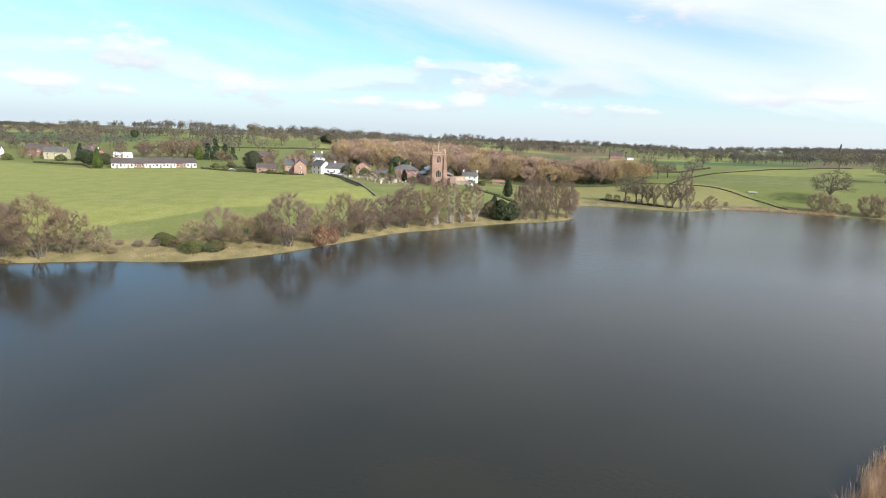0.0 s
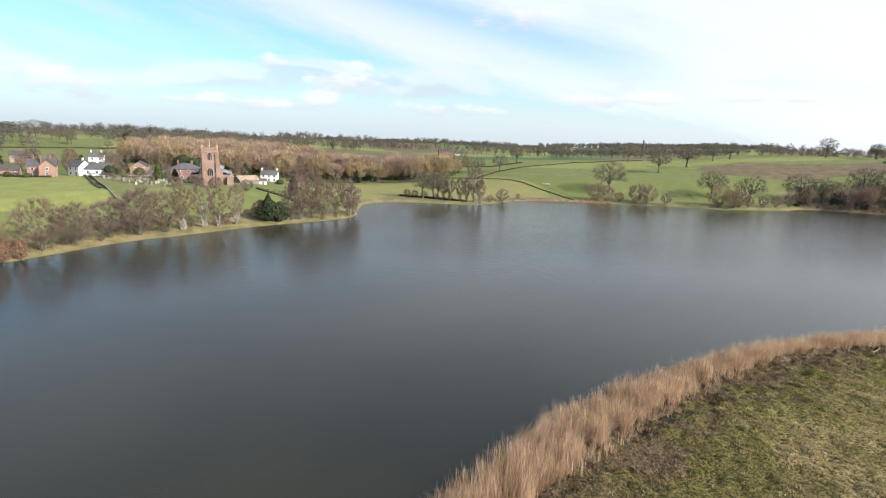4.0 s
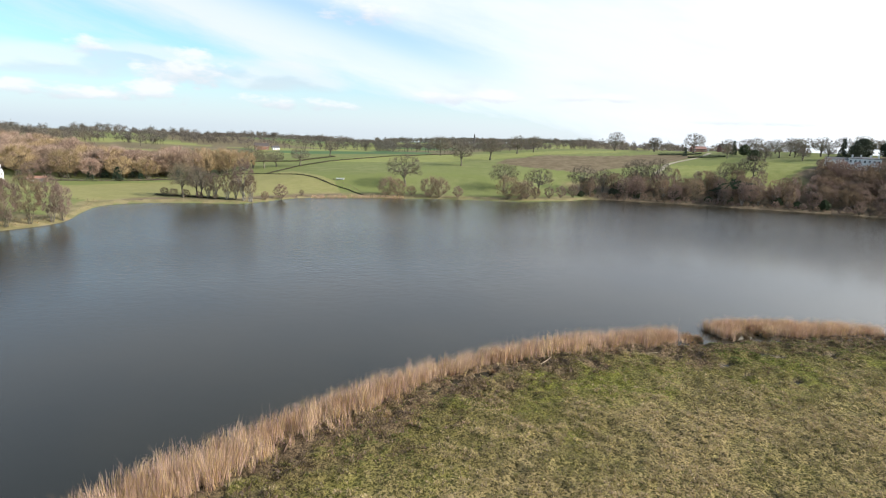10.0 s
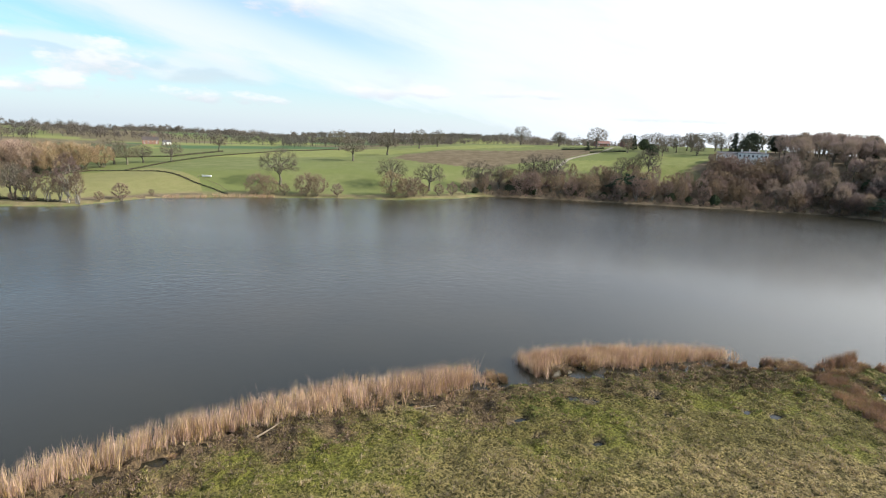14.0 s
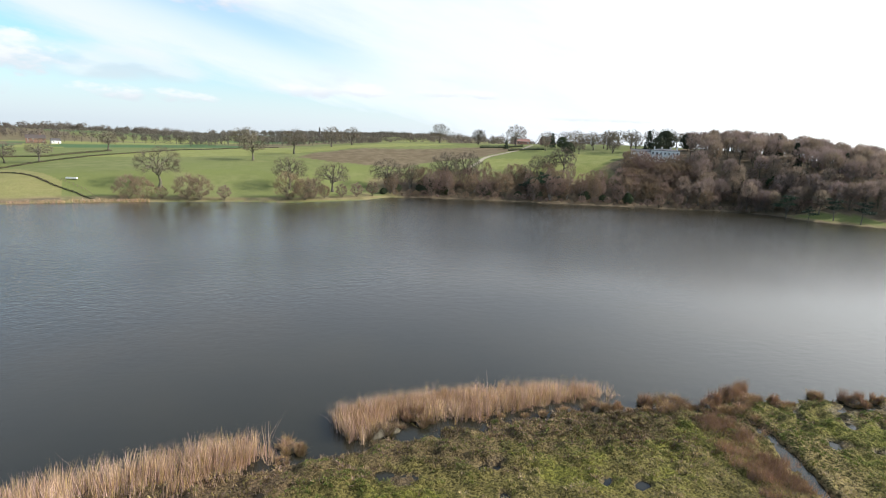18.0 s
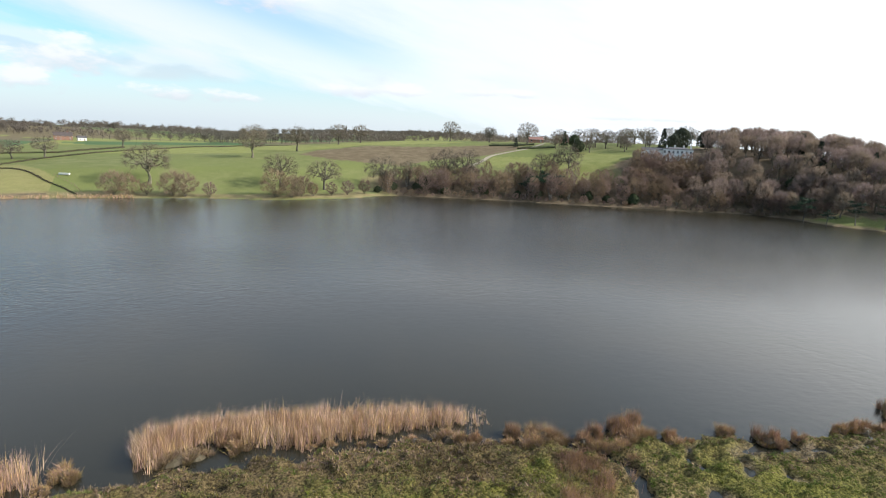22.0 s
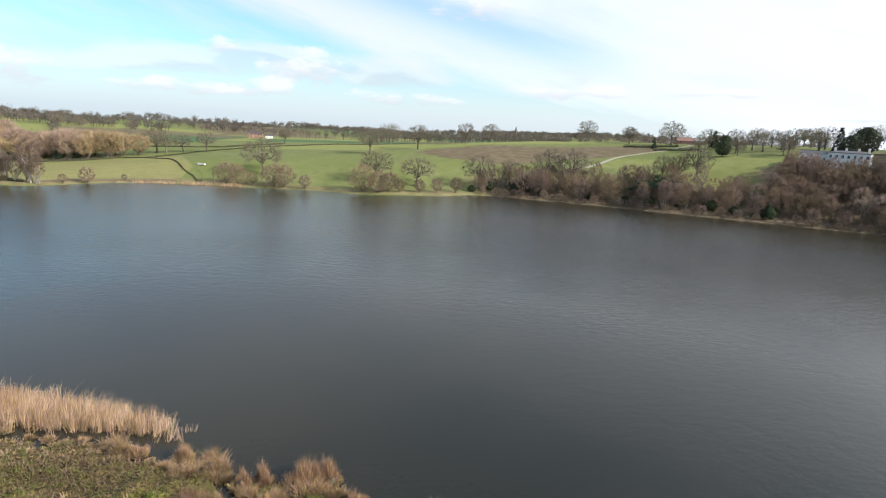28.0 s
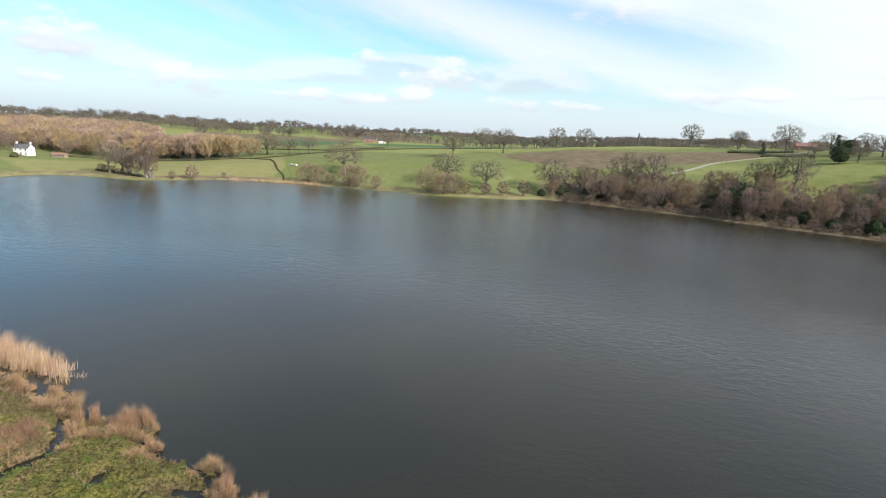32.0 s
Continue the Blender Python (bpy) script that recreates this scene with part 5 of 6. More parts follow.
    arched(0.0, 0.6, 1.9, 2.4, 3.70, "west_door")
    arched(0.0, 11.9, 1.6, 2.8, 3.15, "belfry_window", "side")
    nave = Shape().prism([(-5.0, 0), (5.0, 0), (5.0, 7.2), (0, 9.2), (-5.0, 7.2)], 3.6, 25)
    part("nave", nave, M_SAND, ob)
    for s in (-1, 1):
        slope = Shape().prism([(0, 9.25), (s * 5.3, 7.15), (s * 5.3, 7.35), (0, 9.47)], 3.8, 25.3)
        part("nave_roof", slope, M_LEAD, ob)
        aisle = Shape().box(min(s * 5.0, s * 8.4), 6.0, 0, max(s * 5.0, s * 8.4), 24, 4.8)
        part("aisle", aisle, M_SAND, ob)
        lean = Shape().prism([(s * 5.0, 5.9), (s * 8.7, 4.75), (s * 8.7, 4.95), (s * 5.0, 6.1)], 5.9, 24.1)
        part("aisle_roof", lean, M_LEAD, ob)
        for k in range(4):
            by = 6.4 + k * 5.6
            part("aisle_buttress", Shape().box(min(s * 8.4, s * 9.2), by - 0.35, 0, max(s * 8.4, s * 9.2), by + 0.35, 3.9), M_SAND, ob)
            part("parapet_block", Shape().box(min(s * 8.0, s * 8.4), by - 0.9, 4.9, max(s * 8.0, s * 8.4), by + 0.9, 5.6), M_SAND, ob)
    for k in range(3):
        arched(9.2 + 5.6 * k, 1.2, 1.7, 2.7, 8.42, "aisle_window", "side")
    turret = Shape().box(6.6, 3.4, 0, 9.4, 6.6, 4.0)
    part("porch", turret, M_SAND, ob)
    part("porch_roof", Shape().prism([(6.4, 3.9), (9.6, 3.9), (8.0, 5.0)], 3.3, 6.7), M_LEAD, ob)


M_STONE_RED = material("dressed_sandstone", (0.42, 0.27, 0.19), grain=0.8, spread=0.15, second=(0.34, 0.21, 0.15))
M_PINK = material("pink_brick", (0.32, 0.195, 0.145), grain=1.0, second=(0.27, 0.165, 0.125), bump=0.2)
M_TAN_ROOF = material("tan_roof", (0.30, 0.22, 0.15), grain=1.0, second=(0.24, 0.17, 0.12))
M_YELLOW = material("ochre_render", (0.34, 0.31, 0.20), grain=0.6, spread=0.1)
church()
house("brick_house", -112, 299, 22, 11.5, 8, 5.2, 8.4, M_PINK, M_SLATE, "pink brick farmhouse with slate roof and tall brick chimneys", 2, 3, ((-3.2, 0, 1.6, M_BRICK), (3.4, 0.5, 1.4, M_BRICK)))
house("brick_gable", -108, 295.5, 22, 6.5, 7, 5.2, 8.2, M_PINK, M_BROWN_TILE, "pink brick gabled wing with a pale bay", 2, 1, ((-2.4, 2.0, 1.5, M_BRICK),), cross=True, door=False)
house("brick_barn", -132, 306, 20, 11, 6.5, 3.0, 5.2, M_PINK, M_BROWN_TILE, "low pink brick outbuilding behind a hedge", 1, 3, (), side_windows=0)
house("white_house", -101, 311, -32, 8, 7, 4.8, 7.8, M_RENDER, M_SLATE, "white rendered house with a grey slate roof", 2, 2, ((2.5, 0, 1.0, M_RENDER),))
house("white_wing", -93, 312, 10, 11, 6, 3.6, 6.6, M_RENDER, M_SLATE, "low white wing with a long slate roof", 1, 3, ((0, 0, 0.9, M_RENDER),), door=False)
house("far_white_house", -140, 420, 15, 9, 7, 5.0, 8.0, M_RENDER, M_SLATE, "white house half hidden behind bare trees", 2, 2, ((-3, 0, 1.2, M_RENDER), (3, 0, 1.2, M_RENDER)))
house("far_brick_house", -176, 400, 25, 12, 7, 4.8, 7.6, M_PINK, M_BROWN_TILE, "brick house among trees behind the farm", 2, 3, ((0, 0, 1.2, M_BRICK),))
house("gabled_house", -84, 342, 12, 9, 8, 4.6, 7.4, M_PINK, M_BROWN_TILE, "pink brick gabled house with white bargeboards", 2, 2, (), cross=True, door=False)
house("garage", -67, 318, 15, 8, 6, 2.4, 3.8, M_WOOD, M_SLATE, "dark timber garage by the churchyard", 1, 2, (), side_windows=0)
house("brick_villa", -52, 316, 14, 14, 10, 5.8, 8.4, M_BRICK, M_SLATE, "square red brick villa with hipped slate roof and white sash windows", 2, 4, ((-3.5, 1, 1.3, M_BRICK), (3.0, 1, 1.3, M_BRICK)), hip=True, side_windows=2)
house("white_cottage", -16.5, 361, -4, 9.8, 5.6, 4.6, 6.9, M_RENDER, M_SLATE, "white cottage with slate roof and a chimney at each gable", 2, 3, ((-4.5, 0, 1.2, M_RENDER), (4.5, 0, 1.2, M_RENDER)), side_windows=1)
house("tan_roof_shed", -22, 318, 40, 11, 7, 2.4, 4.6, M_STONE, M_TAN_ROOF, "low stone shed with a broad tan roof", 1, 2, (), side_windows=0, group="sheds")
house("white_shed", -15, 326, 20, 4, 4, 2.4, 3.4, M_RENDER, M_SLATE, "small white shed at the pasture gate", 1, 1, (), side_windows=0, group="sheds")
house("red_shed", 2, 366, 0, 8, 4, 2.0, 3.0, M_WOOD, M_BRICK, "low shed with a rusty red roof behind a hedge", 1, 2, (), side_windows=0, door=False, group="sheds")


def terrace():
    """The long single-storey row beyond the left field: eight homes under one dark roof."""
    a, b = Vector((-219, 292)), Vector((-183.5, 319))
    way = (b - a).normalized()
    turn = math.degrees(math.atan2(way.y, way.x))
    for k in range(8):
        c = a + way * ((k + 0.5) * (b - a).length / 8)
        house("terrace_home", c.x, c.y, turn, (b - a).length / 8, 8, 2.7, 5.2, M_BRICK if k % 4 == 2 else M_RENDER, M_BROWN_TILE, "single-storey white and brick home under a long brown roof", 1, 3, (), side_windows=0, group="row of terrace homes")


terrace()
for x, y, turn, wide, wall, roof, label in [(-262, 328, 30, 10, M_BRICK, M_BROWN_TILE, "red brick gabled house at the village edge"), (-252, 326, -40, 9, M_BRICK, M_SLATE, "red brick house with steep slate roof"),
                                            (-285, 330, 20, 13, M_YELLOW, M_SLATE, "ochre rendered house with dark roof"), (-310, 345, 20, 16, M_BRICK, M_BROWN_TILE, "long brick house beyond the lane"),
                                            (-278, 352, 10, 9, M_RENDER, M_SLATE, "white gabled house beyond the lane"), (-318, 318, 25, 8, M_RENDER, M_SLATE, "white house at the field's far corner")]:
    house("village_house", x, y, turn, wide, 7, 4.8, 7.8, wall, roof, label, 2, 3, ((wide * 0.3, 0, 1.0, M_BRICK),))
house("village_hall", -262, 362, 20, 11, 6, 2.2, 3.6, M_RENDER, M_RENDER, "low village hall with a white roof", 1, 3, (), side_windows=0)
# The white hall above the wooded slope.
house("white_hall", 469, 242, -55, 17, 9, 7.8, 8.8, M_RENDER, M_SLATE, "large white hall with a parapet, sash windows and many chimneys", 2, 7, ((-6.5, 0, 1.2, M_RENDER), (-2, 0, 1.2, M_RENDER), (3, 0, 1.2, M_RENDER), (7, 0, 1.4, M_RENDER)), hip=True, side_windows=3, group="the hall")
house("hall_wing", 461, 254.5, -55, 12, 7, 5.8, 7.0, M_RENDER, M_SLATE, "low white service wing of the hall", 1, 5, (), side_windows=0, group="the hall")
house("red_barn", 480, 384, -25, 12, 7, 2.6, 4.6, M_BRICK, M_BRICK, "low barn with an orange tiled roof on the ridge", 1, 3, (), side_windows=0, group="ridge farm")
house("ridge_farm", 498, 372, -20, 10, 7, 4.0, 6.6, M_BRICK, M_BROWN_TILE, "brick farmhouse among trees on the ridge", 2, 3, ((3, 0, 1.2, M_BRICK),), group="ridge farm")
house("far_farm", 146, 727, 0, 16, 9, 4.8, 8.0, M_BRICK, M_BROWN_TILE, "brick farm far across the fields", 2, 4, ((4, 0, 1.2, M_BRICK),), group="far farms")
house("far_white_barn", 162, 722, 10, 8, 6, 3.0, 5.0, M_RENDER, M_SLATE, "white barn far across the fields", 1, 2, (), group="far farms")


def obelisk():
    x, y = 591, 1052
    ob = thing("obelisk", Matrix.Translation((x, y, ground_at(x, y) - 1)), "tall grey stone obelisk on the skyline", "monument")
    part("plinth", Shape().box(-2.6, -2.6, 0, 2.6, 2.6, 4), M_SLATE, ob)
    shaft = Shape()
    shaft.tube([(0, 0, 4), (0, 0, 24), (0, 0, 27)], [2.2, 1.5, 0.05], 4)
    part("shaft", shaft, M_SLATE, ob)


obelisk()


# ---- churchyard, walls, hedges, fences ----
def gravestones():
    rng = np.random.RandomState(8)
    slab, cross = Shape(), Shape()
    slab.prism([(-0.35, -0.2), (0.35, -0.2), (0.35, 0.85), (0.22, 1.05), (0, 1.12), (-0.22, 1.05), (-0.35, 0.85)], -0.07, 0.07)
    cross.box(-0.09, -0.08, -0.2, 0.09, 0.08, 1.6).box(-0.38, -0.07, 0.95, -0.09, 0.07, 1.13).box(0.09, -0.07, 0.95, 0.38, 0.07, 1.13).box(-0.4, -0.35, -0.2, 0.4, -0.08, 0.2)
    slab, cross = slab.mesh("gravestone", M_STONE), cross.mesh("cross", M_STONE)
    ring = [(-84, 292), (-64, 262), (-47, 236), (-38, 240), (-38, 262), (-34, 285), (-50, 298), (-66, 304)]
    count = 0
    while count < 110:
        x, y = rng.uniform(-84, -34), rng.uniform(236, 304)
        x, y = round(x / 1.7) * 1.7 + rng.normal(0, 0.15), round(y / 2.6) * 2.6 + rng.normal(0, 0.2)
        if not within(x, y, ring):
            continue
        count += 1
        tall = rng.uniform(0.6, 1.2)
        one = rng.rand() < 0.12
        ob = tagged(new("grave_cross" if one else "gravestone", cross if one else slab), "pale weathered stone cross on a grave" if one else "pale weathered upright gravestone in the churchyard", "gravestone", "churchyard gravestones")
        ob.matrix_world = Matrix.Translation((x, y, ground_at(x, y))) @ Matrix.Rotation(radians(rng.normal(15, 8)), 4, "Z") @ Matrix.Rotation(radians(rng.normal(0, 4)), 4, "X") @ Matrix.Diagonal((1.1, 1.2, tall, 1))


gravestones()


def hedge(line, wide, high, seed, label, name="hedge", mat=None):
    """A clipped bare hedge: a dense band of twigs along a line."""
    rng, shape = np.random.RandomState(seed), Shape()
    for (ax, ay), (bx, by) in zip(line, line[1:]):
        length = math.hypot(bx - ax, by - ay)
        for _ in range(int(length * 26)):
            k = rng.rand()
            x, y = ax + (bx - ax) * k + rng.normal(0, wide * 0.28), ay + (by - ay) * k + rng.normal(0, wide * 0.28)
            base = land_cache(x, y)
            h = high * rng.uniform(0.0, 0.75)
            a = Vector(rng.normal(0, 1, 3)) + Vector((0, 0, 0.8))
            a.normalize()
            p = Vector((x, y, base + h))
            shape.blade(p, p + a * 0.55, 0.13, a.cross(Vector(rng.normal(0, 1, 3))).normalized())
        n = max(2, int(length / 4))
        core = [(ax + (bx - ax) * i / n, ay + (by - ay) * i / n) for i in range(n + 1)]
        shape.tube([(px, py, land_cache(px, py) + high * 0.22) for px, py in core], [high * 0.24] * (n + 1), 6)
    tagged(new(name, shape.mesh(name, mat or M_HEDGE)), label, "hedge", "field hedges")


CACHE = {}


def land_cache(x, y):
    key = (round(x / 3), round(y / 3))
    if key not in CACHE:
        CACHE[key] = ground_at(key[0] * 3, key[1] * 3)
    return CACHE[key]


hedge([(101, 398), (118, 388), (133, 374), (142, 356), (149, 339), (156, 327), (161, 312)], 0.6, 0.42, 401, "low dark hedge along the field ditch")
hedge([(-8, 372), (20, 378), (50, 384), (82, 388), (101, 398)], 1.6, 1.9, 402, "dark clipped hedge along the valley lane")
hedge([(60, 311), (67, 308), (74, 305), (81, 301), (88, 297), (94, 293)], 1.6, 1.3, 403, "dark bramble hedge along the headland ditch")
hedge([(-275, 300), (-240, 296), (-222, 280)], 1.4, 1.3, 404, "low hedge at the edge of the village")
hedge([(-176, 312), (-150, 306), (-128, 300), (-118, 293), (-104, 290)], 1.2, 1.2, 405, "clipped garden hedge in front of the farm")
hedge([(424, 372), (440, 366), (458, 360)], 2.0, 2.6, 406, "tall dark yew hedge of the walled garden", mat=M_EVERGREEN)
hedge([(433, 350), (444, 343), (456, 335)], 1.8, 2.2, 407, "dark clipped yew hedge by the track", mat=M_EVERGREEN)
hedge([(12, 252), (2, 262), (-8, 268)], 1.2, 1.4, 408, "dark hedge below the churchyard")
hedge([(-102, 316), (-92, 296), (-80, 272), (-68, 248), (-58, 232)], 0.8, 0.7, 411, "dark bramble growth over the churchyard wall")
hedge([(-178, 326), (-160, 330), (-140, 340)], 1.3, 1.6, 412, "dark hedge round a village paddock")
hedge([(-330, 470), (-270, 520), (-215, 560), (-150, 600)], 1.6, 2.0, 413, "dark hedge across the hill field")
hedge([(118, 388), (140, 420), (170, 452), (215, 480), (330, 556)], 1.0, 0.9, 409, "hedge between the pasture and the far corn")
hedge([(52, 478), (92, 480), (150, 470), (190, 520)], 1.4, 1.4, 410, "hedge round the far green field")


def stone_wall():
    """The churchyard's dark stone wall beside the field, with a coping."""
    ob = thing("churchyard_wall", Matrix.Identity(4), "dark weathered stone wall between field and churchyard", "wall", kind="structure")
    line = [(-100, 318), (-90, 297), (-78, 273), (-66, 249), (-57, 234), (-47, 218)]
    for (ax, ay), (bx, by) in zip(line, line[1:]):
        length, turn = math.hypot(bx - ax, by - ay), math.atan2(by - ay, bx - ax)
        za, zb = ground_at(ax, ay), ground_at(bx, by)
        for name, w, lo, hi, mat in (("wall_run", 0.25, -0.4, 0.8, M_DARKSTONE), ("coping", 0.32, 0.8, 0.95, M_DARKSTONE)):
            shape, c, s = Shape(), math.cos(turn), math.sin(turn)
            for x, y, z in ((ax, ay, za), (bx, by, zb)):
                for o in (-w, w):
                    shape.v += [(x - s * o, y + c * o, z + lo), (x - s * o, y + c * o, z + hi)]
            shape.f = [(0, 1, 3, 2), (4, 6, 7, 5), (0, 4, 5, 1), (2, 3, 7, 6), (1, 5, 7, 3), (0, 2, 6, 4)]
            part(name, shape, mat, ob)


M_DARKSTONE = material("dark_wall_stone", (0.165, 0.140, 0.105), grain=1.5, second=(0.110, 0.105, 0.070), bump=0.6, bump_scale=4.0)
stone_wall()


def fence(line, label, gap=3.0):
    """Posts and two wires along a line."""
    ob = thing("fence", Matrix.Identity(4), label, "fence", "field fences")
    rng = np.random.RandomState(len(line) * 7)
    post = Shape().box(-0.07, -0.07, -0.4, 0.07, 0.07, 1.15).mesh("post", M_WOOD)
    for (ax, ay), (bx, by) in zip(line, line[1:]):
        n = max(1, int(math.hypot(bx - ax, by - ay) / gap))
        tops = []
        for i in range(n + 1):
            x, y = ax + (bx - ax) * i / n, ay + (by - ay) * i / n
            p = part("post", post, None, ob)
            p.matrix_basis = Matrix.Translation((x, y, ground_at(x, y))) @ Matrix.Rotation(rng.normal(0, 0.05), 4, "X")
            tops.append((x, y, ground_at(x, y)))
        for h in (0.55, 1.0):
            rail = Shape()
            rail.tube([(x, y, z + h) for x, y, z in tops], [0.025] * len(tops), 4)
            part("rail", rail, M_WOOD, ob)


fence([(152, 348), (160, 330), (163, 314)], "post and rail fence running down to the water")
fence([(-5, 268), (8, 282), (22, 290), (36, 291)], "post and wire fence below the churchyard")
fence([(404, 336), (424, 341), (442, 346)], "post and rail fence beside the track")


def pole_line():
    for x, y, h, arms in [(-258, 380, 9, True), (-191, 350, 8, False), (-72, 322, 8.5, False), (-110, 345, 8, False)]:
        ob = thing("utility_pole", Matrix.Translation((x, y, ground_at(x, y))), "wooden utility pole behind the village houses", "pole", "utility poles")
        mast = Shape()
        mast.tube([(0, 0, -0.5), (0, 0, h)], [0.16, 0.11], 6, True)
        part("mast", mast, M_WOOD, ob)
        part("crossarm", Shape().box(-0.9, -0.06, h - 0.6, 0.9, 0.06, h - 0.45), M_WOOD, ob)
        if arms:
            twin = Shape()
            twin.tube([(2.2, 0, -0.5), (2.2, 0, h)], [0.16, 0.11], 6, True)
            part("mast", twin, M_WOOD, ob)
            part("transformer", Shape().box(0.6, -0.45, h * 0.42, 1.6, 0.45, h * 0.42 + 1.3), M_METAL, ob)
            part("crossarm", Shape().box(-0.2, -0.07, h * 0.40, 2.4, 0.07, h * 0.42), M_WOOD, ob)


pole_line()


def trough(x, y, turn, label):
    ob = thing("feed_trough", Matrix.Translation((x, y, ground_at(x, y))) @ Matrix.Rotation(radians(turn), 4, "Z"), label, "trough", "field troughs")
    box = Shape().box(-2.4, -0.6, 0.25, 2.4, 0.6, 0.4).box(-2.4, -0.6, 0.4, 2.4, -0.5, 1.0).box(-2.4, 0.5, 0.4, 2.4, 0.6, 1.0).box(-2.4, -0.5, 0.4, -2.3, 0.5, 1.0).box(2.3, -0.5, 0.4, 2.4, 0.5, 1.0)
    part("basin", box, M_PAINT, ob)
    for sx in (-2.0, 2.0):
        for sy in (-0.45, 0.45):
            part("leg", Shape().box(sx - 0.06, sy - 0.06, -0.2, sx + 0.06, sy + 0.06, 0.26), M_METAL, ob)


trough(156, 348, -30, "pale metal feed trough on the pasture")


def car(x, y, turn, tint, label):
    """A parked car: body, glasshouse, wheels, lamps."""
    mat = {"white": M_RENDER, "grey": M_CAR}[tint]
    ob = thing("car", Matrix.Translation((x, y, ground_at(x, y))) @ Matrix.Rotation(radians(turn), 4, "Z"), label, "car", "parked cars")
    part("body", Shape().prism([(-2.1, 0.35), (2.1, 0.35), (2.15, 0.75), (1.1, 0.9), (-1.9, 0.95), (-2.15, 0.8)], -0.85, 0.85), mat, ob)
    part("glasshouse", Shape().prism([(-1.8, 0.93), (1.0, 0.9), (0.4, 1.40), (-1.3, 1.42)], -0.72, 0.72), M_GLASS, ob)
    part("roof", Shape().prism([(-1.3, 1.41), (0.4, 1.39), (0.3, 1.47), (-1.2, 1.49)], -0.7, 0.7), mat, ob)
    for wx in (-1.3, 1.3):
        for wy in (-0.85, 0.85):
            tyre = Shape()
            tyre.tube([(wx, wy - 0.1, 0.32), (wx, wy + 0.1, 0.32)], [0.33, 0.33], 12, True)
            wheel = part("wheel", tyre, M_GLASS, ob)
            rim = Shape()
            rim.tube([(wx, wy - 0.12, 0.32), (wx, wy + 0.12, 0.32)], [0.2, 0.2], 10, True)
            part("rim", rim, M_METAL, wheel)
    for wy in (-0.6, 0.6):
        part("headlight", Shape().box(2.08, wy - 0.15, 0.6, 2.18, wy + 0.15, 0.75), M_FRAME, ob)


for x, y, turn, tint, label in [(-92, 304, 40, "white", "white car parked by the churchyard wall"), (-86, 300, 20, "grey", "grey car parked by the churchyard wall"), (-76, 309, 10, "grey", "dark grey car parked near the garage"),
                                (-155, 309, 20, "white", "white van-sized car parked by the field hedge"), (-70, 311, 60, "white", "pale car parked near the garage")]:
    car(x, y, turn, tint, label)


def track():
    """The pale farm track up to the ridge, draped on the pasture."""
    line = rounded([(370, 318), (384, 326), (400, 337), (420, 342), (442, 347), (470, 362), (442, 347.2), (420, 342.2), (400, 337.2), (384, 326.2)], 6)[:31]
    shape = Shape()
    for i, (x, y) in enumerate(line):
        a = line[min(i + 1, len(line) - 1)] - line[max(i - 1, 0)]
        a = a / (np.linalg.norm(a) + 1e-9)
        for o in (-1.5, 1.5):
            px, py = x - a[1] * o, y + a[0] * o
            shape.v.append((px, py, ground_at(px, py) + 0.12))
    shape.f = [(2 * i, 2 * i + 1, 2 * i + 3, 2 * i + 2) for i in range(len(line) - 1)]
    tagged(new("track", shape.mesh("track", M_ROAD)), "pale gravel farm track up to the ridge", "track", kind="structure")


track()
# Evergreens and trees round the village and the hall.
for kind, x, y, h in [("cypress", -52, 276, 9), ("yew", -46, 279, 6), ("holm", -144, 314, 12), ("cypress", -221, 284, 11.5), ("holly", -84, 303, 5.5), ("holm", -56, 345, 11), ("holm", -64, 352, 12), ("holm", -45, 350, 9),
                      ("spruce", 470, 340, 12), ("holm", 448, 304, 9), ("holm", 500, 262, 14), ("spruce", 492, 270, 15), ("holm", 486, 258, 11), ("holm", 512, 252, 12), ("spruce", 438, 358, 8), ("holm", 470, 330, 9),
                      ("holm", -240, 300, 9), ("holm", -232, 305, 7), ("spruce", -262, 322, 12)]:
    plant(kind, x, y, h)
for x, y, h in [(-212, 386, 13), (-208, 390, 14), (-203, 394, 12.5), (-199, 398, 10), (-270, 330, 7), (-96, 352, 8), (-40, 330, 7), (-128, 372, 9), (-180, 420, 9)]:
    plant("spruce", x, y, h, 1.5, "dark conifer behind the village houses")
plant("cypress", -217, 381, 11, 1.3, "tall yellow-green conifer behind the terrace")
for x, y, h in [(-251, 387, 13), (-246, 392, 14), (-242, 396, 15), (-238, 401, 14), (-233, 405, 14), (-256, 380, 12), (-262, 388, 12), (-228, 398, 13), (-224, 392, 12), (-250, 400, 14), (-270, 395, 11), (-280, 385, 10),
                (-160, 345, 10), (-150, 352, 9), (-122, 350, 11), (-175, 345, 9), (-105, 360, 12), (-38, 305, 8), (-30, 345, 9), (-60, 362, 11), (-80, 370, 11), (-140, 362, 10), (-132, 330, 8), (-118, 335, 9), (-92, 335, 8),
                (-195, 372, 9), (-140, 385, 12), (-165, 392, 11), (-300, 340, 9), (-320, 360, 11), (-340, 340, 10), (-110, 385, 12), (-95, 395, 12), (-75, 388, 12), (-55, 392, 12), (-125, 400, 12), (-150, 405, 11), (-88, 330, 7),
                (-70, 335, 8), (-250, 340, 8), (-292, 318, 8), (-305, 325, 8), (-275, 345, 9), (-64, 326, 7), (-98, 326, 6), (-20, 372, 10), (-40, 380, 11), (-5, 384, 10)]:
    plant("alder", x, y, h, 1.1, "bare brown tree among the village gardens")
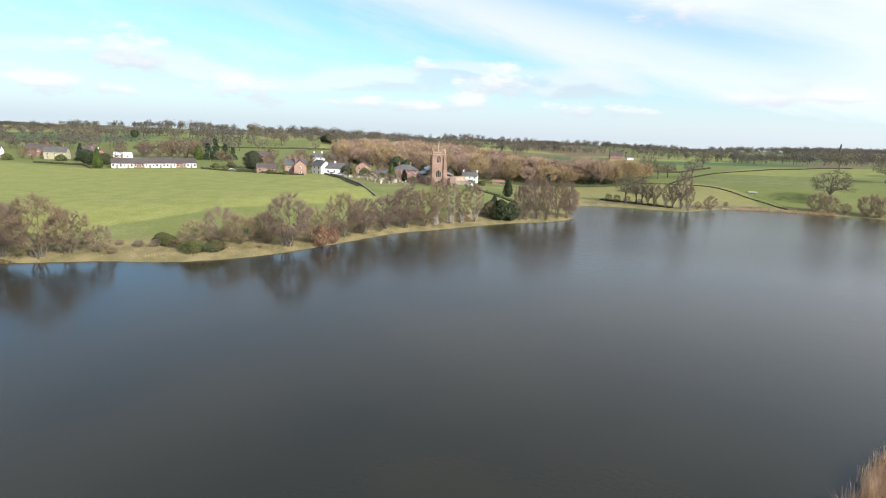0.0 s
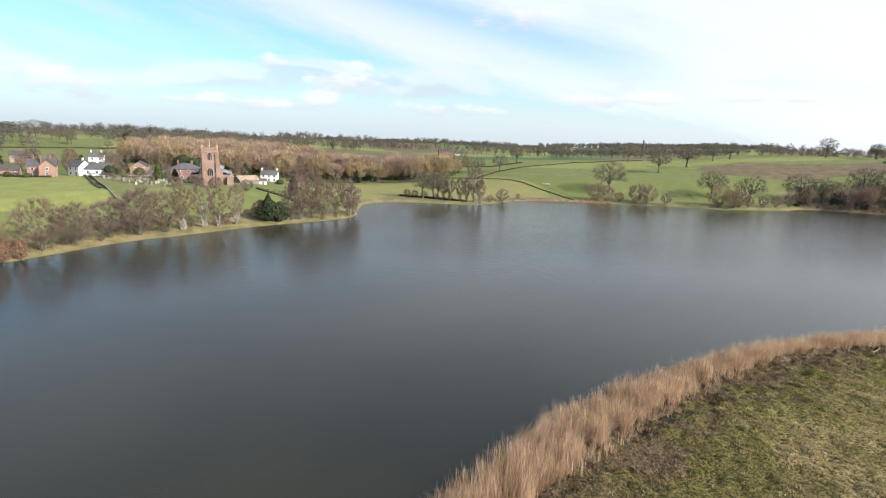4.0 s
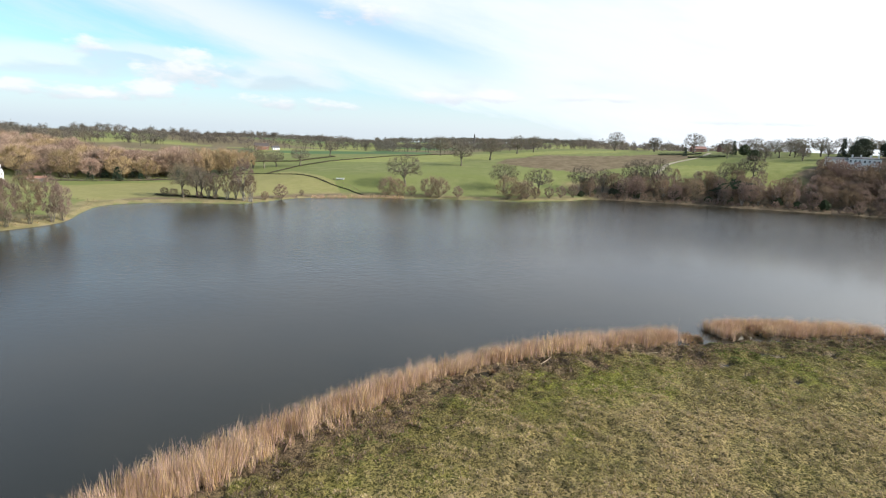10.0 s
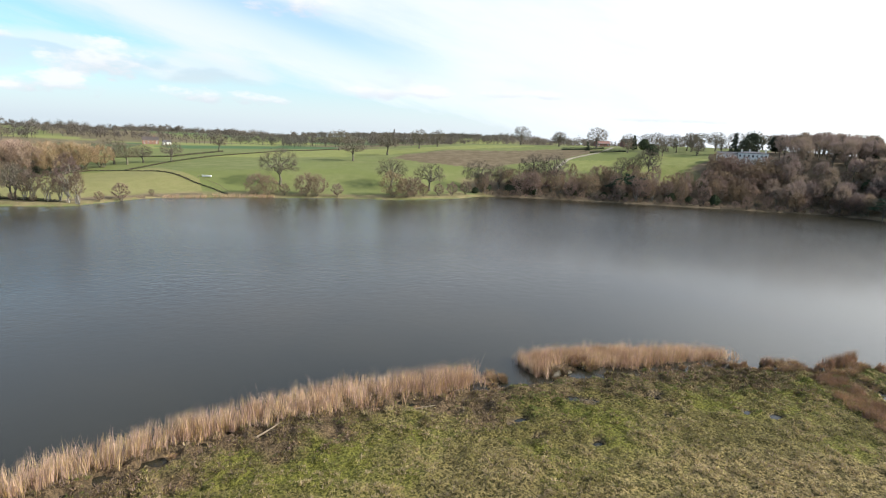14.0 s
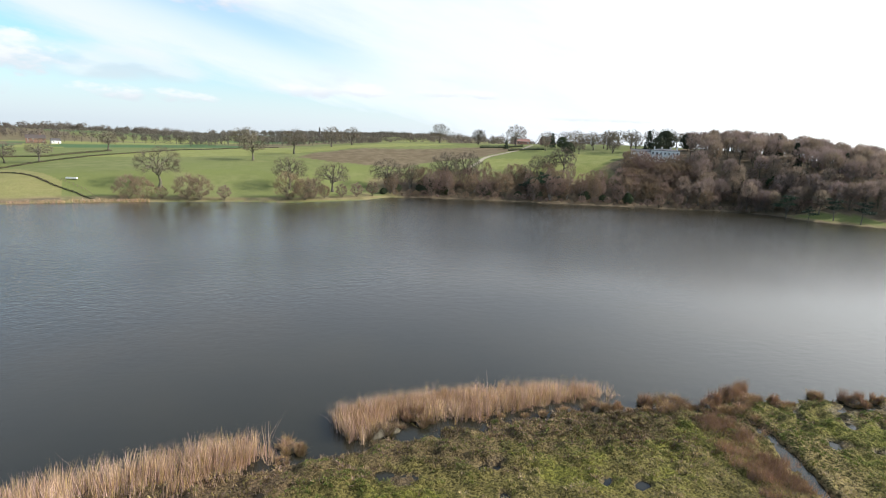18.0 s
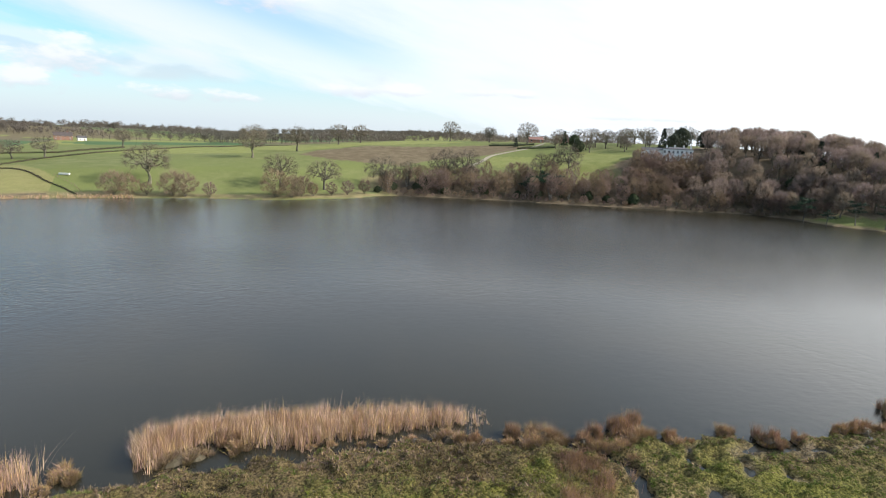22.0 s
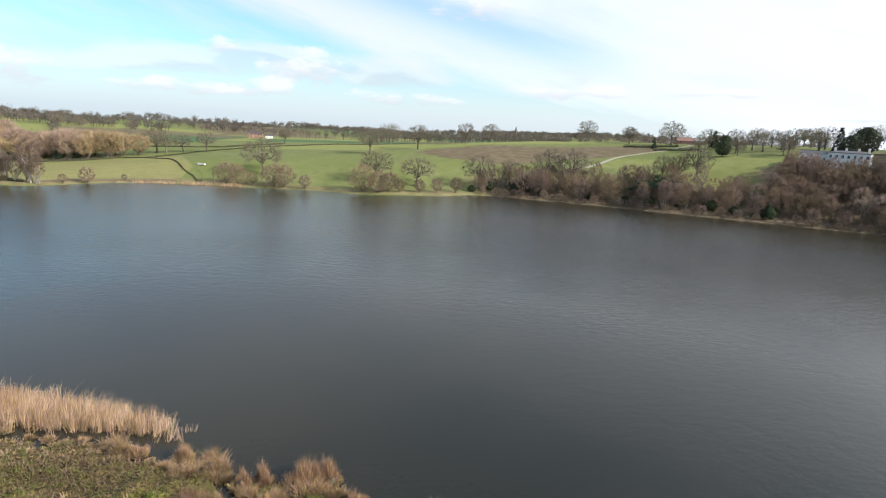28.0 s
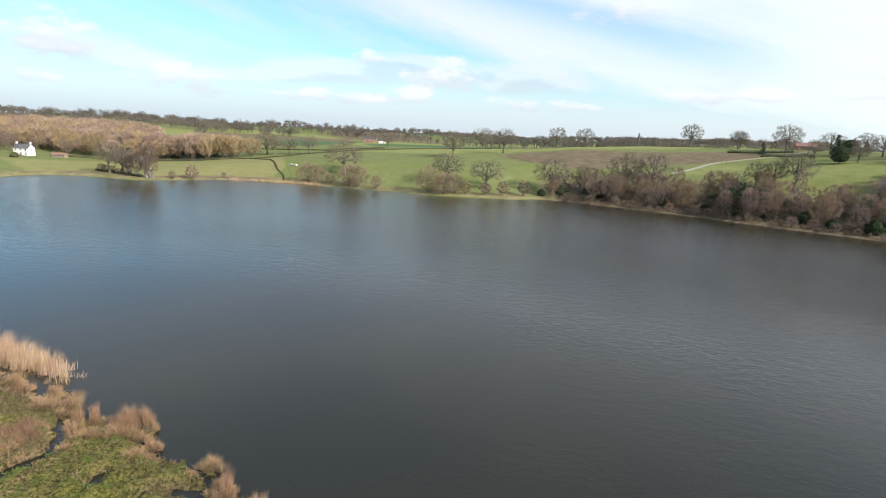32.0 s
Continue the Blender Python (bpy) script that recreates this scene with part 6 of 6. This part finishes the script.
for x, y, h in [(-240, 308, 5), (-246, 318, 6), (-232, 312, 4), (-272, 318, 4), (-300, 308, 4), (-172, 322, 3), (-166, 330, 3.5), (-160, 312, 2.5), (-120, 318, 4), (-126, 296, 2.5), (-115, 291, 2.2), (-86, 322, 3.5), (-80, 330, 4), (-60, 330, 4),
                (-64, 306, 2.6), (-35, 322, 3), (-30, 330, 4), (-8, 342, 3), (-45, 300, 2.4), (-72, 290, 2.2), (-60, 288, 2.0), (-142, 322, 4), (-150, 330, 4)]:
    plant("gorse", x, y, h, 1.0, "evergreen shrub in a village garden")
for x, y, h in [(480, 318, 12), (470, 345, 13), (490, 345, 12), (505, 330, 12), (515, 300, 14), (530, 280, 15), (500, 290, 12), (478, 288, 10), (485, 275, 11), (540, 300, 14), (470, 283, 9), (560, 290, 13), (445, 400, 12), (520, 360, 13), (545, 345, 13), (455, 300, 9), (462, 310, 11), (476, 305, 12), (492, 308, 12), (508, 315, 13), (525, 320, 13), (535, 262, 13), (550, 275, 13), (575, 280, 13), (590, 300, 14), (486, 300, 10), (452, 330, 10), (566, 262, 12), (600, 270, 13)]:
    plant("oak", x, y, h, 1.0, "bare tree in the hall's garden")
for x, y, h in [(-62, 262, 3.5), (-55, 255, 4), (-70, 272, 3), (-48, 252, 4.5), (-80, 288, 3), (-40, 262, 3), (-52, 292, 5), (-66, 296, 4), (-30, 256, 5), (-22, 254, 5), (-10, 258, 5), (-36, 246, 4.5), (-86, 306, 3.5)]:
    plant("tuft", x, y, h, 1.4, "bare brown shrub among the graves")


# ---- reeds and marsh growth ----
def blades_mesh(name, base, tip, width, rng, mat, bend=0.1):
    """Many blades from arrays of base and tip places, each bent once."""
    n = len(base)
    turn = rng.rand(n) * 2 * math.pi
    side = np.stack([np.cos(turn), np.sin(turn), np.zeros(n)], -1) * np.asarray(width).reshape(-1, 1)
    mid = base * 0.45 + tip * 0.55
    mid[:, :2] -= (tip - base)[:, :2] * bend
    verts = np.stack([base - side, base + side, mid + side * 0.8, mid - side * 0.8, tip], 1).reshape(-1, 3)
    k = np.arange(n)[:, None] * 5
    faces = np.concatenate([k + np.array([[0, 1, 2]]), k + np.array([[0, 2, 3]]), k + np.array([[3, 2, 4]])])
    return numpy_mesh(name, verts, faces, mat)


def tufts_mesh(name, base, tip, width, rng, mat):
    """Many plain tapered blades."""
    n = len(base)
    turn = rng.rand(n) * 2 * math.pi
    side = np.stack([np.cos(turn), np.sin(turn), np.zeros(n)], -1) * np.asarray(width).reshape(-1, 1)
    verts = np.stack([base - side, base + side, tip], 1).reshape(-1, 3)
    return numpy_mesh(name, verts, np.arange(n * 3).reshape(-1, 3), mat)


def scatter(rng, corners, count):
    xs, ys = [c[0] for c in corners], [c[1] for c in corners]
    x, y = rng.uniform(min(xs), max(xs), count * 4), rng.uniform(min(ys), max(ys), count * 4)
    keep = within(x, y, corners)
    return x[keep][:count], y[keep][:count]


def reed_bed(corners, count, low, high, seed, label, gaps=0.0, fray=1.2):
    """Reeds in tussocks: the stems of one tussock share their height and lean."""
    rng, per = np.random.RandomState(seed), 11
    x, y = scatter(rng, corners, count // per)
    x, y = x + rng.normal(0, fray * 0.4, len(x)), y + rng.normal(0, fray * 0.5, len(x))
    patch = value_noise(x, y, 0.8, seed) * 0.35 + value_noise(x, y, 4.3, seed + 1) * 0.65
    # The bed breaks up towards the land.
    inland = smooth(-0.8, 2.2, shore_distance(x, y) + 3.5 * (value_noise(x, y, 2.4, seed + 2) - 0.5)) * (y < 100)
    keep = patch + rng.rand(len(x)) * 0.5 - 0.40 * inland > gaps
    x, y, patch, inland = x[keep], y[keep], patch[keep], inland[keep]
    own = (low + (high - low) * (0.5 * patch + 0.5 * rng.rand(len(x)) ** 0.8)) * (1 - 0.30 * inland) * rng.uniform(0.82, 1.08, len(x))
    lean = rng.normal(0, 0.13, (len(x), 2)) + np.array([0.05, 0.03]) + 0.25 * np.stack([value_noise(x, y, 3.1, seed + 3) - 0.5, value_noise(x, y, 3.1, seed + 4) - 0.5], -1)
    x, y, tall, lean = np.repeat(x, per), np.repeat(y, per), np.repeat(own, per), np.repeat(lean, per, 0)
    n = len(x)
    x, y = x + rng.normal(0, 0.17, n), y + rng.normal(0, 0.17, n)
    tall = tall * np.where(rng.rand(n) < 0.22, rng.uniform(0.35, 0.85, n), rng.uniform(0.88, 1.10, n))
    lean = lean + rng.normal(0, 0.08, (n, 2)) + np.where(rng.rand(n, 1) < 0.06, rng.normal(0, 0.5, (n, 2)), 0)
    base = np.stack([x, y, np.maximum(height(x, y), -0.5) - 0.1], -1)
    tip = base + np.stack([lean[:, 0] * tall, lean[:, 1] * tall, tall + 0.1], -1)
    data = blades_mesh("reed_bed", base, tip, 0.008 + 0.014 * rng.rand(n), rng, M_REED)
    tagged(new("reed_bed", data), label, "reeds", kind="stuff")


MAIN_REEDS = [(35, 38), (43, 49), (53, 58.5), (63, 67.5), (75, 75), (88, 81), (102, 86.5), (115, 90.5), (128, 92.5), (140, 93.5), (150, 93), (157, 91.5),
              (159.5, 90.5), (157.5, 88), (155, 86.4), (149, 85.4), (144, 86.8), (134, 88.6), (126, 88.4), (118, 87.6), (111, 86), (103, 82.2), (92, 75.5), (84, 72), (76, 66.5), (66, 59), (57, 53), (48, 43)]
PATCH_REEDS = [(168, 87), (169, 92.5), (177, 91.2), (187, 88.2), (195, 84.4), (201, 80.8), (203, 79.4), (200, 79.4), (194, 81.2), (188, 82.4), (182, 83.4), (178, 86.2), (175, 88.4), (172, 88), (169.5, 86)]
FAR_FRINGE = [(132, 312), (162, 310.5), (172, 309), (171, 307), (162, 308), (132, 310)]
OAK_FRINGE = [(172, 308.5), (182, 307), (181, 305), (172, 306.5)]
reed_bed(MAIN_REEDS, 145000, 2.0, 3.3, 201, "dense bed of dry straw-coloured reeds in the shallows", 0.34)
reed_bed(PATCH_REEDS, 25000, 1.7, 3.1, 202, "patch of dry straw-coloured reeds standing in water", 0.52)
reed_bed([(157, 88), (158, 91), (160, 89), (159, 86)], 260, 1.2, 2.2, 203, "thin fringe of broken reeds at the end of the bed", 0.4)
reed_bed([(200, 78), (201, 81), (206, 78.5), (204, 77)], 180, 1.2, 2.0, 204, "thin fringe of broken reeds at the end of the patch", 0.4)
reed_bed(FAR_FRINGE, 2600, 1.2, 1.9, 205, "strip of orange reeds along the far waterline")
reed_bed(OAK_FRINGE, 900, 1.3, 2.0, 206, "strip of orange reeds below the shore oak")


def tussocks(name, rng, x, y, z, per, low, high, mat, label, spread=0.9, rise=0.9, width=0.12):
    """Domes of short blades, each dome of its own size."""
    m = len(x) * per
    size = np.repeat(low + (high - low) * rng.rand(len(x)) ** 1.7, per)
    turn, out = rng.rand(m) * 2 * math.pi, np.sqrt(rng.rand(m))
    cx, cy = np.cos(turn), np.sin(turn)
    bx, by = np.repeat(x, per), np.repeat(y, per)
    base = np.stack([bx + cx * out * size * 0.5, by + cy * out * size * 0.5, np.repeat(z, per) - 0.06], -1)
    reach = size * spread * out * rng.uniform(0.1, 1.0, m)
    tip = base + np.stack([cx * reach + rng.normal(0, 0.12, m) * size, cy * reach + rng.normal(0, 0.12, m) * size, size * rise * (1.05 - 0.75 * out) * rng.uniform(0.5, 1.1, m) + 0.06], -1)
    tagged(new(name, tufts_mesh(name, base, tip, size * width, rng, mat)), label, "grass", kind="stuff")


def marsh_tufts():
    """Short grass on the tussocks of the marsh: moss where it is wet, straw farther from the water."""
    rng = np.random.RandomState(301)
    x, y = rng.uniform(44, 250, 112000), rng.uniform(18, 94, 112000)
    d = shore_distance(x, y)
    d = ragged_edge(x, y, d)
    pool, cut = marsh_water(x, y, d)
    belt = 1 - smooth(3.0, 9.0, d + 8 * (value_noise(x, y, 3.5, 23) - 0.5))
    belt = belt * (1 - 0.55 * smooth(156, 163, x) - 0.25 * smooth(206, 214, x))
    keep = (d > 0.15) & (rng.rand(len(x)) < smooth(0.25, 0.60, marsh_lumps(x, y)) * (1 - 0.72 * belt)) & (pool < 0.3) & (cut < 0.3)
    x, y, d = x[keep], y[keep], d[keep]
    z = height(x, y, d) + marsh_rise(x, y, d)
    dry = np.clip(0.42 * value_noise(x, y, 9, 32) + 0.25 * value_noise(x, y, 2.5, 33) + 0.50 * smooth(6, 26, d) - 0.16 * smooth(156, 163, x) * (1 - smooth(6, 14, d)) - 0.62 * smooth(206, 214, x) + rng.normal(0, 0.10, len(x)), 0, 1)
    for name, mat, pick, label in (("moss_tussock", M_MOSS, dry <= 0.24, "bright green mossy tussocks at the marsh edge"), ("marsh_grass", M_TUFT, (dry > 0.24) & (dry <= 0.50), "green tussocks of marsh grass"), ("straw_grass", M_STRAW, dry > 0.50, "dry straw-coloured grass tussocks")):
        tussocks(name, rng, x[pick], y[pick], z[pick], 18 if mat is M_STRAW else 14, 0.22, 0.66 if mat is M_STRAW else 0.50, mat, label, width=0.065 if mat is M_STRAW else 0.085)


M_MOSS = material("marsh_moss", (0.105, 0.132, 0.024), grain=0.3, second=(0.140, 0.145, 0.040), island=True, random_tint=0.6, translucent=0.15)
M_STRAW = material("straw_grass", (0.40, 0.300, 0.150), grain=0.3, second=(0.21, 0.175, 0.068), island=True, random_tint=0.8, translucent=0.15)
marsh_tufts()


def brown_belt():
    """Dark dead sedge in hummocks between the reeds and the turf."""
    rng = np.random.RandomState(302)
    line = np.array([p for p in rounded(MARSH, 6) if 34 < p[0] < 256 and p[1] > 20])
    k = rng.rand(34000) * (len(line) - 1)
    i = k.astype(int)
    way = line[i + 1] - line[i]
    way /= np.linalg.norm(way, axis=1, keepdims=True) + 1e-6
    p = line[i] + (line[i + 1] - line[i]) * (k - i)[:, None] + np.stack([-way[:, 1], way[:, 0]], -1) * (rng.rand(len(k), 1) ** 1.4 * 15 - 0.8)
    x, y = p[:, 0], p[:, 1]
    d = ragged_edge(x, y, shore_distance(x, y))
    want = (1 - smooth(4.5, 12.0, d + 9 * (value_noise(x, y, 3.5, 23) - 0.5))) * smooth(0.32, 0.56, value_noise(x, y, 1.6, 42) * 0.6 + value_noise(x, y, 5, 43) * 0.4)
    pool, cut = marsh_water(x, y, d)
    keep = (d > -0.5) & (rng.rand(len(x)) < want * (1 - 0.45 * smooth(156, 163, x) - 0.35 * smooth(209, 214, x))) & (pool < 0.4) & (cut < 0.35)
    x, y, d = x[keep], y[keep], d[keep]
    tussocks("bog_sedge", rng, x, y, height(x, y, d) + marsh_rise(x, y, d), 13, 0.28, 0.85, M_BOG, "dark brown dead sedge along the marsh edge", 0.8, 0.7, 0.09)


M_BOG = material("bog_sedge", (0.230, 0.152, 0.086), grain=0.3, second=(0.120, 0.086, 0.040), island=True, random_tint=0.9, translucent=0.1)
brown_belt()


def sedge_clump(x, y, wide, high, kind, label):
    """A hummock of mud with a shock of dead growth on it."""
    rng = np.random.RandomState(int(x * 31 + y * 17))
    ob = thing("sedge_clump", Matrix.Translation((x, y, -0.05)), label, "marsh plant", "sedge clumps in the shallows")
    mound, rings = Shape(), 5
    for i in range(rings):
        k = i / (rings - 1)
        for s in range(12):
            a = 2 * math.pi * s / 12
            r = wide * 0.5 * (1.08 - 0.85 * k) * rng.uniform(0.8, 1.15)
            mound.v.append((r * math.cos(a), r * math.sin(a) * 0.8, -0.35 + (0.35 + high * 0.42) * math.sin(k * 1.5) + rng.normal(0, 0.04)))
    mound.f = [(i * 12 + s, i * 12 + (s + 1) % 12, i * 12 + 12 + (s + 1) % 12, i * 12 + 12 + s) for i in range(rings - 1) for s in range(12)]
    mound.f.append(tuple(range((rings - 1) * 12, rings * 12)))
    part("hummock", mound, M_MUD, ob)
    n = int(800 * wide)
    stretch, swing = rng.uniform(0.55, 1.0), rng.uniform(0, 3.1)
    # Shocks of growth lean out of a few hearts of unequal height.
    hearts = np.concatenate([rng.normal(0, wide * 0.30, (9, 2)), rng.uniform(0.30, 1.05, (9, 1))], 1)
    own = hearts[rng.randint(0, 9, n)]
    a, r = rng.rand(n) * 2 * math.pi, np.sqrt(rng.rand(n)) * wide * 0.17
    px, py = own[:, 0] + r * np.cos(a), own[:, 1] + r * np.sin(a)
    base = np.stack([px, py, high * 0.28 * np.clip(1 - (np.hypot(px, py) / wide * 1.6) ** 2, 0, 1) - 0.1], -1)
    up = kind == "herb"
    tall = high * rng.uniform(0.2, 1.05, n) * own[:, 2]
    fan = 0.16 if up else 0.40
    tip = base + np.stack([rng.normal(0, fan, n) * tall + (px - own[:, 0]) * 0.7, rng.normal(0, fan, n) * tall + (py - own[:, 1]) * 0.7, tall * (1.0 if up else 0.72)], -1)
    for p in (base, tip):
        p[:, 1] *= stretch
        p[:, :2] = p[:, :2] @ np.array([[math.cos(swing), math.sin(swing)], [-math.sin(swing), math.cos(swing)]])
    part("growth", blades_mesh("growth", base, tip, (0.008 + 0.010 * rng.rand(n)) if up else (0.008 + 0.016 * rng.rand(n)), rng, M_DOCK if up else M_BOG if kind == "litter" else M_SEDGE), None, ob)
    if not up and kind != "litter":
        m = n // 3
        pick = rng.randint(0, n, m)
        base, tip = base[pick] * 0.8, tip[pick].copy()
        tip[:, 2] += rng.uniform(0.0, 0.28, m) * high
        part("dead_stem", blades_mesh("dead_stem", base, tip, 0.010 + 0.012 * rng.rand(m), rng, M_DOCK), None, ob)
    if up:
        n = n // 2
        a, r = rng.rand(n) * 2 * math.pi, np.sqrt(rng.rand(n)) * wide * 0.5
        base = np.stack([r * np.cos(a), r * np.sin(a) * 0.8, np.full(n, 0.02)], -1)
        tip = base + np.stack([np.cos(a) * 0.3 + rng.normal(0, 0.2, n), np.sin(a) * 0.3 + rng.normal(0, 0.2, n), rng.uniform(0.2, 0.7, n)], -1)
        part("leaf_litter", blades_mesh("leaf_litter", base, tip, 0.03 + 0.02 * rng.rand(n), rng, M_SEDGE), None, ob)


M_MUD = material("wet_mud", (0.045, 0.034, 0.022), rough=0.6, grain=1.0, second=(0.07, 0.055, 0.03), bump=0.6, bump_scale=6.0)
SEDGE, HERB = "clump of dead tan sedge on a muddy hummock", "stand of dead reddish willowherb stems on a hummock"
for x, y, wide, high in [(162, 88.2, 2.6, 1.6), (160.3, 86.6, 1.3, 0.9), (177, 85.6, 2.0, 1.5), (184, 82.2, 1.0, 0.7), (186, 81.5, 1.1, 0.9), (189, 80.2, 0.8, 0.9), (191, 79.2, 0.9, 1.1), (194.3, 78, 1.9, 1.3),
                         (198, 76.6, 2.4, 1.8), (199.3, 75.6, 1.8, 1.4), (202, 74.3, 1.0, 0.7), (203.6, 72.8, 1.5, 1.0), (205.6, 71.6, 3.0, 1.8), (207.8, 71.8, 3.2, 2.0), (208.8, 70.6, 2.0, 1.4), (212.2, 67, 2.6, 1.6),
                         (214, 66.2, 3.0, 1.8), (216.5, 66.8, 3.2, 2.1), (218.6, 66.6, 2.6, 1.7), (213.4, 64, 2.6, 1.2), (220.6, 63.6, 2.4, 1.5), (222.4, 63.2, 1.4, 1.0), (228.6, 62.4, 1.9, 1.5), (227.4, 60.8, 1.5, 0.9),
                         (232.5, 57.6, 1.2, 0.8), (236.5, 56.2, 1.3, 0.9), (242, 55.6, 2.2, 1.9), (245.4, 54.4, 3.0, 1.6), (248, 52.6, 2.4, 1.4), (252, 53, 2.4, 1.5)]:
    sedge_clump(x, y, wide, high, "sedge", SEDGE)
for x, y, wide, high in [(205, 74.2, 1.5, 1.9), (200.6, 75.2, 1.3, 1.7), (177, 87.4, 2.8, 1.8), (211, 68.8, 1.8, 2.0), (213, 69, 1.9, 2.2), (217.4, 68.8, 2.6, 2.8), (219, 68.2, 2.2, 2.6), (216, 68, 1.6, 2.2), (221.4, 65, 1.4, 1.5),
                         (231, 58.6, 2.6, 2.3), (234.6, 56.8, 1.6, 1.7), (244, 55, 1.8, 1.8), (255, 54, 3.2, 3.1), (257, 52.5, 2.6, 2.8)]:
    sedge_clump(x, y, wide, high, "herb", HERB)
for x, y, wide, high in [(171, 86.4, 3.6, 1.7), (173, 86, 2.4, 1.4)]:
    sedge_clump(x, y, wide, high, "litter", "dark collapsed mound of dead reed litter")

spare = np.random.RandomState(307)
for k in range(30):
    x = 60 + 95 * (k + spare.rand()) / 30
    y = float(np.interp(x, [57, 66, 76, 84, 92, 103, 111, 118, 126, 134, 144, 149, 155], [53, 59, 66.5, 72, 75.5, 82.2, 86, 87.6, 88.4, 88.6, 86.8, 85.4, 86.4])) - spare.uniform(0.3, 3.2)
    sedge_clump(x, y, spare.uniform(0.9, 2.2), spare.uniform(0.5, 1.1), "litter" if k % 3 else "sedge", "low clump of dead sedge behind the reeds")


def thicket():
    """Reddish dead stems crowding the creek's bank."""
    rng = np.random.RandomState(306)
    x, y = scatter(rng, [(203, 69.5), (201, 64), (197.5, 58), (195, 52), (200, 46), (203, 51), (208, 57), (210.6, 60.5), (211.3, 63), (209.5, 67)], 38000)
    want = value_noise(x, y, 2.2, 61) * 0.6 + value_noise(x, y, 0.7, 62) * 0.4
    rim = np.clip((np.abs(x - 199.5 - (y - 53) * 0.62) - 1.0) / 3.5, 0, 1)
    keep = want + rng.rand(len(x)) * 0.35 - 0.62 * rim > 0.44
    x, y, want = x[keep], y[keep], want[keep]
    tall = rng.uniform(0.35, 1.0, len(x)) * (0.5 + 1.5 * want)
    base = np.stack([x, y, height(x, y) - 0.1], -1)
    tip = base + np.stack([rng.normal(0, 0.28, len(x)) * tall, rng.normal(0, 0.28, len(x)) * tall, tall], -1)
    tagged(new("willowherb_thicket", tufts_mesh("willowherb_thicket", base, tip, 0.010 + 0.014 * rng.rand(len(x)), rng, M_DOCK)), "thicket of dead reddish stems beside the creek", "marsh plant", kind="stuff")


thicket()


def fallen_branch(a, b, thick, label):
    """A bleached branch lying on the marsh, with two broken side shoots."""
    shape, a, b = Shape(), Vector(a), Vector(b)
    side = (b - a).cross(Vector((0, 0, 1)))
    knee = a.lerp(b, 0.55) + Vector((0, 0, 0.18)) + side * 0.08
    for p, q, r, s in ((a, knee, thick, thick * 0.8), (knee, b, thick * 0.8, thick * 0.4), (knee, knee + side * 0.3 + Vector((0, 0, 0.25)), thick * 0.5, thick * 0.2)):
        shape.tube((p, q), (r, s), 7, True)
    ob = thing("fallen_branch", Matrix.Identity(4), label, "branch", "branches lying on the marsh")
    part("limb", shape, M_WOOD, ob)


fallen_branch((127.6, 85.8, 0.45), (131.2, 87.8, 0.7), 0.13, "bleached fallen branch among dark sedge")
fallen_branch((133.5, 88.2, 0.45), (135.4, 88.4, 0.6), 0.10, "short bleached driftwood branch by the reeds")
fallen_branch((146.5, 84.6, 0.45), (150.5, 84.0, 0.55), 0.10, "broken pale branch at the foot of reeds")


def bank_grass():
    """Dead tan grass on the rough banks of the lake."""
    rng = np.random.RandomState(305)
    x, y = np.concatenate([rng.uniform(-135, 40, 120000), rng.uniform(36, 470, 150000)]), np.concatenate([rng.uniform(105, 250, 120000), rng.uniform(150, 325, 150000)])
    d = shore_distance(x, y)
    reach = np.where(x < 40, 5 + 17 * value_noise(x, y, 14, 51), np.where(x > 290, 0.4 + 1.2 * value_noise(x, y, 11, 53), 0.8 + 3.2 * value_noise(x, y, 11, 53)))
    keep = (d > 0.2) & (d < reach) & (x < 296) & (value_noise(x, y, 4, 52) * 0.6 + rng.rand(len(x)) * 0.6 > 0.42)
    x, y, d = x[keep], y[keep], d[keep]
    size = rng.uniform(0.2, 0.5, len(x))
    base = np.stack([x, y, height(x, y, d) - 0.15], -1)
    tip = base + np.stack([rng.normal(0, 0.35, len(x)) * size, rng.normal(0, 0.35, len(x)) * size, size + 0.15], -1)
    tagged(new("bank_grass", tufts_mesh("bank_grass", base, tip, size * 0.16, rng, M_SEDGE)), "tangled dead tan grass on the lake banks", "grass", kind="stuff")


bank_grass()
